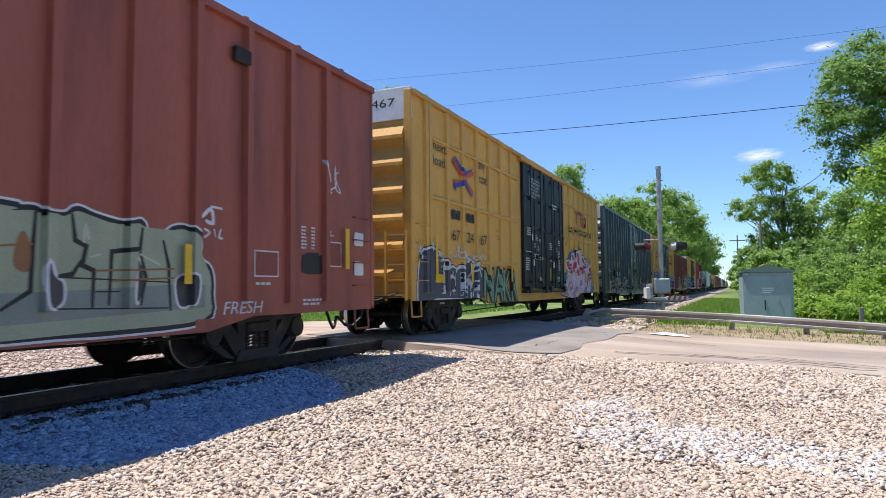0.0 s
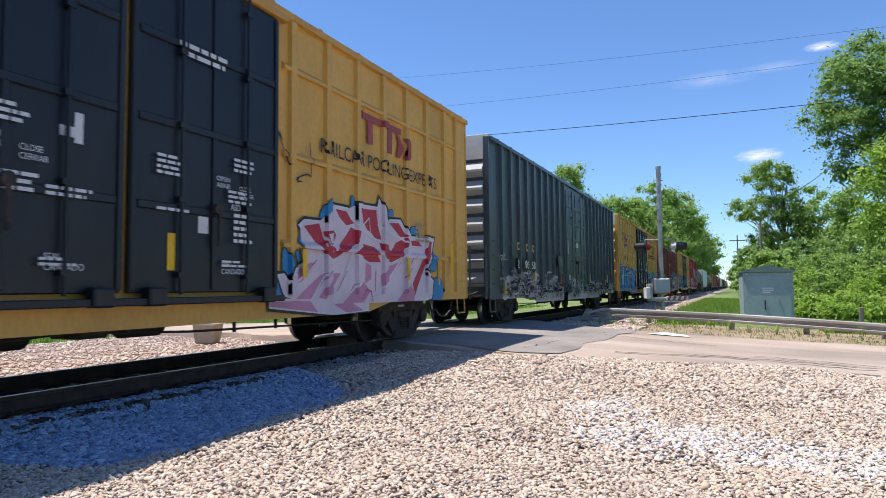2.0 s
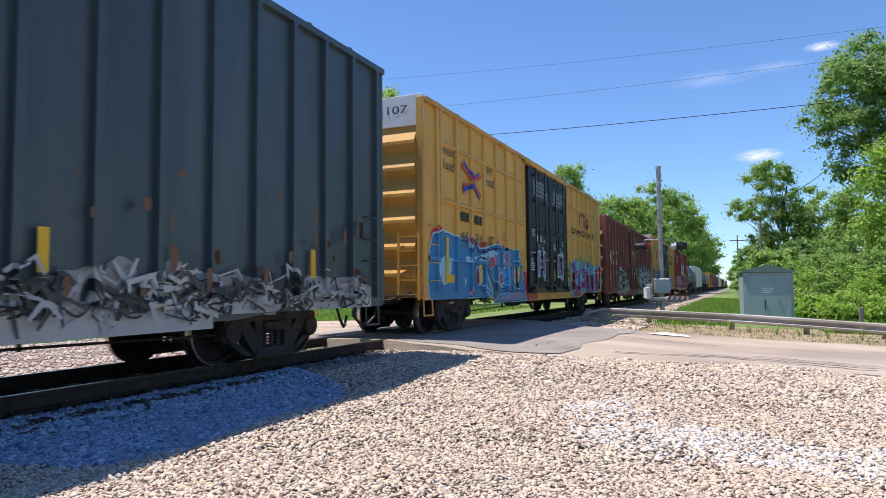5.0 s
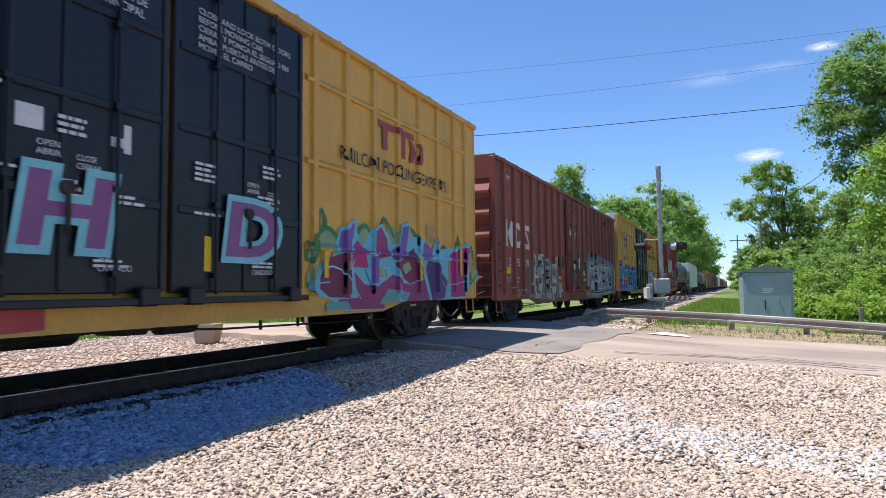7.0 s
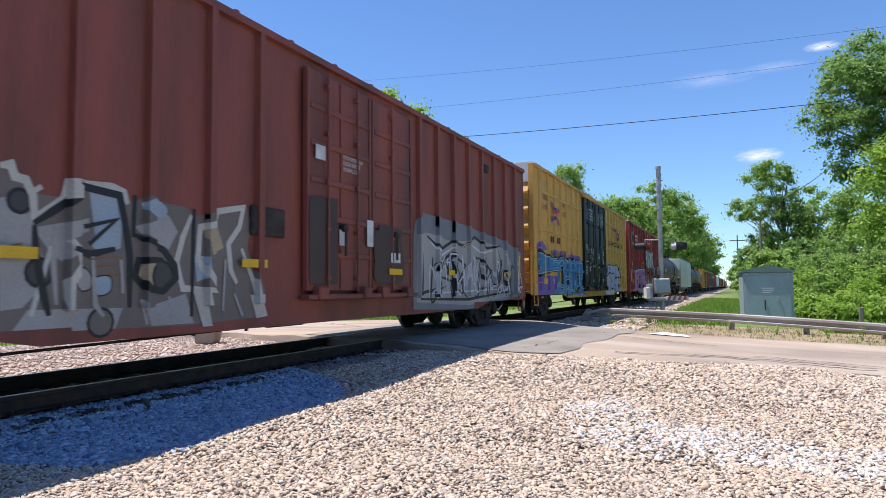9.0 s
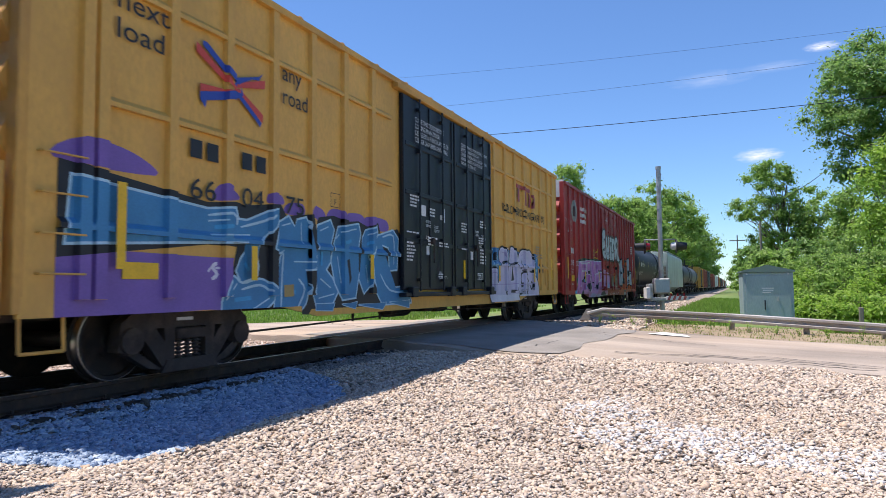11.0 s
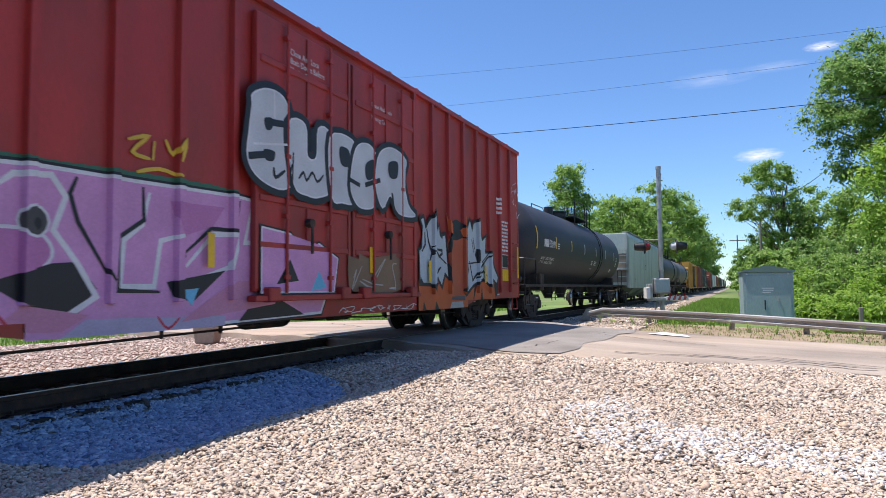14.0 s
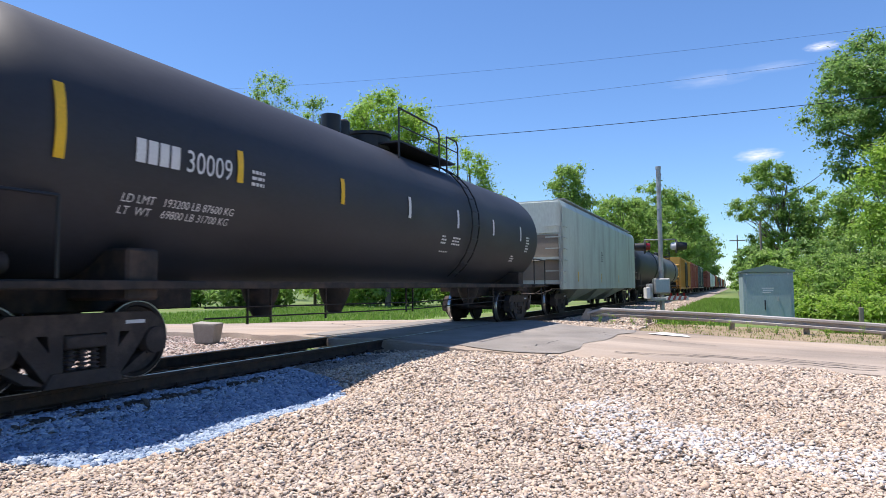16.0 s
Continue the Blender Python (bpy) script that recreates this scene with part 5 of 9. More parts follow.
    stroke(lay, "rust_line", 0.03, [(3.49, 1.4), (3.69, 1.46)], curve=False)


def grey_line_piece(lay):
    """Grey and pale blue letters ruled with black lines."""
    shape(lay, "ash_blue", [(11.52, 2.05), (11.6, 2.37), (11.89, 2.59), (12.32, 2.37), (13.46, 2.28), (14.43, 2.52), (15.35, 2.43), (17.31, 2.32), (18.68, 2.06), (18.5, 0.78), (14.44, 0.52), (11.49, 0.61)])
    shape(lay, "grey_mist", [(11.65, 0.75), (11.67, 2.12), (12.26, 2.19), (13.46, 2.08), (15.26, 2.23), (17.01, 2.11), (17.74, 1.75), (17.44, 0.78), (14.44, 0.62)])
    stroke(lay, "black", 0.07, [(11.85, 2.07), (11.75, 0.92), (13.11, 1.06)], curve=False)
    stroke(lay, "black", 0.07, [(12.15, 2.12), (12.83, 1.87), (13.46, 2.08), (14.2, 2.02), (14.87, 2.28), (15.75, 2.05), (16.78, 2.16)], curve=False)
    stroke(lay, "black", 0.07, [(12.47, 1.51), (13.45, 1.82), (14.26, 1.56), (13.76, 1.13), (12.82, 1.28)], curve=False)
    stroke(lay, "black", 0.07, [(14.93, 1.79), (16.07, 1.47), (15.05, 0.86)], curve=False)
    stroke(lay, "black", 0.07, [(16.63, 2.03), (16.98, 1.46), (17.85, 0.83)], curve=False)
    stroke(lay, "black", 0.07, [(11.83, 0.81), (14.45, 0.76), (17.7, 0.94)], curve=False)
    stroke(lay, "black", 0.07, [(13.45, 1.86), (13.52, 0.9)], curve=False)
    stroke(lay, "black", 0.07, [(15.66, 1.89), (15.7, 0.88)], curve=False)
    stroke(lay, "white", 0.05, [(11.98, 1.94), (11.91, 1.01)], curve=False)
    stroke(lay, "white", 0.05, [(12.31, 2.01), (12.89, 1.75), (13.52, 1.95)], curve=False)
    stroke(lay, "white", 0.05, [(12.67, 1.4), (13.51, 1.67)], curve=False)
    stroke(lay, "white", 0.05, [(14.56, 2.09), (15.33, 1.91), (16.18, 2.01)], curve=False)
    stroke(lay, "white", 0.05, [(15.24, 1.59), (15.72, 1.32)], curve=False)
    stroke(lay, "white", 0.05, [(17.1, 1.96), (17.37, 1.5)], curve=False)
    stroke(lay, "white", 0.05, [(12.23, 0.92), (16.49, 0.99)], curve=False)
    stroke(lay, "tan", 0.05, [(13.95, 1.95), (14.49, 2.12), (14.55, 1.71)], curve=False)
    stroke(lay, "tan", 0.05, [(12.52, 1.15), (13.43, 0.97)], curve=False)
    stroke(lay, "tan", 0.05, [(16.28, 1.32), (16.48, 0.72)], curve=False)
    for k in range(9):
        y = 12.2 + .72 * k
        scrawl(lay, "black", y, .75, .75, 1.05, 2, 600 + k, .05)
        scrawl(lay, "white", y + .1, .8, .7, 1.0, 2, 620 + k, .04)


def azure_piece(lay):
    """Azure letters with pale inner lines on a black shadow."""
    shape(lay, "purple_haze", [(2.39, 2.14), (2.43, 2.29), (2.58, 2.37), (2.72, 2.32), (2.85, 2.2)], curve=True)
    shape(lay, "purple_haze", [(3.41, 2.22), (3.45, 2.36), (3.7, 2.36), (3.76, 2.24)], curve=True)
    shape(lay, "purple_haze", [(3.79, 2.12), (3.85, 2.26), (4.21, 2.29), (4.23, 2.12)], curve=True)
    shape(lay, "purple_haze", [(4.4, 2.11), (4.45, 2.29), (4.73, 2.26), (4.79, 2.11)], curve=True)
    shape(lay, "purple_haze", [(4.85, 2.15), (4.96, 2.3), (5.27, 2.3), (5.34, 2.14)], curve=True)
    shape(lay, "purple_haze", [(5.31, 2.11), (5.37, 2.27), (5.89, 2.3), (5.97, 2.13)], curve=True)
    shape(lay, "purple_haze", [(5.99, 2.1), (6.06, 2.28), (6.75, 2.28), (6.78, 2.08)], curve=True)
    shape(lay, "purple_haze", [(0.3, 2.3), (0.6, 2.55), (1.2, 2.5), (1.5, 2.3)], curve=True)
    shape(lay, "purple_haze", [(0.35, 0.75), (0.35, 1.45), (2.31, 1.43), (2.76, 1.43), (2.63, 1.01), (2.55, 0.78), (2.33, 0.79)])
    stroke(lay, "lilac_white", 0.05, [(2.31, 1.25), (2.35, 1.3)])
    stroke(lay, "lilac_white", 0.05, [(2.46, 1.36), (2.38, 1.31), (2.46, 1.22), (2.37, 1.16)])
    stroke(lay, "lilac_white", 0.05, [(2.43, 1.3), (2.51, 1.3)])
    shape(lay, "black", [(0.35, 1.35), (0.35, 2.3), (2.29, 2.1), (2.81, 2.16), (2.95, 2.13), (3.04, 2.02), (3.42, 2.2), (3.7, 2.23), (3.82, 2.08), (4.41, 2.16), (4.47, 1.93), (4.63, 2.14), (5.02, 2.2), (5.17, 2.11), (5.78, 2.18), (5.94, 2.08), (6.46, 2.21), (6.55, 2.01), (7.19, 2.16), (7.35, 2.02), (7.27, 1.49), (7.12, 1.09), (7.67, 1.14), (7.74, 0.72), (4.44, 0.73), (4.36, 0.65), (2.6, 0.74), (2.77, 1.22), (2.82, 1.58), (2.3, 1.58)])
    shape(lay, "azure", [(0.45, 1.5), (0.5, 2.15), (2.29, 2.01), (2.78, 2.07), (2.82, 1.93), (3, 1.93), (3.42, 2.09), (3.63, 2.16), (3.54, 1.91), (3.37, 1.77), (3.07, 1.61), (2.89, 1.43), (2.81, 1.27), (2.9, 1.13), (3.19, 1.21), (3.22, 1.34), (3.18, 1.5), (3.25, 1.67), (2.3, 1.62)], (('pale_azure', 0.06),))
    shape(lay, "azure", [(2.56, 0.78), (2.72, 1.18), (2.92, 1.1), (3.25, 1.16), (3.45, 1.1), (3.6, 1), (3.56, 0.88), (3.21, 0.69), (2.92, 0.67)], (('pale_azure', 0.06),), curve=True)
    shape(lay, "azure", [(3.53, 1.6), (3.63, 1.95), (3.87, 2.07), (4.01, 1.93), (3.95, 1.68), (3.69, 1.55)], (('pale_azure', 0.06),))
    shape(lay, "azure", [(4.03, 1.83), (4.08, 2.04), (4.29, 2.09), (4.35, 2), (4.25, 1.67), (4.07, 1.56), (3.92, 1.47), (4.51, 1.5), (4.47, 1.34), (3.88, 1.29), (4.2, 1.25), (4.36, 1.05), (4.29, 0.83), (4.11, 0.67), (3.55, 0.7), (3.62, 1), (3.63, 1.23), (3.7, 1.48), (3.9, 1.63)], (('pale_azure', 0.06),))
    shape(lay, "azure", [(4.53, 1.84), (4.59, 2), (4.93, 2.11), (5.03, 1.97), (4.89, 1.61), (4.94, 1.47), (4.8, 1.33), (4.99, 1.19), (5.14, 0.98), (4.99, 0.8), (4.56, 0.78), (4.47, 0.99), (4.56, 1.25), (4.5, 1.52), (4.6, 1.72)], (('pale_azure', 0.06),))
    shape(lay, "azure", [(5.01, 1.67), (5.16, 2.02), (5.78, 2.12), (5.84, 1.97), (5.75, 1.66), (5.61, 1.5), (5.79, 1.28), (5.68, 0.89), (5.29, 0.86), (5.07, 1.12), (4.96, 1.47)], (('pale_azure', 0.06),))
    shape(lay, "black", [(5.32, 1.49), (5.49, 1.58), (5.56, 1.2), (5.44, 1)])
    shape(lay, "azure", [(5.91, 1.89), (6.01, 2.03), (6.4, 2.13), (6.44, 1.99), (6.27, 1.69), (6.08, 1.6), (6.27, 1.37), (6.15, 1.08), (5.96, 0.96), (5.8, 1.2), (5.95, 1.52)], (('pale_azure', 0.06),))
    shape(lay, "azure", [(6.44, 1.97), (7.01, 2.11), (7.21, 1.97), (7.15, 1.39), (6.87, 1.37), (6.84, 1.79), (6.59, 1.83), (6.4, 1.62), (6.4, 1.37), (6.74, 1.16), (7.11, 1.04), (7.66, 1.08), (7.74, 0.76), (6.6, 0.75), (6.25, 1.13), (6.18, 1.53)], (('pale_azure', 0.06),))
    shape(lay, "azure", [(4.55, 0.71), (4.55, 0.8), (5.05, 0.8), (5, 0.69)], (('pale_azure', 0.03),))
    shape(lay, "azure", [(5.27, 0.78), (5.73, 0.81), (5.68, 0.7)], (('pale_azure', 0.03),))
    shape(lay, "azure", [(5.77, 0.76), (6.75, 0.78), (6.61, 0.66)], (('pale_azure', 0.03),))
    shape(lay, "azure", [(6.86, 0.78), (7.67, 0.8), (7.66, 0.66)], (('pale_azure', 0.03),))
    stroke(lay, "pale_azure", 0.035, [(2.29, 1.94), (2.75, 2), (2.8, 1.86)])
    stroke(lay, "pale_azure", 0.035, [(2.29, 1.87), (2.6, 1.91)])
    stroke(lay, "pale_azure", 0.035, [(2.87, 1.84), (3.36, 1.97), (3.53, 2.06)])
    stroke(lay, "pale_azure", 0.035, [(2.3, 1.7), (3.05, 1.75)])
    stroke(lay, "pale_azure", 0.035, [(2.62, 0.9), (2.81, 1.11)])
    stroke(lay, "pale_azure", 0.035, [(2.89, 1.03), (3.25, 1.09), (3.48, 1)])
    stroke(lay, "pale_azure", 0.035, [(3.02, 0.73), (3.45, 0.91)])
    stroke(lay, "pale_azure", 0.035, [(3.75, 1.54), (3.72, 1.24), (3.7, 0.76)])
    stroke(lay, "pale_azure", 0.035, [(4.1, 1.18), (4.25, 1.02), (4.07, 0.74)])
    stroke(lay, "pale_azure", 0.035, [(4.16, 2.01), (4.17, 1.69)])
    stroke(lay, "pale_azure", 0.035, [(3.71, 1.93), (3.91, 1.98)])
    stroke(lay, "pale_azure", 0.035, [(4.64, 1.93), (4.87, 2.01)])
    stroke(lay, "pale_azure", 0.035, [(4.65, 1.19), (4.93, 1.05)])
    stroke(lay, "pale_azure", 0.035, [(4.61, 0.89), (5.03, 0.95)])
    stroke(lay, "pale_azure", 0.035, [(5.22, 1.95), (5.71, 2.04)])
    stroke(lay, "pale_azure", 0.035, [(5.12, 1.55), (5.23, 1.12)])
    stroke(lay, "pale_azure", 0.035, [(6.07, 1.96), (6.32, 2.04)])
    stroke(lay, "pale_azure", 0.035, [(6.01, 1.44), (6.08, 1.13)])
    stroke(lay, "pale_azure", 0.035, [(6.59, 1.96), (7.01, 2.01), (7.02, 1.48)])
    stroke(lay, "pale_azure", 0.035, [(6.52, 1.29), (6.87, 1), (7.56, 0.95)])
    stroke(lay, "pale_azure", 0.035, [(5.07, 1.83), (5.17, 1.91)])
    stroke(lay, "pale_azure", 0.035, [(3.98, 1.43), (4.47, 1.44)])
    stroke(lay, "bright_blue", 0.09, [(2.39, 1.8), (2.73, 1.84)])
    stroke(lay, "bright_blue", 0.09, [(2.94, 1.38), (3.03, 1.28)])
    stroke(lay, "bright_blue", 0.09, [(2.76, 0.9), (3.07, 0.92)])
    stroke(lay, "bright_blue", 0.09, [(3.8, 0.99), (4.03, 0.99)])
    stroke(lay, "bright_blue", 0.09, [(4.69, 1.6), (4.67, 1.39)])
    stroke(lay, "bright_blue", 0.09, [(5.27, 1.78), (5.54, 1.83)])
    stroke(lay, "bright_blue", 0.09, [(6.04, 1.8), (6.19, 1.85)])
    shape(lay, "ink_tan", [(3.76, 1.09), (3.98, 1.1), (3.99, 0.93), (3.77, 0.92)])


def lilac_piece(lay):
    """Fat lilac-white bubble letters on a hatched blue field."""
    shape(lay, "field_blue", [(12.36, 0.95), (12.36, 2.3), (12.2, 2.09), (12.96, 2.1), (13.61, 2.09), (14.78, 2.08), (16.81, 2.09), (16.84, 1.39), (16.71, 0.75), (12.24, 0.81)])
    stroke(lay, "pale_blue", 0.06, [(12.21, 1.65), (12.5, 2.06)], curve=False)
    stroke(lay, "pale_blue", 0.06, [(12.2, 1.87), (12.35, 2.06)], curve=False)
    stroke(lay, "pale_blue", 0.06, [(12.41, 1.62), (12.86, 2.04)], curve=False)
    stroke(lay, "pale_blue", 0.06, [(12.73, 1.64), (12.99, 1.94)], curve=False)
    stroke(lay, "pale_blue", 0.06, [(13.39, 1.11), (13.88, 1.61)], curve=False)
    stroke(lay, "pale_blue", 0.06, [(14.46, 1.89), (14.83, 2.04)], curve=False)
    stroke(lay, "pale_blue", 0.06, [(16.37, 1.62), (16.78, 2.03)], curve=False)
    stroke(lay, "pale_blue", 0.06, [(16.47, 1.38), (16.82, 1.73)], curve=False)
    stroke(lay, "pale_blue", 0.06, [(13.42, 1.47), (13.58, 2.02)], curve=False)
    shape(lay, "haze_blue", [(13.46, 1.11), (13.41, 1.7), (13.51, 2.01), (13.78, 2.07), (13.85, 1.61), (13.64, 1.12)], curve=True)
    shape(lay, "haze_blue", [(12.22, 1.4), (12.36, 1.57), (12.79, 1.67), (12.88, 1.44), (12.74, 1.27)], curve=True)
    stroke(lay, "black", 0.035, [(12.36, 2.02), (12.42, 1.9), (12.51, 2.03)])
    stroke(lay, "black", 0.035, [(12.42, 1.9), (12.45, 1.75)])
    stroke(lay, "black", 0.035, [(12.56, 1.97), (12.54, 1.77), (12.64, 1.82), (12.57, 1.88), (12.66, 1.93), (12.56, 1.97)])
    stroke(lay, "black", 0.035, [(12.83, 1.95), (12.71, 1.91), (12.81, 1.86), (12.72, 1.79)])
    shape(lay, "lilac", [(12.4, 0.7), (12.22, 1.29), (12.36, 1.44), (12.52, 1.51), (12.72, 1.47), (12.82, 1.37), (12.86, 1.17), (13.04, 1.07), (13.14, 1.23), (13.1, 1.67), (13.03, 1.95), (13.15, 2.07), (13.33, 2.1), (13.5, 2.02), (13.58, 1.71), (13.67, 1.3), (13.68, 0.83), (12.87, 0.81)], (('black', 0.17), ('lilac_white', 0.07)), curve=True)
    shape(lay, "lilac", [(13.71, 0.81), (13.79, 1.3), (13.9, 1.74), (14, 2.09), (14.15, 2.15), (14.32, 2.1), (14.47, 1.79), (14.72, 0.85)], (('black', 0.17), ('lilac_white', 0.07)), curve=True)
    shape(lay, "black", [(14.03, 1.22), (14.15, 1.68), (14.29, 1.24)], (('lilac_white', 0.06),))
    shape(lay, "black", [(14, 0.89), (14.03, 0.97), (14.4, 0.97), (14.42, 0.88)])
    shape(lay, "lilac", [(14.84, 0.84), (14.64, 1.32), (14.71, 1.8), (14.88, 2.03), (15.18, 2.12), (15.46, 2.05), (15.5, 1.73), (15.41, 1.57), (15.64, 1.35), (15.76, 1.13), (15.67, 0.7), (14.8, 0.69)], (('black', 0.17), ('lilac_white', 0.07)), curve=True)
    shape(lay, "lilac", [(15.53, 1.86), (15.57, 2.06), (15.85, 2.13), (16.17, 1.97), (16.27, 1.7), (16.01, 1.52), (16.52, 1.34), (16.77, 1.13), (16.77, 0.73), (15.75, 0.69), (15.7, 1.13), (15.79, 1.28), (15.63, 1.58)], (('black', 0.17), ('lilac_white', 0.07)), curve=True)
    shape(lay, "lilac_white", [(12.27, 0.77), (12.24, 0.85), (13.68, 0.83), (14.8, 0.85), (16.81, 0.79), (16.81, 0.71), (15.52, 0.67), (13.65, 0.65), (12.39, 0.65)])
    stroke(lay, "black", 0.06, [(15.05, 1.84), (15.04, 1.64), (14.93, 1.6)])
    stroke(lay, "black", 0.06, [(14.99, 1.04), (14.98, 1.39), (15.11, 1.47), (15.4, 1.5), (15.65, 1.29), (15.75, 1.2)])
    stroke(lay, "black", 0.06, [(15.08, 1.54), (15.4, 1.57)])
    stroke(lay, "black", 0.06, [(16.1, 2.05), (16.29, 1.74), (16.17, 1.53), (15.86, 1.53)])
    stroke(lay, "black", 0.06, [(15.84, 1.13), (16.05, 0.97), (16.17, 1.13), (15.99, 1.21)])
    stroke(lay, "black", 0.06, [(13.12, 1.68), (13.58, 1.76), (13.92, 1.68), (14.51, 1.76)])
    stroke(lay, "black", 0.06, [(13.66, 0.82), (13.68, 1.12)])
    stroke(lay, "black", 0.06, [(15.63, 0.75), (15.7, 1.13)])
    stroke(lay, "black", 0.06, [(14.75, 0.74), (14.84, 0.84), (14.99, 0.84)])
    shape(lay, "black", [(14.96, 1.04), (14.98, 1.18), (15.23, 1.18), (15.17, 1.04)])
    stroke(lay, "soft_violet", 0.035, [(13.2, 2), (13.44, 2), (13.55, 1.65), (13.61, 0.94)], curve=False)
    stroke(lay, "soft_violet", 0.035, [(14.06, 2), (13.86, 0.99)], curve=False)
    stroke(lay, "soft_violet", 0.035, [(12.32, 1.36), (12.52, 1.44), (12.74, 1.4)], curve=False)
    stroke(lay, "soft_violet", 0.035, [(14.98, 1.97), (15.23, 2.04)], curve=False)
    stroke(lay, "soft_violet", 0.035, [(12.23, 1.11), (13.67, 1.13)], curve=False)
    stroke(lay, "soft_violet", 0.035, [(13.71, 1.12), (14.7, 1.16)], curve=False)
    stroke(lay, "soft_violet", 0.035, [(14.84, 1.12), (16.71, 1.17)], curve=False)
    stroke(lay, "lilac_white", 0.06, [(13.6, 2.13), (13.6, 1.87)], curve=False)
    stroke(lay, "lilac_white", 0.06, [(13.52, 1.98), (13.69, 2)], curve=False)
    stroke(lay, "lilac_white", 0.06, [(15.47, 2.16), (15.47, 1.91)], curve=False)
    stroke(lay, "lilac_white", 0.06, [(12.8, 1.59), (12.85, 1.41)], curve=False)


def pink_piece(lay):
    """Orchid-pink letters with white edges over black and cyan."""
    stroke(lay, "bottle_green", 0.2, [(2.26, 2.07), (2.76, 2.11), (3.41, 2.16), (4.29, 2.16), (5.36, 2.2), (6.92, 2.23)])
    shape(lay, "sky_cyan", [(1.56, 0.77), (1.63, 0.94), (1.79, 1.04), (1.95, 0.94), (1.88, 0.75)])
    shape(lay, "bottle_green", [(1.74, 1.22), (1.89, 1.42), (2.11, 1.39), (2.08, 1.16)])
    shape(lay, "gold", [(1.81, 1.11), (1.83, 1.17), (2, 1.19), (2.01, 1.1)])
    shape(lay, "black", [(2.06, 1.4), (2.13, 1.65), (2.32, 1.69), (2.29, 1.43)])
    shape(lay, "sky_cyan", [(2.22, 1.61), (2.28, 1.71), (2.37, 1.67), (2.33, 1.58)])
    shape(lay, "sky_cyan", [(1.97, 0.97), (2.1, 1.3), (2.23, 1.36), (2.07, 0.94)])
    shape(lay, "orchid", [(2.32, 2.05), (4.29, 2.17), (5.36, 2.18), (6.88, 2.21), (7.92, 2.15), (8.43, 2.01), (8.27, 1.15), (8.91, 0.92), (8.78, 0.69), (5.37, 0.61), (3.74, 0.55), (2.54, 0.73), (1.89, 0.73), (2.14, 1.24), (2.25, 1.61)], (('black', 0.14), ('white', 0.08)))
    shape(lay, "black", [(2.5, 1.04), (2.6, 1.38), (3.17, 1.65), (3.86, 1.68), (3.92, 1.37), (3.42, 1.25), (2.95, 1.21), (2.69, 1.07)])
    shape(lay, "orchid", [(2.62, 1.3), (2.81, 1.58), (3.05, 1.71), (3.3, 1.68), (3.2, 1.4), (2.83, 1.34)], (('white', 0.05),))
    shape(lay, "sky_cyan", [(3.24, 1.25), (3.27, 1.5), (3.64, 1.52), (3.7, 1.2), (3.87, 0.96), (3.58, 0.97), (3.36, 1.14)], (('black', 0.03),))
    shape(lay, "hot_orchid", [(3.55, 1.34), (3.62, 1.5), (3.95, 1.58), (4.3, 1.55), (4.42, 1.36), (4.18, 1.15), (3.84, 1.11), (3.63, 1.2)], (('white', 0.07),), curve=True)
    shape(lay, "black", [(3.84, 1.1), (4.44, 1.29), (4.7, 1.31), (4.91, 1.05), (4.7, 0.79), (4.3, 0.84)])
    disc(lay, "umber", 4.25, 1.67, 0.136, (('white', 0.05),))
    disc(lay, "black", 4.27, 1.65, 0.064)
    stroke(lay, "white", 0.06, [(2.35, 2.02), (3.83, 2.05), (3.79, 1.72), (2.92, 1.7), (2.6, 1.5), (2.48, 1.12), (2.14, 0.75)], curve=False)
    stroke(lay, "white", 0.06, [(3.9, 1.95), (4.05, 2.08), (4.41, 2.12), (4.56, 1.93), (4.44, 1.6), (4.7, 1.29), (4.91, 0.97), (4.55, 0.76), (3.85, 0.59)], curve=False)
    stroke(lay, "white", 0.06, [(5.54, 2.1), (5.45, 1.74), (5.22, 1.56), (5.18, 1.07), (5.62, 1.07), (5.7, 1.58), (6.1, 1.69)], curve=False)
    stroke(lay, "white", 0.06, [(6.07, 1.3), (6.5, 1.71), (6.91, 1.73), (6.78, 1.31), (6.33, 1.17), (5.99, 0.94)], curve=False)
    stroke(lay, "white", 0.06, [(7.21, 2.18), (7.07, 1.64), (7.52, 1.66), (7.73, 1.25)], curve=False)
    stroke(lay, "white", 0.06, [(7.92, 2.1), (7.78, 1.78), (8.05, 1.47)], curve=False)
    stroke(lay, "black", 0.05, [(5.45, 2.15), (5.47, 1.79), (5.14, 1.57), (5.11, 1.03), (5.7, 1.01)], curve=False)
    stroke(lay, "black", 0.05, [(6.97, 2.18), (6.91, 1.78), (6.47, 1.78), (5.99, 1.41)], curve=False)
    stroke(lay, "black", 0.05, [(4.67, 2.14), (4.6, 1.97), (4.69, 1.7), (5.08, 1.13)], curve=False)
    stroke(lay, "black", 0.05, [(7.69, 1.61), (8.02, 1.15), (8.74, 0.92)], curve=False)
    shape(lay, "black", [(5.79, 1.12), (6.72, 1.27), (6.19, 0.89), (5.9, 0.94)])
    shape(lay, "sky_cyan", [(5.99, 1.03), (6.27, 1.05), (6.17, 0.84)])
    shape(lay, "black", [(2.72, 0.72), (3, 0.96), (3.25, 0.78), (3.2, 0.7)])
    shape(lay, "lavender", [(4.5, 0.56), (4.81, 0.75), (6.72, 0.71), (6.72, 0.59), (5.37, 0.52)])
    shape(lay, "black", [(6.97, 0.63), (7.31, 0.94), (7.68, 0.94), (8.36, 0.66)])
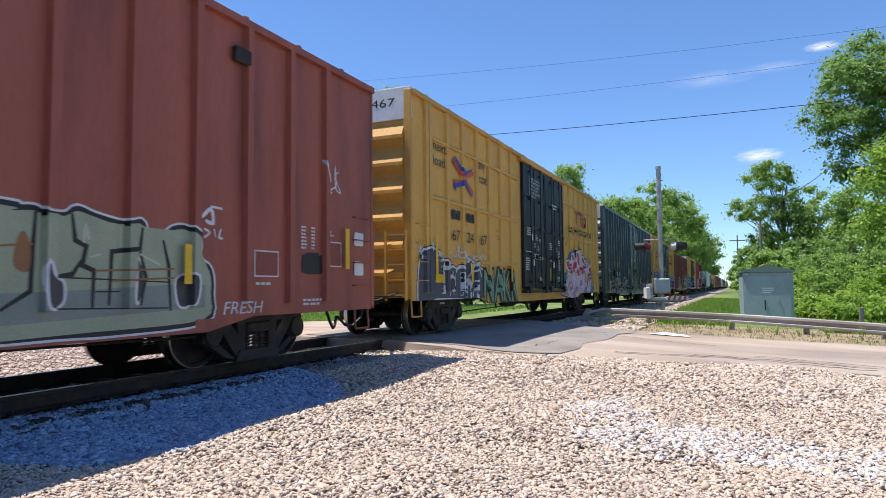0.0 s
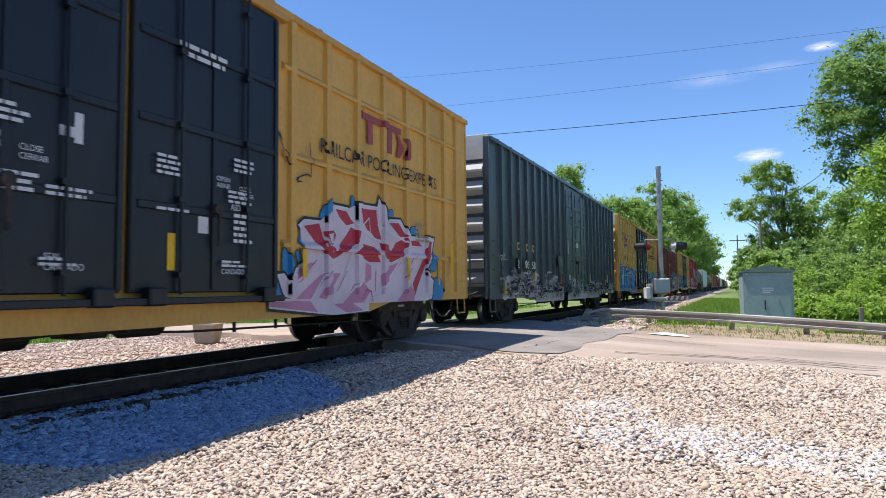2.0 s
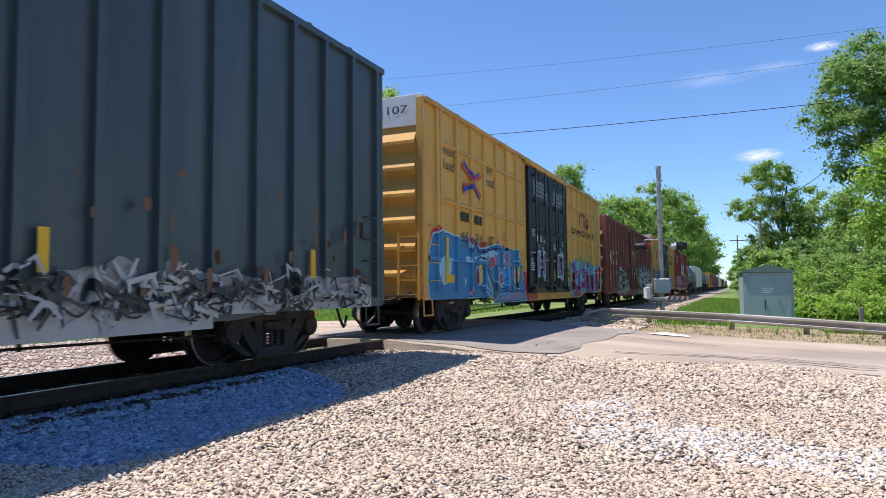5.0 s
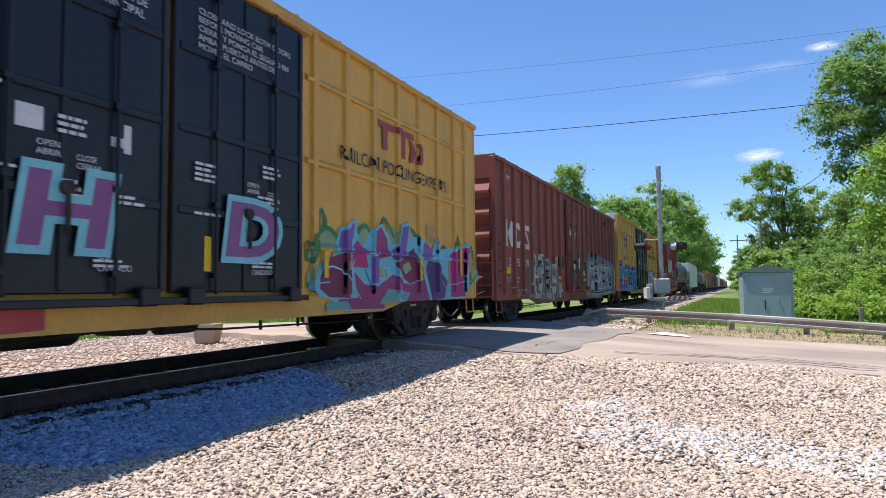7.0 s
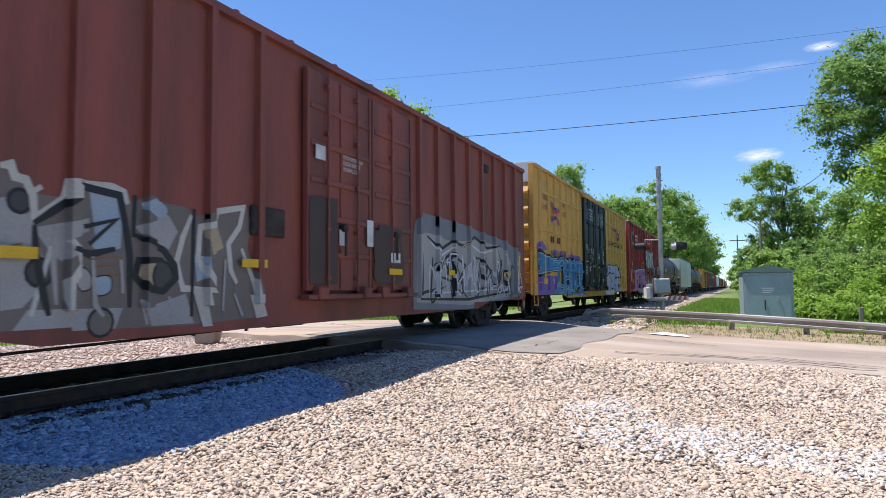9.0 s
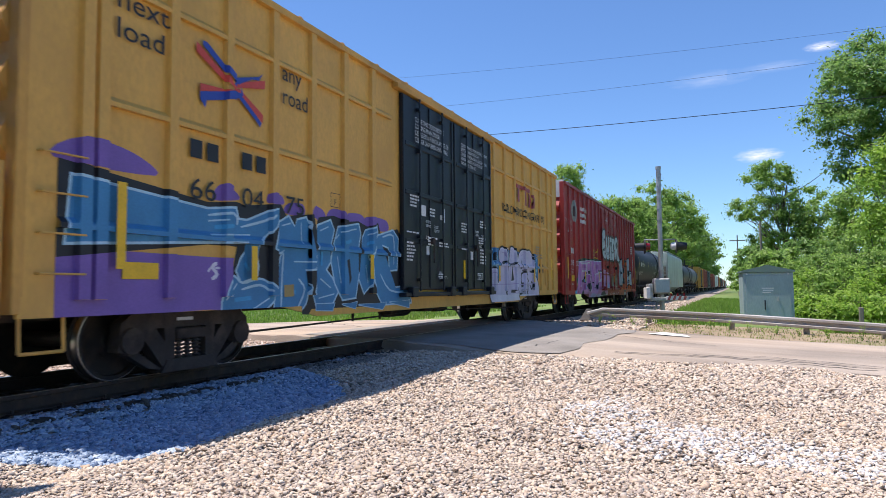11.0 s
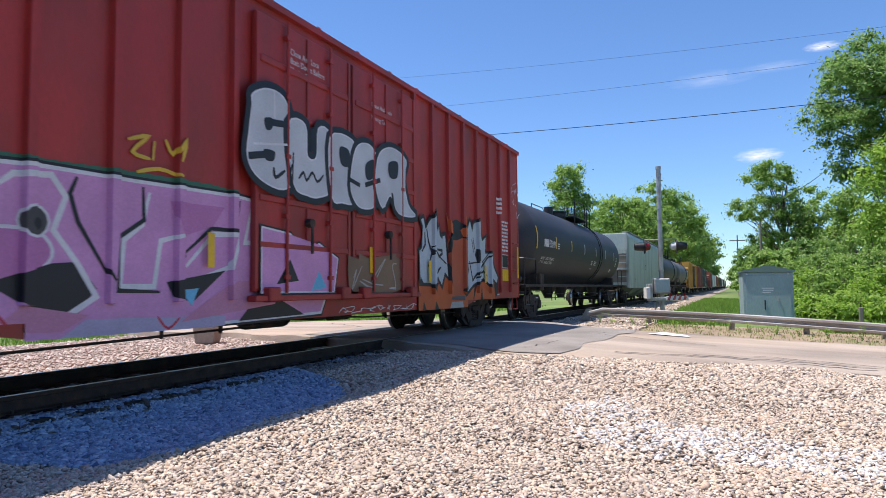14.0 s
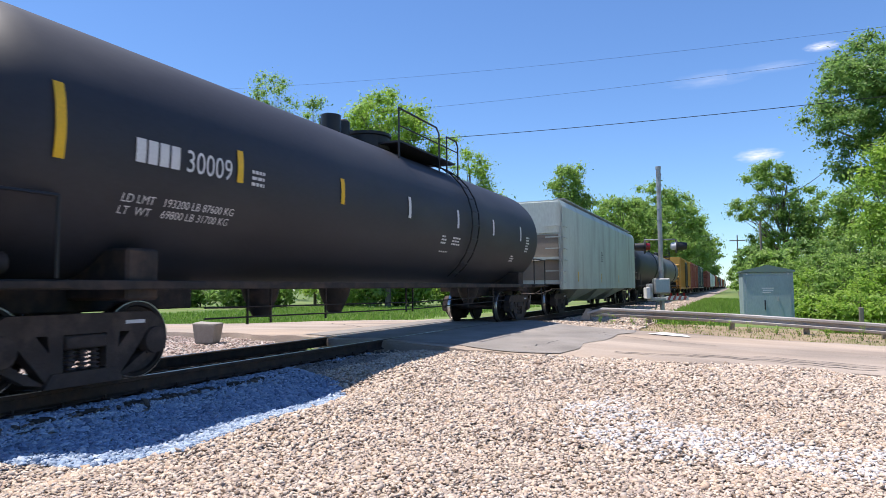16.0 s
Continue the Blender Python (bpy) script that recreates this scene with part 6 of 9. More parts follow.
    shape(lay, "rose", [(1.99, 0.79), (2.22, 1.06), (2.55, 1.02), (2.55, 0.75)])
    shape(lay, "rose", [(3.85, 0.67), (4.18, 0.9), (4.83, 0.79), (4.55, 0.64)])
    shape(lay, "hot_orchid", [(2.45, 1.12), (2.86, 1.25), (3.37, 1.12), (3.23, 0.91), (2.78, 0.96)])
    shape(lay, "rose", [(5.99, 0.66), (6.87, 1.14), (7.91, 1.15), (7.68, 0.83)])
    shape(lay, "hot_orchid", [(2.51, 1.94), (3.62, 1.96), (3.6, 1.85), (2.76, 1.81), (2.44, 1.62)])
    shape(lay, "hot_orchid", [(5.82, 2.04), (6.69, 2.06), (6.5, 1.81), (5.99, 1.64)])
    stroke(lay, "crimson", 0.03, [(1.97, 0.94), (2.11, 0.84), (2.02, 0.81)])
    stroke(lay, "crimson", 0.03, [(3.68, 0.83), (3.85, 0.68), (3.93, 0.83), (4.07, 0.67)])
    stroke(lay, "crimson", 0.03, [(5.67, 0.74), (5.82, 0.6), (5.99, 0.72)])
    stroke(lay, "gold", 0.045, [(5.24, 2.63), (5.51, 2.72), (5.3, 2.51), (5.54, 2.47)])
    stroke(lay, "gold", 0.045, [(5.59, 2.68), (5.57, 2.46)])
    stroke(lay, "gold", 0.045, [(5.74, 2.73), (5.85, 2.58), (5.99, 2.77), (5.92, 2.5)])
    stroke(lay, "gold", 0.045, [(5.36, 2.3), (5.66, 2.38), (5.95, 2.34)])


def ash_flame_piece(lay):
    """Ash-grey letter forms over orange flames, with plain dark and orange blots."""
    shape(lay, "flame", [(12.15, 0.55), (12.15, 1.2), (12.23, 1.13), (12.86, 1.15), (13.22, 1.31), (13.63, 1.25), (13.78, 1.01), (14.34, 0.94), (14.99, 1.14), (15.63, 1.29), (16.36, 1.41), (16.74, 1.23), (16.75, 0.69), (15.41, 0.67), (15.3, 0.49), (12.24, 0.57)])
    shape(lay, "ash", [(12.25, 1.15), (12.25, 1.75), (12.2, 1.79), (12.3, 1.83), (12.43, 2.03), (12.42, 2.23), (12.29, 2.43), (12.39, 2.47), (12.5, 2.24), (12.65, 2.4), (13, 2.64), (13.05, 2.4), (13.1, 2.23), (13.17, 2.36), (13.2, 2.17), (13.33, 2.09), (13.37, 2.16), (13.49, 2.19), (13.52, 1.95), (13.59, 1.54), (13.64, 1.28), (13.46, 1.38), (13.3, 1.1), (13.09, 1.28), (12.84, 1.1), (12.71, 1.14)], (('black', 0.15),))
    shape(lay, "black", [(12.23, 1.12), (12.27, 1.26), (12.38, 1.14)])
    shape(lay, "black", [(12.76, 1.07), (12.97, 1.19), (13.14, 1.13), (12.92, 0.91)])
    shape(lay, "black", [(12.34, 0.59), (12.39, 0.76), (12.52, 0.58)])
    shape(lay, "black", [(12.93, 0.56), (13, 0.76), (13.17, 0.56)])
    shape(lay, "black", [(15.24, 1.12), (15.51, 1.27), (15.15, 0.69)])
    shape(lay, "black", [(15.63, 0.67), (15.74, 1.13), (15.84, 0.68)])
    shape(lay, "black", [(16.64, 1.13), (17, 1.22), (16.93, 0.87), (16.75, 0.75)])
    shape(lay, "flame_brick", [(13.66, 1.71), (13.61, 2.02), (13.74, 2.16), (14.15, 2.27), (14.6, 2.25), (14.77, 2.09), (14.76, 1.61), (14.7, 1.26), (14.47, 0.92), (14.1, 0.85), (13.81, 0.95), (13.69, 1.3)], curve=True)
    shape(lay, "black", [(13.64, 1.77), (13.67, 2.15), (13.86, 2.35), (13.82, 2.52), (14.14, 2.6), (14.51, 2.54), (14.79, 2.31), (14.79, 2.01), (14.51, 2.21), (14.15, 2.12), (13.82, 2.11)])
    shape(lay, "flame", [(13.56, 2.73), (13.69, 2.52), (13.88, 2.36), (13.83, 2.22), (13.67, 2.27), (13.61, 2.51)])
    shape(lay, "flame", [(14.36, 2.37), (14.63, 2.48), (14.78, 2.79), (14.77, 2.36), (14.54, 2.22)])
    shape(lay, "grey_mist", [(13.68, 0.51), (13.83, 0.72), (14.48, 0.72), (14.57, 0.48)])
    shape(lay, "slate", [(13.82, 0.77), (13.85, 0.84), (14.61, 0.85), (14.63, 0.74)])
    shape(lay, "ash", [(14.84, 1.53), (14.74, 2.16), (14.83, 2.45), (14.97, 2.64), (15.13, 2.38), (15.22, 2.59), (15.53, 2.69), (15.6, 2.34), (15.79, 2.2), (16.05, 2.32), (15.99, 1.9), (16.46, 1.92), (16.65, 1.55), (16.95, 1.3), (16.85, 1.16), (16.5, 1.3), (16.35, 1.11), (15.86, 1.28), (15.4, 1.18), (15.14, 1.11), (14.7, 0.9), (14.61, 0.98), (14.99, 1.26)], (('black', 0.15),))
    shape(lay, "black", [(15.27, 1.84), (15.39, 1.99), (15.58, 1.92), (15.54, 1.71), (15.4, 1.67)])
    disc(lay, "black", 12.83, 1.86, 0.072, (('white', 0.03),))
    disc(lay, "ash", 12.84, 1.87, 0.05)
    stroke(lay, "black", 0.06, [(12.54, 2.26), (12.62, 2), (12.79, 1.77), (12.6, 1.47)], curve=False)
    stroke(lay, "black", 0.06, [(12.54, 2.33), (12.75, 2.51)], curve=False)
    stroke(lay, "black", 0.06, [(12.99, 1.86), (13.15, 1.71), (13.31, 1.78), (13.3, 1.85), (12.99, 1.86)], curve=False)
    stroke(lay, "black", 0.06, [(13.15, 1.71), (13.55, 1.56)], curve=False)
    stroke(lay, "black", 0.06, [(13.06, 1.34), (13.12, 1.42), (13.25, 1.49)], curve=False)
    stroke(lay, "black", 0.06, [(14.91, 1.67), (15.11, 1.21), (16.1, 1.77), (16.42, 1.89)], curve=False)
    stroke(lay, "black", 0.06, [(15.07, 2.2), (15.19, 1.89)], curve=False)
    stroke(lay, "black", 0.06, [(15.15, 2.25), (15.26, 1.97)], curve=False)
    stroke(lay, "black", 0.06, [(15.32, 1.26), (15.86, 1.45), (16.13, 1.33)], curve=False)
    stroke(lay, "black", 0.06, [(14.83, 1.61), (15.45, 1.66)], curve=False)
    stroke(lay, "black", 0.06, [(12.44, 2.19), (12.46, 1.93), (12.3, 1.78)], curve=False)
    stroke(lay, "black", 0.06, [(15.74, 1.66), (16.26, 1.92)], curve=False)
    stroke(lay, "white", 0.03, [(18.26, 3.93), (18.29, 3.64)], curve=False)
    stroke(lay, "white", 0.03, [(18.22, 3.77), (18.45, 3.84)], curve=False)
    stroke(lay, "white", 0.03, [(18.49, 3.88), (18.55, 3.74), (18.65, 3.92)], curve=False)
    stroke(lay, "white", 0.03, [(18.75, 3.97), (18.77, 3.74), (18.93, 3.91)], curve=False)
    stroke(lay, "white", 0.03, [(18.26, 3.53), (18.45, 3.42), (18.41, 3.61)], curve=False)
    stroke(lay, "white", 0.03, [(18.54, 3.46), (18.68, 3.36)], curve=False)
    stroke(lay, "white", 0.03, [(18.68, 3.26), (18.72, 3.06), (18.93, 3.2)], curve=False)
    stroke(lay, "white", 0.03, [(18.35, 3.98), (18.65, 4.1)], curve=False)


def chrome_piece(lay):
    """Fat silver letters with a black shadow, high across both doors."""
    shape(lay, "silver", [(7.05, 3.44), (7.06, 3.59), (7.34, 3.73), (7.67, 3.71), (7.82, 3.47), (7.79, 3.09), (7.97, 3.03), (8.02, 2.69), (7.7, 2.43), (7.2, 2.51), (6.97, 2.74), (7, 3.11)], (("black", 0.24), ("white", 0.05)), curve=True, depth=.12)
    shape(lay, "silver", [(7.81, 3.36), (8.19, 3.43), (8.24, 2.98), (8.49, 3), (8.54, 3.45), (8.83, 3.41), (8.88, 2.63), (8.56, 2.43), (8.25, 2.42), (7.94, 2.54)], (("black", 0.24), ("white", 0.05)), curve=True, depth=.12)
    shape(lay, "silver", [(8.85, 3.38), (9.48, 3.47), (9.64, 3.16), (9.38, 2.91), (9.54, 2.47), (9.18, 2.42), (8.91, 2.48)], (("black", 0.24), ("white", 0.05)), curve=True, depth=.12)
    shape(lay, "silver", [(9.61, 3.35), (10.02, 3.5), (10.33, 3.3), (10.26, 2.98), (9.97, 2.8), (10.2, 2.58), (10.11, 2.43), (9.68, 2.42), (9.45, 2.72)], (("black", 0.24), ("white", 0.05)), curve=True, depth=.12)
    shape(lay, "silver", [(10.39, 3.4), (10.87, 3.6), (11.41, 3.47), (11.3, 3.12), (11.5, 2.62), (11.78, 2.45), (11.12, 2.44), (10.79, 2.74), (10.5, 2.48), (10.27, 2.85)], (("black", 0.24), ("white", 0.05)), curve=True, depth=.12)
    shape(lay, "black", [(7.28, 3.32), (7.44, 3.36), (7.44, 3.22), (7.32, 3.18)], curve=True, depth=.12)
    shape(lay, "black", [(7.27, 2.9), (7.5, 2.91), (7.47, 2.78), (7.31, 2.77)], curve=True, depth=.12)
    shape(lay, "crimson", [(9.13, 3.25), (9.34, 3.24), (9.31, 3.04), (9.16, 3.06)], curve=True, depth=.12)
    shape(lay, "umber", [(9.93, 3.12), (10.17, 3.25), (10.11, 3), (9.95, 2.93)], curve=True, depth=.12)
    shape(lay, "umber", [(10.76, 3.28), (11.02, 3.33), (10.99, 3.12), (10.79, 3.1)], curve=True, depth=.12)
    stroke(lay, "black", 0.05, [(7.48, 2.69), (7.52, 2.56), (7.73, 2.69)], depth=.12)
    stroke(lay, "black", 0.04, [(7.78, 2.68), (7.8, 2.55), (7.88, 2.8)], depth=.12)
    stroke(lay, "black", 0.04, [(8.04, 2.62), (8.15, 2.73), (8.23, 2.62), (8.37, 2.76), (8.5, 2.64), (8.66, 2.77)], depth=.12)
    stroke(lay, "white", 0.05, [(7.06, 2.94), (7.77, 3.06)], depth=.12)
    stroke(lay, "white", 0.05, [(7.48, 3.77), (7.49, 3.38)], depth=.12)
    stroke(lay, "black", 0.05, [(7.91, 2.98), (7.89, 2.53)], depth=.12)
    stroke(lay, "black", 0.16, [(7.41, 3.3), (7.82, 3.35)], depth=.12)
    stroke(lay, "black", 0.16, [(6.97, 2.76), (7.35, 2.85)], depth=.12)
    stroke(lay, "black", 0.14, [(9.89, 2.79), (10.41, 2.95)], depth=.12)
    stroke(lay, "black", 0.1, [(10.85, 2.78), (10.92, 2.48)], depth=.12)
    stroke(lay, "black", 0.12, [(9.36, 2.82), (9.72, 2.76)], depth=.12)
    stroke(lay, "black", 0.1, [(8.36, 3.44), (8.36, 3.08)], depth=.12)
    shape(lay, "black", [(9.11, 3.29), (9.38, 3.28), (9.36, 3.02), (9.14, 3.03)], curve=True, depth=.12)
    shape(lay, "black", [(9.91, 3.15), (10.2, 3.27), (10.17, 2.97), (9.94, 2.9)], curve=True, depth=.12)
    shape(lay, "black", [(10.72, 3.31), (11.07, 3.38), (11.04, 3.09), (10.76, 3.06)], curve=True, depth=.12)


def written(lay, body, y0, y1, z0, z1, fill, edge, glow=None, swell=.03, seed=1, shine=None, shear=0.0, wob=.04, label="spray-painted graffiti letters", fat=.05):
    w, h = y1 - y0, z1 - z0
    if glow: lay("graffiti", text_bm(body, w + .16, h + .16, fat + .07, shear, y0 - .08, z0 - .08, .95, "LEFT", wob, seed), ink(*glow), label)
    lay("graffiti", text_bm(body, w + .08, h + .08, fat + .03, shear, y0 - .04, z0 - .04, .95, "LEFT", wob, seed), ink(*edge), label)
    lay("graffiti", text_bm(body, w, h, fat - .02, shear, y0, z0, .95, "LEFT", wob, seed), ink(*fill), label)


WHITE_INK, BLACK_INK = ("white_spray", (.70, .70, .72)), ("black_spray", (.012, .012, .016))


def text(lay, body, y, z, w, h, material, name="lettering", label="", depth=0.0, swell=0.0):
    return lay(name, text_bm(body, w, h, swell, 0, y, z, 1.0, "LEFT"), material, label, depth)


def arrow_cross(lay, y0, y1, z0, z1):
    """The crossed-arrow emblem as plain ribbons."""
    def X(a, b): return (y0 + (y1 - y0) * a, z0 + (z1 - z0) * b)
    red, blue = ink("emblem_red", (.62, .07, .045)), ink("emblem_blue", (.03, .07, .36))
    lay("emblem", poly_bm([[X(.0, .80), X(.0, .95), X(.42, .60), X(.52, .40), X(.45, .47)], [X(.05, .22), X(.05, .36), X(.5, .42), X(.55, .34)],
                           [X(.5, .56), X(.55, .5), X(1, .66), X(1, .80)], [X(.52, .47), X(.6, .5), X(.97, .22), X(.97, .08)]]), red, "plain crossed-ribbon emblem")
    lay("emblem", poly_bm([[X(.08, .93), X(.08, 1), X(.14, 1), X(.56, .62), X(.56, .52), X(.48, .58)], [X(.05, .14), X(.05, .24), X(.55, .44), X(.62, .44), X(.62, .56), X(.66, .42), X(.56, .32), X(.14, .14), X(.12, .02)],
                           [X(.5, .62), X(.58, .56), X(.9, .82), X(.97, .9), X(.9, .76), X(.6, .68)], [X(.58, .36), X(.64, .40), X(.95, .08), X(.92, 0), X(.88, .06)]]), blue, "plain crossed-ribbon emblem")


YPOSTS = [.62] + [.8 + .905 * k for k in range(7)] + [12.62 + .905 * k for k in range(7)] + [18.72]
YL = 19.38


def yellow_boxcar(lead, label, keyed, number, graffiti):
    car = new_car("yellow_boxcar", label, lead)
    sill, eaves, pw, pd = .84, 5.05, .16, .065
    posts = [p for p in YPOSTS if p < 7.15 or p > 12.3]
    boxcar_shell(car, YL, sill, eaves, HALF, M_YELLOW, M_YELLOW_DULL, posts, pw, pd, belly=(4.6, YL - 4.6, .62))
    for a, b in ((.8, 6.9), (12.4, 18.6)):
        for z in (1.68, 2.98, 4.25):
            part("side_rail", MB().prism([(HALF, z - .05), (HALF + .06, z - .05), (HALF + .06, z), (HALF, z + .06)], a, b, "y"), M_YELLOW, car, "horizontal side stiffener")
    plug_door(car, 7.25, 9.72, 1.0, 4.82, M_DOOR_BLACK, HALF + .03, 0, 2)
    plug_door(car, 9.78, 12.22, 1.0, 4.82, M_DOOR_BLACK, HALF + .03, 0, 2)
    part("door_header", MB().box(HALF, HALF + .14, 7.0, 12.4, 4.84, 4.95, .01), M_YELLOW_DULL, car)
    end_wall(car, 0, -1, HALF, sill, eaves, 6, M_YELLOW_DULL, M_WHITE)
    end_wall(car, YL, 1, HALF, sill, eaves, 6, M_YELLOW_DULL)
    side_grabs(car, HALF, YL, sill, M_YELLOW)
    underframe(car, YL)
    couplers(car, YL)
    trucks(car, YL, 2.46, keyed)
    lay = flat_paint(car, posts, pw, pd, HALF, sill + .10, (1.68, 2.98, 4.25))
    reflectors(car, HALF + .09, [(1.0, 1.25, .9), (3.05, 1.15, .45), (6.1, 1.2, .42), (12.85, 1.2, .42), (16.2, 1.2, .42), (18.3, 1.3, .7)])
    reflectors(car, HALF + .09, [(10.35, 1.25, .42)])
    part("notice_plate", MB().box(HALF + .01, HALF + .02, 1.08, 1.55, 1.15, 1.33), M_REFLECT, car, "small yellow notice plate")
    graffiti(car, lay)
    black = M_BLACK
    text(lay, "next\nload", .95, 3.68, .68, .5, black)
    text(lay, "any\nroad", 3.68, 3.68, .60, .5, black)
    arrow_cross(lay, 2.05, 3.30, 3.22, 4.06)
    for y, s in ((1.98, number[:2]), (2.87, number[2:4]), (3.78, number[4:])): text(lay, s, y, 2.11, .42, .25, black)
    # reporting mark and maker's mark stay plain blocks
    lay("lettering", poly_bm([[(a, 2.6), (a + .19, 2.6), (a + .19, 2.82), (a, 2.82)] for a in (1.97, 2.24, 2.86, 3.14)]), black)
    text(lay, "RAILCAR POOLING EXPERTS", 13.32, 3.14, 4.3, .24, black)
    faded = ink("faded_crimson", (.36, .06, .06))
    lay("emblem", poly_bm([[(14.5, 3.98), (14.5, 4.10), (16.0, 4.10), (16.0, 3.98)], [(14.74, 3.58), (14.74, 3.97), (14.92, 3.97), (14.92, 3.58)], [(15.46, 3.54), (15.46, 3.97), (15.64, 3.97), (15.64, 3.54)],
                           [(15.8, 3.95), (15.95, 3.95), (16.12, 3.74), (15.95, 3.52), (15.8, 3.52), (15.97, 3.74)], [(16.1, 3.95), (16.25, 3.95), (16.42, 3.74), (16.25, 3.52), (16.1, 3.52), (16.27, 3.74)]]), faded, "faded crimson emblem of plain bars")
    lay("stencil", poly_bm([[(4.9, 2.33), (5.17, 2.33), (5.17, 2.34), (4.9, 2.34)], [(4.9, 2.55), (5.17, 2.55), (5.17, 2.56), (4.9, 2.56)], [(4.9, 2.33), (4.91, 2.33), (4.91, 2.56), (4.9, 2.56)], [(5.16, 2.33), (5.17, 2.33), (5.17, 2.56), (5.16, 2.56)]]), black)
    text(lay, "F", 5.0, 2.37, .06, .09, black)
    lay("stencil", bars_bm(16.6, 1.95, .5, .42, 5, 5), ink("pale_grey_ink", (.42, .34, .22)))
    part("tread_plate", MB().box(HALF + .01, HALF + .03, 17.7, 17.78, 1.1, 1.6), M_YELLOW, car)
    # door lettering
    w, dz = M_STENCIL, .088
    if number == "672467":
        text(lay, "CERRAR Y BLOQUEAR\nAMBAS PUERTAS ANTES\nDE MOVER EL CARRO\nCLOSE AND LOCK\nBOTH DOORS BEFORE\nMOVING CAR", 7.8, 3.84, 1.25, .62, w, "lettering", "", dz)
        lay("stencil", bars_bm(10.4, 3.72, .8, .2, 2, 4, .1), w, "", dz)
    else:
        text(lay, "CLOSE THIS DOOR BEFORE\nCLOSING MAIN DOOR\nCIERRE ESTA PUERTA ANTES DE\nCERRAR LA PUERTA PRINCIPAL", 7.74, 3.95, 1.65, .5, w, "lettering", "", dz)
        text(lay, "CLOSE AND LOCK BOTH DOORS\nBEFORE MOVING CAR\nCIERRE Y PONGA EL SEGURO EN\nAMBAS PUERTAS ANTES DE\nMOVER EL CARRO", 10.13, 3.9, 1.75, .5, w, "lettering", "", dz)
    for y in (7.85, 10.9): text(lay, "ASD", y + .35, 2.02, .17, .08, w, "lettering", "", dz)
    for y in (8.85, 11.1): text(lay, "SEAL\nCANDADO", y, 1.22, .4, .16, w, "lettering", "", dz)
    for y in (8.2, 11.0): text(lay, "OPEN\nABRIR", y, 2.28, .24, .14, w, "lettering", "", dz)
    for y in (8.5, 11.3): text(lay, "CLOSE\nCERRAR", y + .1, 2.2, .27, .14, w, "lettering", "", dz)
    end_text(car, number, .05, eaves - .32, 1.1, .17, black)
    for k, (y, z, a, b, r) in enumerate(((7.5, 2.62, .5, .26, 4), (7.35, 1.55, .42, .4, 6), (7.35, 2.1, .7, .05, 1), (8.3, 1.9, .5, .2, 3), (8.4, 2.5, .3, .2, 3), (8.85, 1.9, .55, .12, 2), (10.1, 2.3, .4, .25, 4),
                                       (10.1, 1.9, .5, .06, 1), (11.2, 2.1, .5, .18, 3), (11.3, 1.6, .42, .4, 5), (11.3, 2.5, .4, .2, 3), (8.8, 1.25, .4, .1, 2), (11.1, 1.3, .5, .1, 2))):
        lay("stencil", bars_bm(y, z, a, b, r, k + int(lead)), w, "", dz)
    for y, z, a, b in ((8.02, 2.50, .26, .22), (9.15, 2.45, .09, .3), (8.3, 1.72, .14, .18), (10.75, 1.7, .16, .2), (9.0, 2.5, .15, .1)):
        part("placard", MB().box(HALF + .085, HALF + .095, y, y + a, z, z + b, .002), M_WHITE, car, "small white placard")
    return car


def car_one_paint(car, lay):
    pale = ("white_spray", (.70, .70, .72))
    slate_piece(lay)
    written(lay, "NAKR", 4.05, 6.85, .66, 1.50, ("mint_spray", (.25, .38, .26)), ("dark_green_spray", (.015, .05, .03)), ("black_spray", (.012, .012, .016)), seed=5, wob=.02, fat=.02)
    for k in range(13, 24):
        y, z = .75 + .26 * k, .82 + .62 * ((k * 7) % 5) / 5
        lay("graffiti", poly_bm([[(y + .022 * math.cos(a), z + .022 * math.sin(a)) for a in (0, 1, 2, 3, 4, 5)]]), ink(*pale) if y < 4 else ink("dark_green_spray", (.015, .05, .03)), "sprayed dots")
    for k in range(7): lay("graffiti", text_bm("*", .2, .2, .01, 0, .25 + .5 * k, 1.72 + .1 * math.sin(k * 2)), ink(*pale), "white sprayed stars")
    for k, y in enumerate((2.0, 3.5)): scrawl(lay, "white", y, 1.72, .6, .18, 3, 200 + k)
    crimson_piece(lay)
    scrawl(lay, "black", 12.3, 2.6, .7, .7, 2, 61)


def car_three_paint(car, lay):
    deep_blue_piece(lay)
    for y, s, w in ((7.95, "H", 1.15), (10.52, "D", 1.2)):
        lay("graffiti", text_bm(s, w, .86, .10, .1, y, 1.36), ink("cyan_spray", (.22, .56, .62)), "cyan and plum sprayed letter", .118)
        lay("graffiti", text_bm(s, w - .16, .70, .03, .1, y + .08, 1.44), ink("plum_spray", (.26, .09, .24)), "cyan and plum sprayed letter", .118)
    magenta_piece(lay)


def car_five_paint(car, lay):
    azure_piece(lay)
    lilac_piece(lay)
    text(lay, "XGH61B", 14.95, .84, .42, .14, M_BLACK)
    part("small_placard", MB().box(HALF + .01, HALF + .03, 17.0, 17.45, 1.5, 1.78), M_BLACK, car, "black stencil panel")


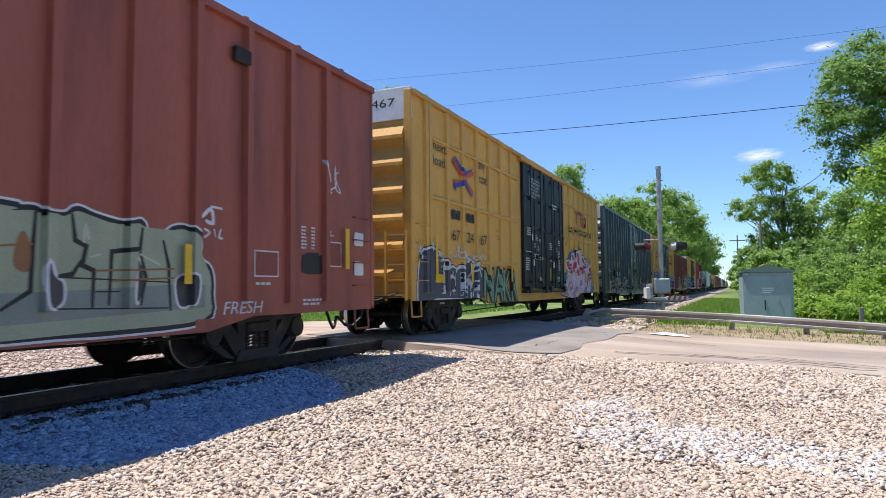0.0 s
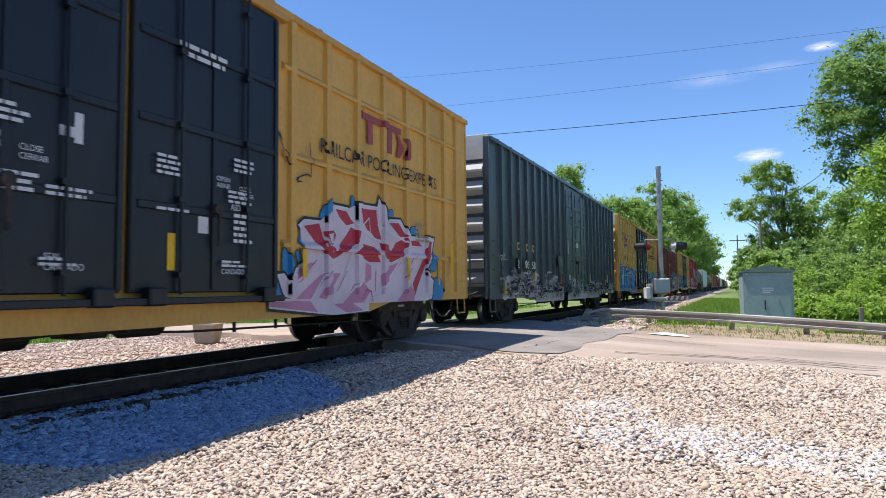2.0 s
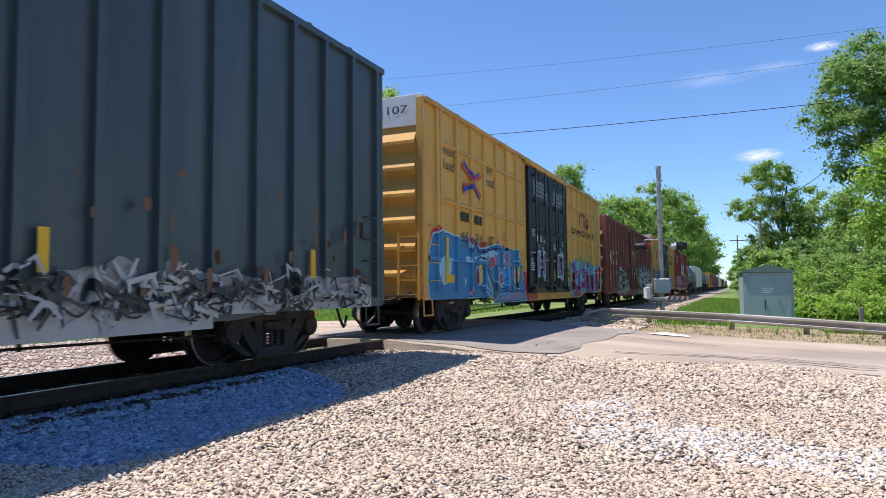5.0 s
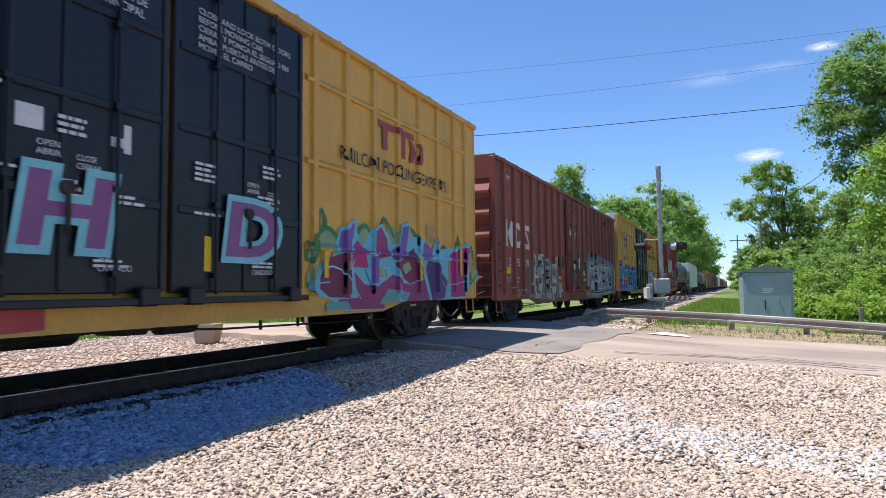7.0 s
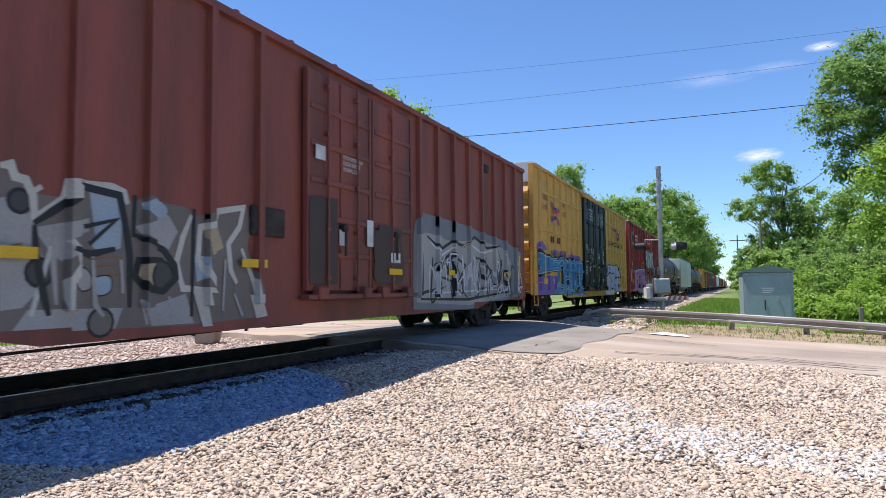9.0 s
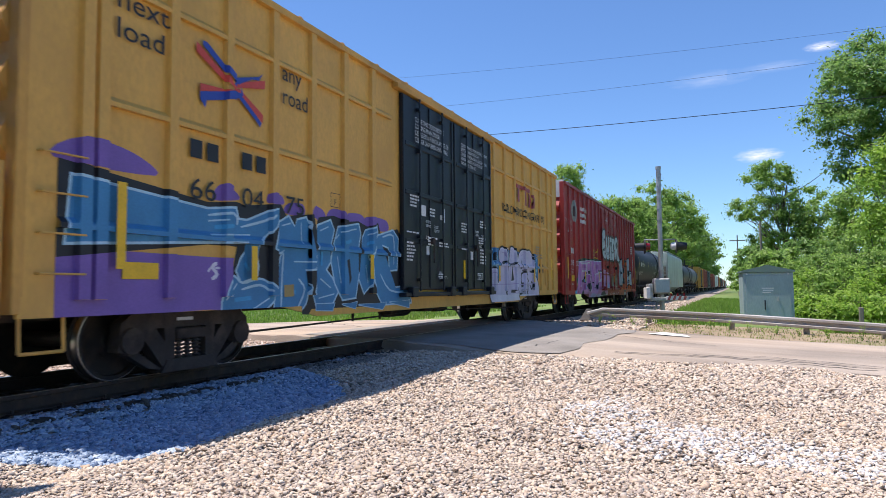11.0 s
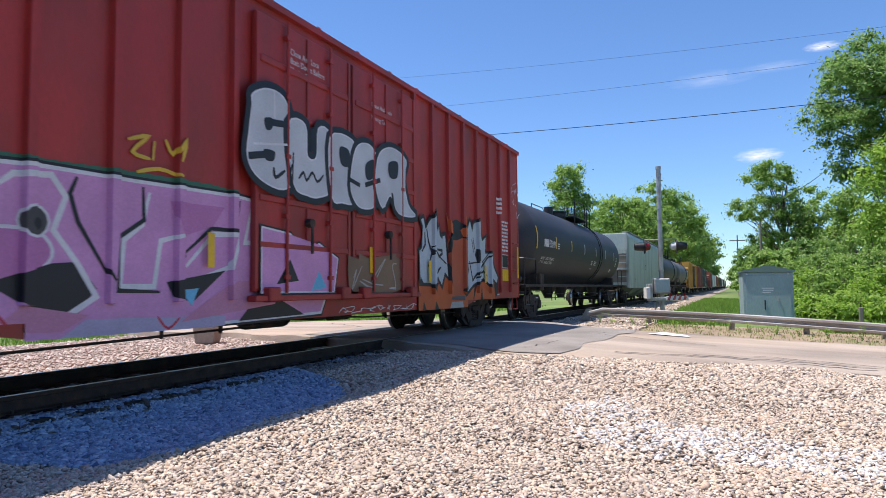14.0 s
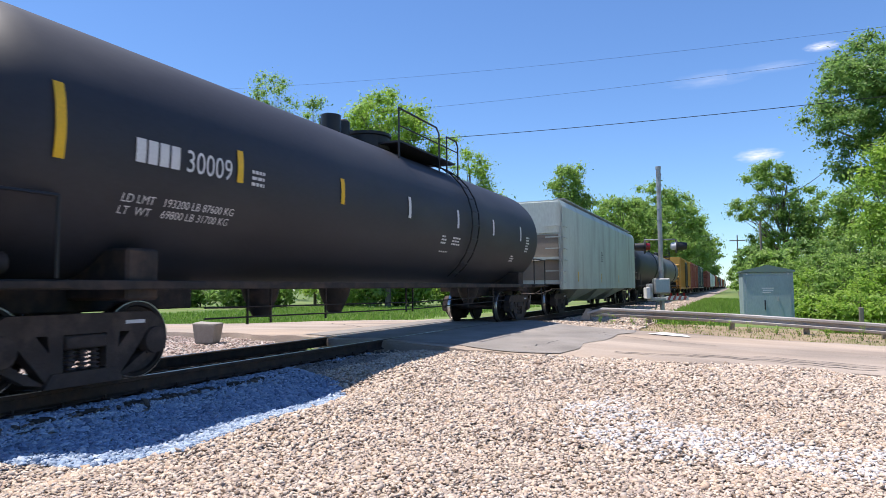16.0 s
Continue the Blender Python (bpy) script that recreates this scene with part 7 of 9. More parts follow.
def brown_boxcar(lead, label, keyed, kind, eaves, length, graffiti, material):
    car = new_car("brown_boxcar", label, lead)
    sill, pw, pd = .74, .13, .085
    d0, d1 = (7.5, 11.3)
    posts = [.9 * k + .57 for k in range(8)] + [(11.15 if kind == 0 else 11.75) + .9 * k for k in range(int((length - 11.9) / .9) + 1)]
    posts = [p for p in posts if p < length - .3 and not 7.4 < p < 11.4]
    boxcar_shell(car, length, sill, eaves, HALF, material, material, posts, pw, pd, belly=(3.9, length - 3.9, .52))
    mid = (d0 + d1) / 2
    plug_door(car, d0 + .3, mid + .3, 1.0, eaves - .25, material, HALF + .05, 1, 2)
    plug_door(car, mid + .34, d1, 1.0, eaves - .25, material, HALF + .03, 1, 1)
    end_wall(car, 0, -1, HALF, sill, eaves, 5, material)
    end_wall(car, length, 1, HALF, sill, eaves, 5, material)
    side_grabs(car, HALF, length, sill, material)
    underframe(car, length)
    couplers(car, length)
    trucks(car, length, 2.5, keyed)
    lay = flat_paint(car, posts, pw, pd, HALF, sill + .10)
    part("hatch_plate", MB().box(HALF, HALF + .06, 6.7, 7.4, 1.75, 2.15, .02), M_STEEL, car, "small steel plate")
    part("top_bracket", MB().box(HALF + .01, HALF + .10, length - 3.55, length - 3.25, eaves - .62, eaves - .42, .02), M_STEEL, car)
    graffiti(car, lay)
    return car


def panel(car, y, z, w, h, label):
    p = part("stencil_panel", MB().box(HALF + .005, HALF + .014, y, y + w, z, z + h), M_STENCIL, car, label)
    part("panel_field", MB().box(HALF + .012, HALF + .018, y + .02, y + w - .02, z + .02, z + h - .02), M_BROWN_2, p, "dark stencil field")


def car_zero_paint(car, lay):
    sage_piece(lay)
    reflectors(car, HALF + .08, [(14.6, 1.1, .46), (18.0, 1.35, .66), (8.5, 1.1, .46)])
    panel(car, 15.82, 1.2, .5, .36, "white-framed stencil panel")
    panel(car, 17.5, 1.38, .42, .40, "grey-framed stencil panel")
    for k, (y, z, w, h, n) in enumerate(((16.85, 1.62, .14, .36, 7), (17.1, 1.62, .1, .36, 7), (17.5, 1.85, .2, .1, 2), (15.85, 1.08, .35, .06, 1), (16.9, .78, .5, .12, 2), (15.3, .58, 1.3, .07, 1))): lay("stencil", bars_bm(y, z, w, h, n, k, .2), M_STENCIL)
    lay("graffiti", text_bm("FRESH", .75, .16, 0, .2, 15.25, .72), ink(*WHITE_INK), "white scrawled word")
    scrawl(lay, "white", 17.4, 2.55, .5, .5, 3, 61)
    lay("graffiti", cloud_bm(16.85, 17.4, 1.25, 1.6, 62, 14, .3), ink(*BLACK_INK), "black paint smudge")
    for z, h in ((1.75, .24), (1.25, .26)): lay("patch", cloud_bm(18.3, 18.62, z, z + h, int(z * 9), 10, .15), M_STENCIL, "white primer patch")


def car_four_paint(car, lay):
    silver_piece(lay)
    grey_line_piece(lay)
    scrawl(lay, "tan", 1.3, .72, 1.8, .33, 5, 75)
    reflectors(car, HALF + .08, [(18.3, 1.3, .66)])
    for y, z, f in ((3.55, 1.32, .065), (6.75, 1.32, .065), (13.4, 1.32, .065), (17.2, 1.32, .065), (10.5, 1.28, .16)): part("reflective_strip", MB().box(HALF + f, HALF + f + .006, y - .25, y + .25, z, z + .11), M_REFLECT, car, "yellow reflective strip")
    part("notice_plate", MB().box(HALF + .01, HALF + .02, .69, 1.2, 1.42, 1.62), M_REFLECT, car, "small yellow notice plate")
    w = ink("cream_lettering", (.66, .60, .52))
    lay("lettering", poly_bm([[(.73, 2.2), (.89, 2.2), (.89, 2.93), (.73, 2.93)], [(.91, 2.56), (1.18, 2.2), (1.36, 2.2), (1.08, 2.6), (1.36, 2.93), (1.18, 2.93)]]), w, "cream block shapes")
    lay("lettering", poly_bm([[(1.58, 2.32), (1.72, 2.2), (1.74, 2.93), (1.58, 2.8)], [(1.75, 2.2), (2.0, 2.2), (2.1, 2.42), (1.75, 2.36)], [(1.75, 2.93), (2.0, 2.93), (2.1, 2.72), (1.75, 2.77)]]), w, "cream block shapes")
    lay("lettering", poly_bm([[(2.53, 2.2), (3.0, 2.2), (3.05, 2.36), (2.53, 2.36)], [(2.88, 2.38), (3.05, 2.38), (2.70, 2.74), (2.53, 2.74)], [(2.53, 2.77), (3.05, 2.77), (3.0, 2.93), (2.58, 2.93)]]), w, "cream block shapes")
    for y, s in ((.75, "12"), (1.58, "95"), (2.52, "09")): text(lay, s, y, 1.65, .43, .24, w)
    text(lay, "LD LMT\nLT WT", .76, 1.17, .42, .18, w)
    text(lay, "206000\n86000", 1.6, 1.17, .36, .18, w)
    text(lay, "STOP AND LOCK\nDOOR BEFORE\nMOVING CAR", 8.75, 2.92, .6, .26, M_STENCIL, "lettering", "", .12)
    lay("stencil", bars_bm(.8, 4.1, .45, .12, 2, 3), M_STENCIL)
    for y, z, a, b in ((8.0, 3.0, .25, .22), (8.65, 1.72, .22, .25), (9.5, 1.75, .2, .45), (10.35, 1.5, .35, .18)):
        part("placard", MB().box(HALF + .14, HALF + .15, y, y + a, z, z + b), M_WHITE, car, "torn white placard")
    lay("patch", poly_bm([[(7.85, 1.1), (8.6, 1.1), (8.6, 2.45), (7.85, 2.4)]]), ink("dark_primer", (.06, .03, .025)), "dark primer patch", .11)
    lay("patch", cloud_bm(9.7, 10.9, 1.1, 2.2, 76, 20, .25), ink("dark_primer", (.06, .03, .025)), "dark primer patch", .11)


def green_boxcar(lead, label, keyed):
    length = 19.0
    car = new_car("dark_green_boxcar", label, lead)
    sill, eaves, pw, pd = .78, 5.05, .12, .085
    posts = [.86 + .80 * k for k in range(10)] + [11.55 + .80 * k for k in range(10)]
    posts = [p for p in posts if p < 8.1 or p > 11.5]
    boxcar_shell(car, length, sill, eaves, HALF, M_GREEN, M_GREEN, posts, pw, pd, belly=(3.8, length - 3.8, .64))
    plug_door(car, 8.15, 11.4, 1.0, 4.75, M_GREEN, HALF + .03, 1, 2)
    # leading ribs are coloured paler than their sheet to show sun on them
    end_wall(car, 0, -1, HALF, sill, eaves, 7, M_GREEN, ink("dusty_cream_plate", (.62, .58, .50)), rib=ink("sun_bleached_rib", (.34, .35, .34)))
    end_wall(car, length, 1, HALF, sill, eaves, 7, M_GREEN)
    side_grabs(car, HALF, length, sill, M_GREEN)
    underframe(car, length)
    couplers(car, length)
    trucks(car, length, 2.5, keyed)
    lay = flat_paint(car, posts, pw, pd, HALF, sill + .10)
    rnd = random.Random(81)

    def spot(lo, hi):
        """A place along the side, and the depth there (deeper on the door)."""
        while True:
            y = rnd.uniform(lo, hi)
            if 8.3 < y < 10.7: return y, .09
            if y < 7.4 or y > 11.6: return y, 0.0

    for k in range(60):
        y, dep = spot(.9, 18.0)
        z = rnd.uniform(1.0, 1.45) - .012 * y
        shape(lay, rnd.choice(("olive_grey", "smoke", "smoke", "chalk", "rust", "umber")), [(y + rnd.uniform(.10, .26) * math.cos(q), z + rnd.uniform(.05, .2) * math.sin(q)) for q in np.linspace(0, 2 * math.pi, 10)[:-1]], depth=dep)
    for a, b, dep in ((.92, 7.9, 0.0), (8.2, 11.35, .09), (11.55, 18.6, 0.0)):
        n = int((b - a) / .3)
        top = [(b - (b - a) * q / n, rnd.uniform(.92, 1.25)) for q in range(n + 1)]
        shape(lay, "smoke", [(a, .5), (b, .5)] + top, depth=dep)
        top = [(b - (b - a) * q / n, rnd.uniform(.72, .98)) for q in range(n + 1)]
        shape(lay, "chalk", [(a, .5), (b, .5)] + top, depth=dep)
    for k in range(420):
        y, dep = spot(.95, 18.2)
        z = rnd.uniform(.58, .95 if k % 4 < 3 else 1.4 - .02 * y)
        pts = [(y + rnd.uniform(-.04, .04) + .11 * q * rnd.choice((1, 1, -.4)), z + rnd.uniform(0, .34)) for q in range(rnd.choice((3, 4, 5)))]
        stroke(lay, ("umber", "chalk", "black", "chalk")[k % 4], rnd.choice((.018, .025, .04, .06)), pts, k % 2 == 0, dep)
    for k in range(90):
        y, z = 1.0 + 17.3 * rnd.random(), .95 + 1.5 * rnd.random() ** 2
        if 7.6 < y < 11.6: continue
        w, h = rnd.uniform(.02, .10), rnd.uniform(.05, .3)
        shape(lay, "rust", [(y, z), (y + w * .8, z + h * .1), (y + w, z + h * .7), (y + w * .6, z + h), (y - w * .2, z + h * .8)], curve=True)
    end_text(car, "EXCESS HEIGHT CAR", -1.0, eaves - .26, 1.6, .10, M_BLACK)
    reflectors(car, HALF + .068, [(.86, .92, .9), (4.0, 1.15, .42), (6.5, 1.2, .42), (12.6, 1.2, .42), (16.8, 1.2, .42)])
    part("notice_plate", MB().box(HALF + .02, HALF + .03, 1.0, 1.42, .86, 1.08), M_REFLECT, car, "small yellow notice plate")
    gold = ink("gold_lettering", (.62, .42, .05))
    for y in (1.93, 2.78, 3.45): lay("lettering", poly_bm([[(y, 2.12), (y + .07, 2.12), (y + .07, 2.34), (y, 2.34)], [(y + .09, 2.12), (y + .19, 2.12), (y + .19, 2.18), (y + .09, 2.18)], [(y + .09, 2.28), (y + .19, 2.28), (y + .19, 2.34), (y + .09, 2.34)]]), gold, "gold block lettering")
    for y, s in ((1.72, "12"), (2.68, "90"), (3.38, "58")):
        lay("number_field", poly_bm([[(y - .05, 1.55), (y + .46, 1.55), (y + .46, 1.88), (y - .05, 1.88)]]), M_BLACK)
        text(lay, s, y, 1.6, .4, .22, M_STENCIL)
    for k, (y, z) in enumerate(((.3, 1.75), (.3, 1.1))): scrawl(lay, "grey_mist", y, z, .5, .22, 3, 90 + k)
    for y, z, a, b in ((8.35, 2.2, .08, .75), (9.7, 2.6, .4, .18), (8.5, 1.3, .2, .2)):
        part("placard", MB().box(HALF + .10, HALF + .11, y, y + a, z, z + b), M_WHITE, car, "scuffed white placard")
    part("side_box", MB().box(HALF + .05, HALF + .12, 6.9, 7.5, 1.75, 2.15, .02), M_GREEN, car)
    return car


def red_boxcar(lead, label, keyed):
    length = 18.9
    car = new_car("red_boxcar", label, lead)
    sill, eaves, pw, pd = .80, 5.06, .12, .075
    posts = [.67 + .88 * k for k in range(8)] + [11.98 + .87 * k for k in range(9)]
    posts = [p for p in posts if p < 7.1 or 11.95 < p < length - .3]
    boxcar_shell(car, length, sill, eaves, HALF, M_RED, M_RED, posts, pw, pd, belly=(4.2, length - 4.2, .60))
    plug_door(car, 7.15, 9.52, 1.0, 4.8, M_RED, HALF + .03, 1, 2)
    plug_door(car, 9.56, 11.92, 1.0, 4.8, M_RED, HALF + .03, 1, 2)
    end_wall(car, 0, -1, HALF, sill, eaves, 6, M_RED, M_WHITE)
    end_wall(car, length, 1, HALF, sill, eaves, 6, M_RED)
    side_grabs(car, HALF, length, sill, M_RED)
    underframe(car, length)
    couplers(car, length)
    trucks(car, length, 2.5, keyed)
    lay = flat_paint(car, posts, pw, pd, HALF, sill + .10)
    w = M_STENCIL
    # round crest as plain discs
    ring = [(1.72 + .50 * math.cos(a), 4.08 + .48 * math.sin(a)) for a in np.linspace(0, 2 * math.pi, 28)[:-1]]
    inner = [(1.72 + .28 * math.cos(a), 4.06 + .34 * math.sin(a)) for a in np.linspace(0, 2 * math.pi, 28)[:-1]]
    lay("emblem", poly_bm([ring]), ink("grey_green_emblem", (.30, .34, .30)), "round grey emblem")
    lay("emblem", poly_bm([inner]), ink("dark_emblem", (.07, .05, .05)), "round grey emblem")
    for z, n in ((4.24, 8), (3.98, 7), (3.72, 7)):
        for k in range(n): lay("lettering", poly_bm([[(2.63 + .19 * k, z), (2.76 + .19 * k, z), (2.76 + .19 * k, z + .15), (2.63 + .19 * k, z + .15)]]), w, "white block of a lettered name")
    lay("lettering", poly_bm([[(.98, 2.36), (1.18, 2.36), (1.18, 2.58), (.98, 2.58)], [(1.24, 2.36), (1.43, 2.36), (1.43, 2.58), (1.24, 2.58)]]), w)
    text(lay, "218", .93, 1.89, .55, .22, w)
    text(lay, "202", 1.80, 1.90, .55, .20, w)
    text(lay, "Ld Lmt\nLt Wt", 1.0, 1.58, .36, .2, w)
    end_text(car, "218202", .1, eaves - .34, 1.0, .17, M_BLACK)
    part("notice_plate", MB().box(HALF + .01, HALF + .02, .97, 1.45, 1.27, 1.5), M_REFLECT, car, "small yellow notice plate")
    for k, (y, z, a, b, r) in enumerate(((1.1, 1.1, .2, .1, 1), (17.42, 2.01, 0.61, 0.89, 9), (16.9, .82, .3, .06, 1), (10.9, 2.2, .3, .6, 7), (17.0, 3.0, .3, .5, 4))): lay("stencil", bars_bm(y, z, a, b, r, k + 40, .2), w)
    text(lay, "Close And Lock\nBoth Doors Before\nMoving Car", 7.9, 4.12, .85, .38, w, "lettering", "", .09)
    text(lay, "Close And Lock\nBoth Doors Before\nMoving Car", 10.2, 3.98, .9, .34, w, "lettering", "", .09)
    pink_piece(lay)
    dep = .09
    shape(lay, "orchid", [(7.3, 1.0), (7.3, 1.85), (7.9, 1.8), (8.2, 1.5), (8.6, 1.7), (9.1, 1.5), (9.0, 1.0)], (("black", .1), ("white", .05)), depth=dep)
    shape(lay, "black", [(7.6, 1.1), (7.9, 1.45), (8.1, 1.15)], depth=dep)
    shape(lay, "sky_cyan", [(8.4, 1.0), (8.6, 1.3), (8.8, 1.05)], depth=dep)
    lay("graffiti", cloud_bm(9.4, 11.3, .95, 1.7, 94, 22, .4), ink("sooty_tan_spray", (.20, .12, .07)), "sooty sprayed patch", dep)
    scrawl(lay, "grey_mist", 9.4, 1.0, 1.8, .6, 4, 97, depth=dep)
    # silver letters high on the doors
    chrome_piece(lay)
    scrawl(lay, "white", 9.2, .62, 2.9, .12, 12, 131, .012)
    scrawl(lay, "grey_mist", .05, 3.1, 1.05, .6, 4, 98)
    ash_flame_piece(lay)
    reflectors(car, HALF + .085, [(.12, 1.36, .8), (3.25, 1.26, .45), (6.4, 1.3, .42), (12.6, 1.15, .45), (15.9, 1.15, .45), (18.6, 1.3, .9)])
    reflectors(car, HALF + .12, [(10.15, 1.3, .45)])
    part("notice_plate", MB().box(HALF + .01, HALF + .02, 17.42, 17.92, 1.22, 1.54), M_REFLECT, car, "small yellow notice plate")
    part("stencil_panel", MB().box(HALF + .005, HALF + .014, 17.42, 17.92, 1.57, 1.95), M_STENCIL, car, "white-framed stencil panel")
    part("panel_field", MB().box(HALF + .012, HALF + .018, 17.44, 17.9, 1.59, 1.93), M_BLACK, car, "black stencil field")
    return car


def tank_car(lead, length, label, keyed, material, full=True):
    car = new_car("tank_car", label, lead)
    R, zc = 1.50, 2.62
    a, b = .45, length - .45
    prof = [(a, .02), (a + .03, .45), (a + .10, .8), (a + .22, 1.12), (a + .42, 1.36), (a + .68, 1.47), (a + .9, R), (a + 2.0, R), (a + 2.0, R + .012), (a + 2.05, R + .012), (a + 2.05, R)]
    n = 4
    for k in range(1, n): y = a + 2.05 + (b - a - 4.1) * k / n; prof += [(y, R), (y, R + .010), (y + .04, R + .010), (y + .04, R)]
    prof = prof[:8]
    prof += [(b - .9, R), (b - .68, 1.47), (b - .42, 1.36), (b - .22, 1.12), (b - .10, .8), (b - .03, .45), (b, .02)]
    part("tank", MB().lathe(prof, 56, "y", (0, 0, zc)), material, car, "cylindrical steel tank", 35)
    c = length / 2
    for y0, y1 in ((0, 4.2), (length - 4.2, length)):
        part("stub_sill", MB().box(-.34, .34, y0, y1, .78, 1.12, .02), M_STEEL, car)
        part("end_platform", MB().box(-1.5, 1.5, y0 + (.0 if y0 == 0 else 2.6), y0 + (1.6 if y0 == 0 else 4.2), 1.06, 1.12), M_STEEL, car)
        yc = 2.5 if y0 == 0 else length - 2.5
        part("saddle", MB().box(-1.32, 1.32, yc - .22, yc + .22, .92, 1.5, .03), M_STEEL, car)
    for x in (-1.40, 1.30): part("side_sill", MB().box(x, x + .10, 0, length, 1.04, 1.14, .01), M_STEEL, car, "dusty brown side sill")
    r = MB()
    for z in (.66, .80): r.tube([(1.15, 3.6, z), (1.15, c, z - .06), (1.15, length - 3.6, z)], .012, 6)
    for y in (4.4, 4.9, 6.3, 9.2, 9.5, 12.6, length - 4.6): r.box(1.13, 1.16, y, y + .025, .55, 1.1)
    for y in (5.1, 7.1, length - 5.6): r.lathe([(1.1, .3), (.92, .26), (.75, .18), (.62, .12)], 14, "z", (.8, y, 0))
    part("bottom_piping", r, M_STEEL, car, "brake rods and outlet fittings", 40)
    top = zc + R
    c += 1.3
    g = MB().box(-.95, .95, c - 1.5, c + 1.5, top + .02, top + .06)
    part("platform", g, M_BLACK, car, "grating platform on top")
    v = MB().lathe([(top - .05, .50), (top + .22, .50), (top + .24, .54), (top + .30, .54), (top + .34, .3)], 20, "z", (0, c - 1.25, 0))
    part("manway", v, M_BLACK, car, "black bolted manway", 40)
    v = MB()
    v.lathe([(top, .16), (top + .42, .16), (top + .46, .12)], 12, "z", (-.1, c - 2.1, 0))
    v.lathe([(top, .2), (top + .34, .2), (top + .36, .1)], 12, "z", (.15, c - 2.9, 0))
    part("valve", v, M_BLACK, car, "black valve housings", 40)
    for s in (-1, 1):
        h = MB()
        h.tube([(s * .98, c - 1.6, top - .35), (s * .98, c - 1.6, top + .72), (s * .98, c + .3, top + .72), (s * .98, c + .45, top + .6), (s * .98, c + .45, top - .3)], .022, 6)
        h.tube([(s * .98, c + .9, top - .3), (s * .98, c + .9, top + .62), (s * .98, c + 1.5, top + .62), (s * .98, c + 1.6, top + .5), (s * .98, c + 1.6, top - .35)], .022, 6)
        h.tube([(s * .98, c - 1.6, top + .35), (s * .98, c + 1.6, top + .35)], .016, 6)
        part("guard_rail", h, M_BLACK, car, "bent black handrail", 50)
    l = MB()
    for y in (c + 1.05, c + 1.5):
        for k in range(10):
            t0, t1 = radians(75 - k * 13), radians(62 - k * 13)
            l.cyl(((R + .09) * math.cos(t0), y, zc + (R + .09) * math.sin(t0)), ((R + .09) * math.cos(t1), y, zc + (R + .09) * math.sin(t1)), .02, 5)
    for k in range(11):
        t = radians(70 - k * 12)
        l.cyl(((R + .09) * math.cos(t), c + 1.05, zc + (R + .09) * math.sin(t)), ((R + .09) * math.cos(t), c + 1.5, zc + (R + .09) * math.sin(t)), .014, 5)
    part("ladder", l, M_BLACK, car, "curved side ladder", 50)
    e = MB()
    for y, d in ((.1, 1), (length - .1, -1)):
        e.tube([(1.42, y + d * 1.3, 1.15), (1.42, y + d * 1.3, 1.95), (1.42, y, 1.95), (-1.42, y, 1.95), (-1.42, y + d * 1.3, 1.95)], .02, 6)
        e.tube([(1.42, y, 1.1), (1.42, y, 1.95)], .02, 6)
        e.tube([(1.42, y + d * .05, 1.1), (1.44, y + d * .05, .5), (1.44, y + d * .5, .5), (1.42, y + d * .5, 1.1)], .018, 6)
    part("end_handrail", e, M_BLACK, car, "bent pipe end handrail", 50)
    br = MB().lathe([(-.02, .0), (-.02, .26), (.01, .27), (.02, .23), (.02, 0)], 18, "y", (.6, .15, 1.45))
    br.box(.45, .75, .18, .4, 1.2, 1.6, .03)
    br.cyl((.9, .5, 1.3), (.9, 1.2, 1.3), .12, 12)
    part("brake_wheel", br, M_STEEL, car, "hand brake wheel", 40)
    couplers(car, length)
    trucks(car, length, 1.98, keyed)
    if full:
        def curved(name, bm, material, lift, label=""):
            bmesh.ops.triangulate(bm, faces=bm.faces)
            for z in np.arange(1.2, 4.1, .12):
                bmesh.ops.bisect_plane(bm, geom=bm.verts[:] + bm.edges[:] + bm.faces[:], plane_co=(0, 0, z), plane_no=(0, 0, 1))
            for w in bm.verts:
                ang = (w.co.z - zc) / R
                w.co = ((R + lift) * math.cos(ang), w.co.y, zc + (R + lift) * math.sin(ang))
            for f in bm.faces:
                f.normal_update()
                if f.normal.x < 0: f.normal_flip()
            me = bpy.data.meshes.new(name)
            bm.to_mesh(me)
            bm.free()
            me.materials.append(material)
            o = new(name, me)
            o.parent = car
            if label: tagged(o, label)
        for y, z0, hh in ((1.29, 2.3, .75), (3.78, 2.42, .42), (6.22, 2.42, .42), (8.65, 2.42, .42), (11.13, 2.42, .42), (13.57, 2.42, .42), (15.98, 2.42, .42)):
            curved("reflective_strip", poly_bm([[(y, z0), (y + .11, z0), (y + .11, z0 + hh), (y, z0 + hh)]]), M_REFLECT if y < 8 else M_STENCIL, .014, "reflective strip")
        curved("lettering", poly_bm([[(2.21 + .16 * k, 2.42), (2.34 + .16 * k, 2.42), (2.34 + .16 * k, 2.68), (2.21 + .16 * k, 2.68)] for k in range(4)]), M_STENCIL, .014)
        curved("lettering", text_bm("30009", .75, .26, 0, 0, 2.93, 2.42), M_STENCIL, .014)
        curved("lettering", text_bm("LD LMT   193200 LB 87600 KG\nLT  WT    69800 LB 31700 KG", 1.7, .24, 0, 0, 2.14, 1.83, 1.0, "LEFT"), M_STENCIL, .014)
        curved("stencil", bars_bm(4.06, 2.4, .26, .24, 3, 4, .1), M_STENCIL, .014)
        for k, (y, z, w, h, n) in enumerate(((10.4, 2.0, .3, .22, 3), (11.0, 2.0, .5, .22, 3), (15.5, 1.75, .35, .22, 3), (16.6, 2.1, .35, .5, 6), (10.5, 1.8, .5, .06, 1))): curved("stencil", bars_bm(y, z, w, h, n, k), M_STENCIL, .014)
    return car


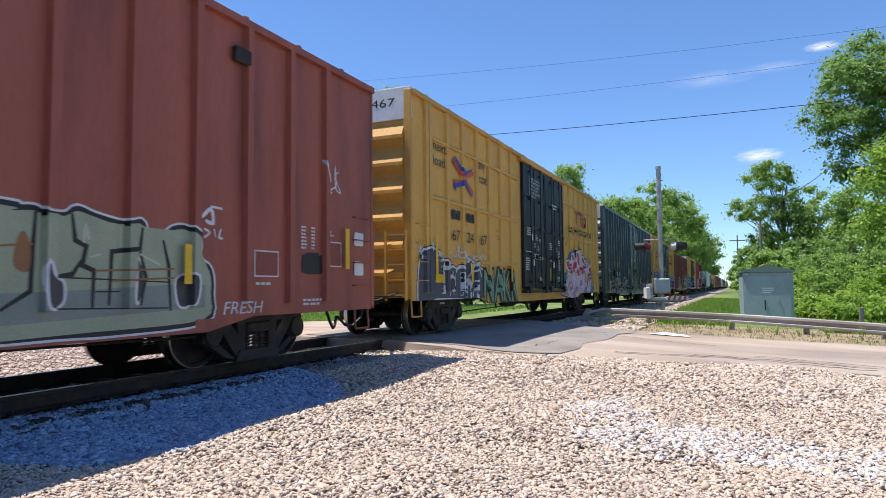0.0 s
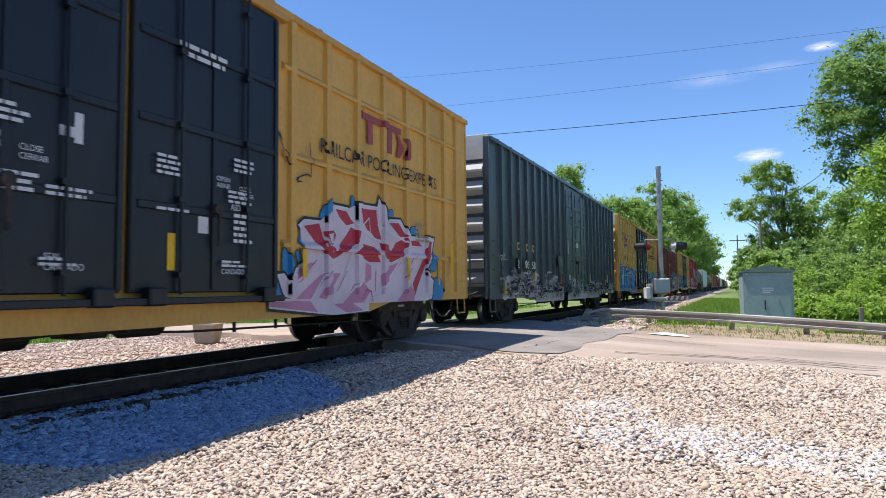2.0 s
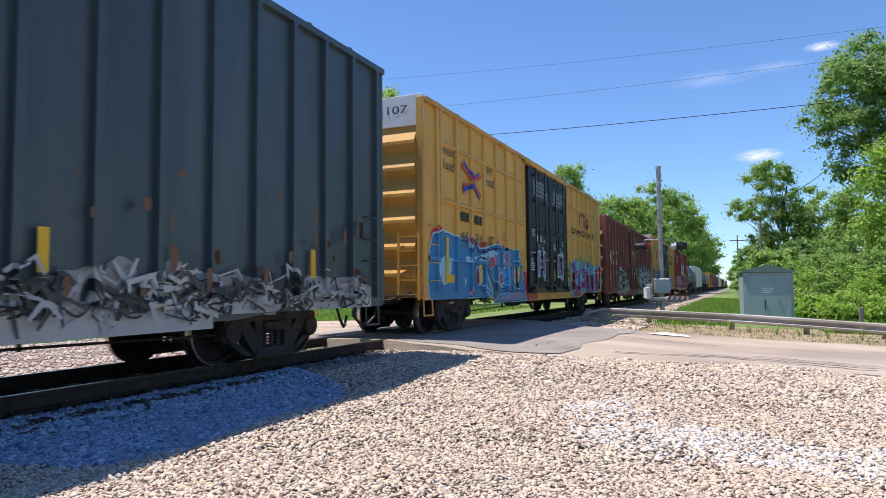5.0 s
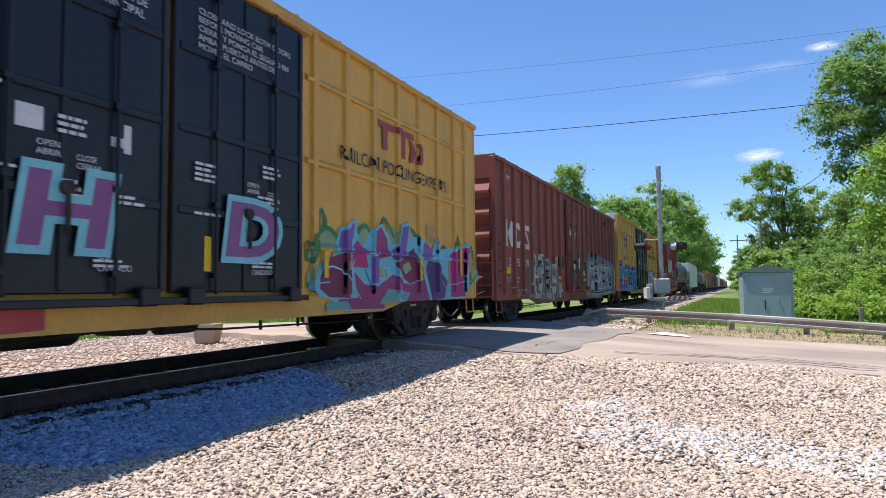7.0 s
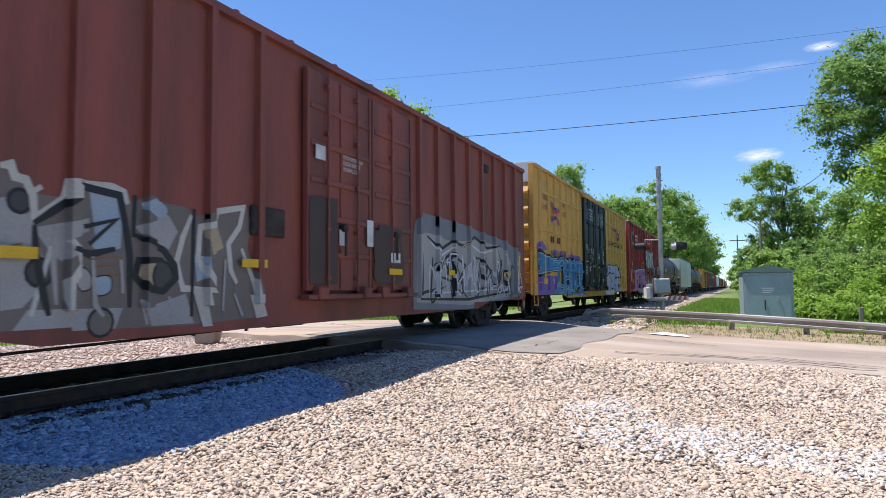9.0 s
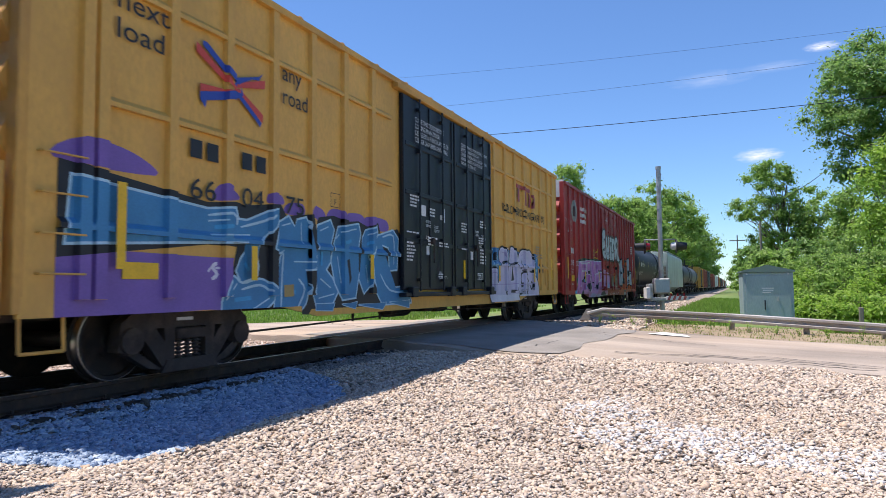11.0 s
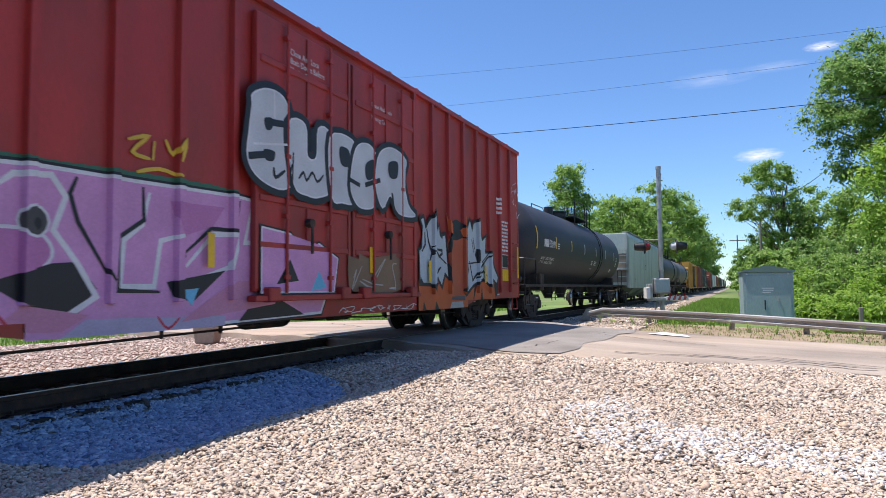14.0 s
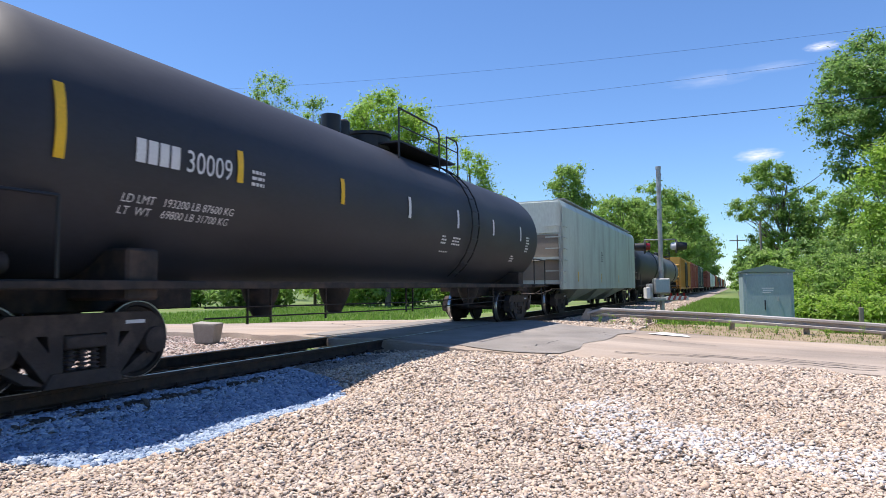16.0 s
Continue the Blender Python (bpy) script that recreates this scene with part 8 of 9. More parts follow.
def hopper_car(lead, length, label, keyed, material):
    car = new_car("covered_hopper", label, lead)
    half, z0, z1 = 1.56, 1.15, 4.30
    b = MB()
    b.prism([(-half, z0), (-half, z1 - .25), (-half + .12, z1), (half - .12, z1), (half, z1 - .25), (half, z0)], .42, length - .42, "y")
    part("body", b, material, car, "smooth curved-side hopper body")
    for y, d in ((.42, -1), (length - .42, 1)):
        part("end_panel", MB().box(-half + .1, half - .1, y, y + d * .05, 3.05, z1 - .06, .01), material, car, "pale end panel")
        part("end_recess", MB().box(-half + .16, half - .16, y, y + d * .02, 1.3, 3.0), M_RECESS, car, "flat brown recess panel under the slope sheet")
        for x in (-half + .05, half - .12): part("corner_stile", MB().box(x, x + .07, y + d * .02, y + d * .12, 1.0, z1 - .2), material, car)
        for k in range(6):
            part("ladder_rung", MB().box(half - .62, half - .06, y + d * .12, y + d * .16, 1.2 + .42 * k, 1.235 + .42 * k), material, car)
            part("grab_iron", MB().tube([(half, y - d * .1, 1.2 + .42 * k), (half + .06, y - d * .1, 1.2 + .42 * k), (half + .06, y - d * .55, 1.2 + .42 * k), (half, y - d * .55, 1.2 + .42 * k)], .014, 5), material, car)
        part("end_beam", MB().box(-half + .1, half - .1, y, y + d * .16, 2.05, 2.16), material, car)
    s = MB()
    for k in (-1, 1): s.box(k * half, k * (half - .12), .4, length - .4, .95, 1.2, .01)
    part("side_sill", s, material, car)
    c = MB()
    for k in range(3):
        y0 = 3.4 + k * (length - 6.8) / 3
        y1 = y0 + (length - 6.8) / 3 - .2
        ym = (y0 + y1) / 2
        c.add([(-half + .1, y0, 1.0), (half - .1, y0, 1.0), (half - .1, y1, 1.0), (-half + .1, y1, 1.0), (-.5, ym - .3, .35), (.5, ym - .3, .35), (.5, ym + .3, .35), (-.5, ym + .3, .35)],
              [(0, 1, 5, 4), (1, 2, 6, 5), (2, 3, 7, 6), (3, 0, 4, 7), (4, 5, 6, 7)])
    part("outlet_chute", c, material, car, "sloped discharge chutes")
    r = MB().box(-.4, .4, 2.5, length - 2.5, z1, z1 + .12)
    for k in (-1, 1): r.box(k * (half - .5), k * (half - .1), 1.2, length - 1.2, z1 + .1, z1 + .14)
    for y in np.arange(3.5, length - 3, 2.2): r.lathe([(z1 + .1, .35), (z1 + .22, .35), (z1 + .24, .2)], 14, "z", (0, y, 0))
    part("running_board", r, M_GALV, car, "roof hatches and walkway grating", 40)
    part("centre_sill", MB().box(-.3, .3, .2, length - .2, .75, 1.05), M_STEEL, car)
    couplers(car, length)
    trucks(car, length, 1.9, keyed)
    lay = flat_paint(car, [], 0, 0, half)
    lay("stencil", bars_bm(3.2, 3.2, .9, .3, 1, 5, .1), M_GREY_CAR)
    lay("stencil", bars_bm(8.0, 2.2, .5, .5, 5, 6), M_BLACK)
    reflectors(car, half, [(3.0, 1.25, .4), (8.0, 1.25, .4), (13.0, 1.25, .4)])
    return car


def gondola(lead, length, label, material, high=2.6):
    car = new_car("gondola_car", label, lead)
    b = MB()
    for s in (-1, 1): b.box(s * 1.45, s * 1.52, 0, length, 1.0, high)
    for y in (0, length - .08): b.box(-1.5, 1.5, y, y + .08, 1.0, high)
    b.box(-1.45, 1.45, 0, length, .95, 1.1)
    for y in np.arange(.5, length, 1.1): b.box(1.5, 1.58, y, y + .1, 1.0, high)
    part("body", b, material, car)
    underframe(car, length)
    couplers(car, length)
    trucks(car, length, 2.2, False)
    return car


def plain_far(car, lay):
    pass


brown_boxcar(-8.9, "oxide-brown steel boxcar with a pale green graffiti piece", True, 0, 4.60, 18.9, car_zero_paint, M_BROWN)
yellow_boxcar(11.6, "yellow double-door boxcar with grey and crimson graffiti", True, "672467", car_one_paint)
green_boxcar(32.66, "blackish-green boxcar with worn grey graffiti along its sill", True)
yellow_boxcar(53.45, "yellow double-door boxcar with blue and magenta graffiti", True, "663107", car_three_paint)
brown_boxcar(74.45, "oxide-brown boxcar with silver graffiti and cream lettering", True, 1, 4.62, 19.0, car_four_paint, M_BROWN_2)
yellow_boxcar(94.63, "yellow double-door boxcar with azure and lilac graffiti", True, "660475", car_five_paint)
red_boxcar(115.28, "faded red boxcar with pink, silver and orange graffiti", True)
tank_car(134.95, 19.1, "matt black tank car with yellow reflective strips", True, M_TANK)
hopper_car(155.6, 19.8, "pale grey covered hopper car", True, M_GREY_CAR)
tank_car(177.2, 16.6, "black tank car behind a grey hopper", True, M_TANK, False)
tank_car(195.4, 16.6, "dusty dark grey tank car", False, mat("dusty_grey_tank_paint", (.12, .12, .12), .2, .5, 22, .6), False)
FAR_PLAN = [("yellow", 213.6), ("brown", 234.2), ("green", 254.8), ("gondola", 275.4), ("brown", 293.0), ("hopper", 313.5), ("hopper", 334), ("brown", 354), ("yellow", 375), ("gondola", 396), ("green", 414),
            ("brown", 435), ("hopper", 456), ("gondola", 477), ("brown", 495), ("yellow", 516), ("hopper", 537), ("brown", 557), ("green", 578), ("gondola", 599)]


def far_boxcar(kind, lead, material, eaves, length=19.0):
    car = new_car(kind, "weathered " + kind.replace("_", " ") + " in the distance", lead)
    posts = [.8 + .9 * k for k in range(20) if .8 + .9 * k < 7.5 or .8 + .9 * k > 11.5]
    boxcar_shell(car, length, .8, eaves, HALF, material, material, [p for p in posts if p < length - .3], .13, .06)
    plug_door(car, 7.6, 11.4, 1.0, eaves - .3, M_DOOR_BLACK if "yellow" in kind else material, HALF + .03, 0, 2)
    end_wall(car, 0, -1, HALF, .8, eaves, 6, material)
    underframe(car, length)
    couplers(car, length)
    trucks(car, length, 2.5, False)


for kind, lead in FAR_PLAN:
    if kind == "yellow": far_boxcar("yellow_boxcar", lead, M_YELLOW_DULL, 4.4)
    elif kind == "brown": far_boxcar("brown_boxcar", lead, M_BROWN, 4.5)
    elif kind == "green": far_boxcar("dark_green_boxcar", lead, M_GREEN, 4.6)
    elif kind == "hopper": hopper_car(lead, 19.0, "pale covered hopper in the distance", False, M_GREY_CAR)
    else: gondola(lead, 16.5, "rusty gondola car in the distance", M_BROWN_2)

# ---------- surroundings ----------
RNG = np.random.default_rng(7)


def in_road(x, y, pad=0.0):
    return (y > np.interp(x, ROAD_X, ROAD_NEAR) - pad) & (y < np.interp(x, ROAD_X, ROAD_FAR) + pad)


def stones(name, X, Y, Z, size, material, label, coarse=False):
    """Loose crushed stones, each an angular lump lying at its place."""
    phi = (1 + 5 ** .5) / 2
    B = np.array([(-1, phi, 0), (1, phi, 0), (-1, -phi, 0), (1, -phi, 0), (0, -1, phi), (0, 1, phi), (0, -1, -phi), (0, 1, -phi), (phi, 0, -1), (phi, 0, 1), (-phi, 0, -1), (-phi, 0, 1)]) / 1.9
    T = np.array([(0, 11, 5), (0, 5, 1), (0, 1, 7), (0, 7, 10), (0, 10, 11), (1, 5, 9), (5, 11, 4), (11, 10, 2), (10, 7, 6), (7, 1, 8), (3, 9, 4), (3, 4, 2), (3, 2, 6), (3, 6, 8), (3, 8, 9), (4, 9, 5), (2, 4, 11), (6, 2, 10), (8, 6, 7), (9, 8, 1)])
    if coarse:
        B = np.array([(1, 0, 0), (-1, 0, 0), (0, 1, 0), (0, -1, 0), (0, 0, 1), (0, 0, -1)]) * 1.15
        T = np.array([(0, 2, 4), (2, 1, 4), (1, 3, 4), (3, 0, 4), (2, 0, 5), (1, 2, 5), (3, 1, 5), (0, 3, 5)])
    m = len(B)
    n = len(X)
    V = B[None] * RNG.uniform(.55, 1.4, (n, m, 1))
    V = V * np.stack([RNG.uniform(.75, 1.35, n), RNG.uniform(.6, 1.0, n), RNG.uniform(.34, .66, n)], -1)[:, None]
    a, b = RNG.uniform(0, 2 * np.pi, n), RNG.normal(0, .35, n)
    ca, sa, cb, sb = np.cos(a)[:, None], np.sin(a)[:, None], np.cos(b)[:, None], np.sin(b)[:, None]
    x, y, z = V[..., 0], V[..., 1], V[..., 2]
    x, z = x * cb + z * sb, -x * sb + z * cb
    x, y = x * ca - y * sa, x * sa + y * ca
    V = np.stack([x, y, z], -1) * (size / 2)[:, None, None] + np.stack([X, Y, Z], -1)[:, None]
    F = (T[None] + m * np.arange(n)[:, None, None]).reshape(-1, 3)
    return tagged(new(name, big_mesh(name, V.reshape(-1, 3), F, material)), label, "gravel", "", "stuff")


def scatter_gravel():
    X, Y, S = [], [], []
    # the yard in front, denser close by
    for d0, d1, dens, s in ((2.6, 5.5, 2300, .028), (5.5, 8.5, 1450, .034), (8.5, 12.5, 850, .042), (12.5, 16, 160, .055)):
        n = int(dens * (d1 ** 2 - d0 ** 2) * .5 * radians(76))
        d = np.sqrt(RNG.uniform(d0 ** 2, d1 ** 2, n))
        a = radians(90 + 24) + RNG.uniform(-radians(38), radians(38), n)
        X.append(EYE.x + d * np.cos(a)); Y.append(d * np.sin(a)); S.append(s * RNG.lognormal(0, .28, n))
    X, Y, S = (np.concatenate(q) for q in (X, Y, S))
    edge = np.interp(X, ROAD_X, ROAD_NEAR) + .14 * np.sin(X * 2.6) + .1 * RNG.normal(size=len(X))
    keep = (X > .95) & (Y < edge - .02)
    X, Y, S = X[keep], Y[keep], S[keep]
    S = S * 1.14
    Z = ground_z(X, Y) + S * .10
    wob = .35 * np.sin(Y * 2.1) + .2 * np.sin(Y * 5.3 + 1) + .12 * RNG.normal(size=len(X))
    blue = (X < np.interp(Y, (3.2, 3.65, 4.0, 5.4, 6.2, 7.1, 7.9, 8.4), (1.4, 2.6, 3.2, 3.15, 3.0, 2.72, 2.2, 1.0)) + .25 * wob) & (Y > 2.9) & (X > .98)
    S = np.where(blue, S * 1.35, S)
    dist = np.hypot(X - EYE.x, Y)
    dull = ~blue & (X < 1.7 + .25 * wob) & (Y < 10.5)
    white = ~blue & ~dull & ((np.hypot((X - 7.0) / 1.3, (Y - 6.1) / 1.0) < .75 + .5 * wob) | (np.hypot((X - 8.4) / 1.4, (Y - 6.0) / .9) < .75 + .5 * wob) | (np.hypot((X - 6.0) / .6, (Y - 7.6) / 1.4) < .6 + .5 * wob)) & (RNG.uniform(size=len(X)) < .42)
    rest = ~(blue | dull | white)
    stones("blue_gravel", X[blue], Y[blue], Z[blue], S[blue], M_STONES_SHADE_BLUE, "pale crushed stone beside the rail, coloured with blue skylit shade")
    stones("dull_gravel", X[dull], Y[dull], Z[dull], S[dull], M_STONES_DARK, "dull brown-grey ballast stones by the rail")
    n2 = 9000
    BX, BY = RNG.uniform(.95, 3.4, n2), RNG.uniform(2.9, 8.6, n2)
    bk = BX < np.interp(BY, (3.2, 3.65, 4.0, 5.4, 6.2, 7.1, 7.9, 8.4), (1.4, 2.6, 3.2, 3.15, 3.0, 2.72, 2.2, 1.0))
    BX, BY = BX[bk], BY[bk]
    stones("loose_blue_gravel", BX, BY, ground_z(BX, BY) + .012, .036 * RNG.lognormal(0, .3, len(BX)), M_STONES_SHADE_BLUE, "loose pale stones over the hollow, coloured with blue skylit shade", True)
    stones("white_gravel", X[white], Y[white], Z[white], S[white], M_STONES_WHITE, "pale whitish crushed stone in the yard")
    for near, nm in ((True, "near_tan_gravel"), (False, "tan_gravel")):
        q = rest & ((dist < 5.5) == near)
        stones(nm, X[q], Y[q], Z[q], S[q], M_STONES, "tan and pinkish crushed stone over the yard", not near)
    # the rest of the yard, all round the tripod
    n = 34000
    X, Y = RNG.uniform(.98, 17, n), RNG.uniform(-10, 12.3, n)
    edge = np.interp(X, ROAD_X, ROAD_NEAR) + .14 * np.sin(X * 2.6)
    turn = np.arctan2(Y, X - EYE.x) - radians(114)
    turn = (turn + np.pi) % (2 * np.pi) - np.pi
    keep = (Y < edge - .05) & ((np.abs(turn) > radians(37)) | (np.hypot(X - EYE.x, Y) < 2.6))
    X, Y = X[keep], Y[keep]
    stones("yard_gravel", X, Y, ground_z(X, Y) + .004, .045 * RNG.lognormal(0, .28, len(X)), M_STONES, "tan crushed stone over the wider yard", True)
    # between and beyond the rails
    n = 9000
    X, Y = RNG.uniform(-1.7, 1.35, n), RNG.uniform(1.5, 11.6, n)
    keep = (np.abs(np.abs(X) - .755) > .12)
    X, Y = X[keep], Y[keep]
    stones("track_ballast", X, Y, np.full(len(X), -.205), .055 * RNG.lognormal(0, .25, len(X)), M_STONES_TRACK_SHADE, "grimy ballast stones between the sleepers, darkened for the shade under the train")
    n = 11000
    X, Y = RNG.uniform(-9, -1.6, n), RNG.uniform(3, 15, n)
    keep = ~in_road(X, Y, -.1)
    X, Y = X[keep], Y[keep]
    stones("verge_gravel", X, Y, ground_z(X, Y), .06 * RNG.lognormal(0, .3, len(X)), M_STONES_PINK, "pinkish brown stones across the track")
    # far shoulder beyond the road
    n = 9000
    Y = 20.5 + 45 * RNG.uniform(0, 1, n) ** 1.6
    X = RNG.uniform(1.2, 4.6, n) - .6 * RNG.uniform(0, 1, n) * (Y > 30)
    keep = ~in_road(X, Y, .05)
    X, Y = X[keep], Y[keep]
    stones("shoulder_gravel", X, Y, ground_z(X, Y) + .0, .075 * RNG.lognormal(0, .3, len(X)), M_STONES, "tan stones on the track shoulder past the road")


# grimy track stones, with the train's shade deepened in their colour
M_STONES_TRACK_SHADE = island_mat("oily_track_stone", [(.06, .05, .045), (.12, .10, .09), (.09, .08, .075), (.17, .145, .125)], .85, 50)
M_STONES_WHITE = island_mat("whitish_crushed_stone", [(.56, .52, .50), (.70, .67, .66), (.78, .76, .75), (.62, .55, .50)], .9, 50)
M_STONES_PINK = island_mat("pinkish_brown_stone", [(.40, .28, .23), (.62, .48, .41), (.55, .45, .40), (.74, .64, .57)], .9, 50)
scatter_gravel()
sheet("gravel_shoulder", np.arange(1.6, 4.7, .4), np.concatenate([np.arange(20.2, 60, 1.0), np.arange(60, 420, 12.0)]), lambda x, y: ground_z(x, y) - .03, M_GRAVEL, "tan gravel shoulder along the line", "gravel")


def grass(name, X, Y, Z, height, material, label, wide=.012, lean=.35):
    """Blades of grass, each a bent two-piece strip."""
    n = len(X)
    a = RNG.uniform(0, 2 * np.pi, n)
    u = np.stack([np.cos(a), np.sin(a), np.zeros(n)], -1)
    b = RNG.uniform(0, 2 * np.pi, n)
    l = np.stack([np.cos(b), np.sin(b), np.zeros(n)], -1) * (height * lean * RNG.uniform(.2, 1.3, n))[:, None]
    P = np.stack([X, Y, Z], -1)
    up = np.array([0, 0, 1.0])
    w = (wide * RNG.uniform(.6, 1.5, n))[:, None]
    mid = P + up * (height * .55)[:, None] + l * .35
    tip = P + up * height[:, None] + l
    V = np.stack([P - u * w, P + u * w, mid + u * w * .8, mid - u * w * .8, tip], 1).reshape(-1, 3)
    i = 5 * np.arange(n)[:, None]
    F = np.concatenate([np.concatenate([i, i + 1, i + 2], 1), np.concatenate([i, i + 2, i + 3], 1), np.concatenate([i + 3, i + 2, i + 4], 1)])
    return tagged(new(name, big_mesh(name, V, F, material)), label, "grass", "", "stuff")


def field(n, x0, x1, y0, y1, h, name, material, label, wide=.012, lean=.35, pw=1.0, keep=None):
    X, Y = RNG.uniform(x0, x1, n), y0 + (y1 - y0) * RNG.uniform(0, 1, n) ** pw
    k = ~in_road(X, Y, .12)
    if keep is not None: k &= keep(X, Y)
    X, Y = X[k], Y[k]
    return grass(name, X, Y, ground_z(X, Y) - .06, h * RNG.uniform(.4, 1.3, len(X)), material, label, wide, lean)


sheet("verge", np.arange(2.4, 27, .5), np.arange(18.6, 25.3, .35), lambda x, y: ground_z(x, y) - .045, M_DIRT, "dry brown earth verge between road and guard rail", "verge")
field(5200, 2.8, 18, 19.0, 25.5, .075, "verge_grass", M_GRASS, "short dry and green grass on the road verge", .012)
field(36000, 4.4, 15, 24, 75, .24, "line_grass", M_GRASS_LUSH, "lush green grass beside the line", .022, .4, 1.5, lambda x, y: ~((x > 7.1) & (x < 9.9) & (y < 29.2)) & ((y > 25.5) | (x > 9)))
field(24000, -26, -5, 19.0, 46, .16, "meadow_grass", M_GRASS_LUSH, "bright green mown grass across the track", .02, .3, 1.4)
field(9000, -26, -9, 6, 14.2, .14, "roadside_grass", M_GRASS_LUSH, "bright green grass across the track", .016, .3)


def weeds():
    """Leafy weeds along the guard rail, each plant a thing of its own."""
    spots = [(2.9, 23.6), (3.4, 23.2), (4.1, 23.3), (4.6, 22.8), (5.0, 23.4), (5.5, 22.9), (6.1, 22.6), (6.6, 22.9), (7.1, 22.4), (7.7, 22.2), (8.4, 22.0), (9.0, 21.5), (9.7, 21.4), (10.4, 20.8)]
    for x, y in spots:
        mb = MB()
        h = random.uniform(.22, .55)
        for k in range(random.randint(3, 6)):
            a, l = random.uniform(0, 6.28), random.uniform(.5, 1) * h
            dx, dy = math.cos(a) * .12, math.sin(a) * .12
            mb.cyl((dx * .2, dy * .2, 0), (dx, dy, l), .008, 4, .003)
            for j in range(9):
                t, b = random.uniform(.25, 1), random.uniform(0, 6.28)
                p = Vector((dx * t, dy * t, l * t))
                o = Vector((math.cos(b), math.sin(b), random.uniform(-.1, .6))) * random.uniform(.05, .10)
                s = Vector((-o.y, o.x, 0)) * .28
                mb.add([p, p + o * .5 + s, p + o, p + o * .5 - s], [(0, 1, 2, 3)])
        ob = solid("weed", mb, M_LEAF_LIGHT, "leafy green weed on the gravelly verge", "plant", "weeds along the guard rail")
        ob.matrix_basis = pose(x, y, float(ground_z(x, y)) - .06)


weeds()


# ---------- trees ----------
def leaves(centres, radii, per, size, squash=.7):
    """Leaf quads round clump centres: returns vertices and faces."""
    n = len(centres) * per
    C = np.repeat(np.asarray(centres), per, 0)
    r = np.repeat(np.asarray(radii), per)
    d = RNG.normal(size=(n, 3))
    d /= np.linalg.norm(d, axis=1)[:, None]
    P = C + d * (r * np.minimum(np.abs(RNG.normal(0, .55, n)), 1.1))[:, None] * np.array([1, 1, squash])
    nrm = d * .6 + RNG.normal(size=(n, 3)) * .5 + np.array([0, 0, .5])
    nrm /= np.linalg.norm(nrm, axis=1)[:, None]
    u = np.cross(nrm, RNG.normal(size=(n, 3)))
    u /= np.linalg.norm(u, axis=1)[:, None]
    v = np.cross(nrm, u)
    s = (size * RNG.uniform(.6, 1.4, n))[:, None]
    V = np.stack([P - u * s, P + v * s * .45 - nrm * s * .12, P + u * s, P - v * s * .45 - nrm * s * .12], 1).reshape(-1, 3)
    F = np.arange(4 * n).reshape(n, 4)
    return V, F


def tree(name, x, y, height, lobes, label, material, clumps=60, per=110, size=.22, trunk=.25, spread_r=1.0, seed=1, category="tree", clump_r=(.8, 1.7)):
    """lobes: (dx, dy, z, rx, rz) ellipsoids that make up the crown; limbs run from the trunk to the clumps."""
    rnd = np.random.default_rng(seed)
    z0 = float(ground_z(x, y)) - .08
    t = thing(name, label, category, at=(x, y, z0))
    vol = np.array([l[3] ** 2 * l[4] for l in lobes]) ** .8
    pick = rnd.choice(len(lobes), clumps, p=vol / vol.sum())
    C, R = [], []
    for k in pick:
        dx, dy, z, rx, rz = lobes[k]
        d = rnd.normal(size=3)
        d /= np.linalg.norm(d)
        q = rnd.uniform(.45, 1.0) ** .6
        C.append((dx + d[0] * rx * q, dy + d[1] * rx * q, z + d[2] * rz * q))
        R.append(rnd.uniform(*clump_r) * spread_r)
    global RNG
    keep, RNG = RNG, rnd
    V, F = leaves(C, R, per, size)
    RNG = keep
    ob = new("crown", big_mesh("crown", V, F, material))
    ob.parent = t
    tagged(ob, "crown of many small leaves")
    mb = MB()
    top = max(l[2] for l in lobes)
    pts = [Vector((.15 * math.sin(k * 1.3 + seed) * k / 3, .15 * math.cos(k * 1.7 + seed) * k / 3, top * .92 * k / 6)) for k in range(7)]
    for k in range(6): mb.cyl(pts[k], pts[k + 1], trunk * (1 - k / 7.5), 9, trunk * (1 - (k + 1) / 7.5), False)
    for k in range(min(len(C), 46)):
        e = Vector(C[k])
        s = pts[max(1, min(5, int(e.z / max(top, .1) * 4.2)))]
        if s.z > e.z + 1: s = pts[1]
        m = (s + e) / 2 + Vector((rnd.normal() * .25, rnd.normal() * .25, .12 * (e - s).length * .5))
        r = trunk * .26
        mb.cyl(s, m, r, 5, r * .6, False)
        mb.cyl(m, e, r * .6, 5, r * .18, False)
    part("trunk", mb, M_BARK, t, "bare trunk and limbs", 50)
    return t


# large oak that leans over the scene, with shrubs below it
tree("oak_tree", 18.6, 45, 17, [(-.5, 0, 13.2, 4.6, 3.4), (-4.2, 0, 12.4, 3.0, 2.6), (-3.2, 1, 15.2, 2.6, 1.6), (-3.4, 0, 9.2, 2.4, 1.5), (2.5, 1, 11, 4.5, 4.5), (0, 0, 7.6, 3.4, 2.4)],
     "tall spreading oak with deep green leaves beside the line", M_LEAF_DARK, 380, 260, .115, .42, .85, 11)
tree("oak_tree", 12.3, 76, 14, [(-1.6, 0, 13.0, 2.6, 1.5), (-1.8, 0, 9.7, 3.6, 1.2), (1.8, 0, 9.6, 3.2, 2.0), (0, 1, 6.6, 3.4, 2.0), (3.6, 0, 7.0, 2.8, 2.6)],
     "flat-topped airy oak with open limbs", M_LEAF, 230, 190, .14, .32, .72, 12)
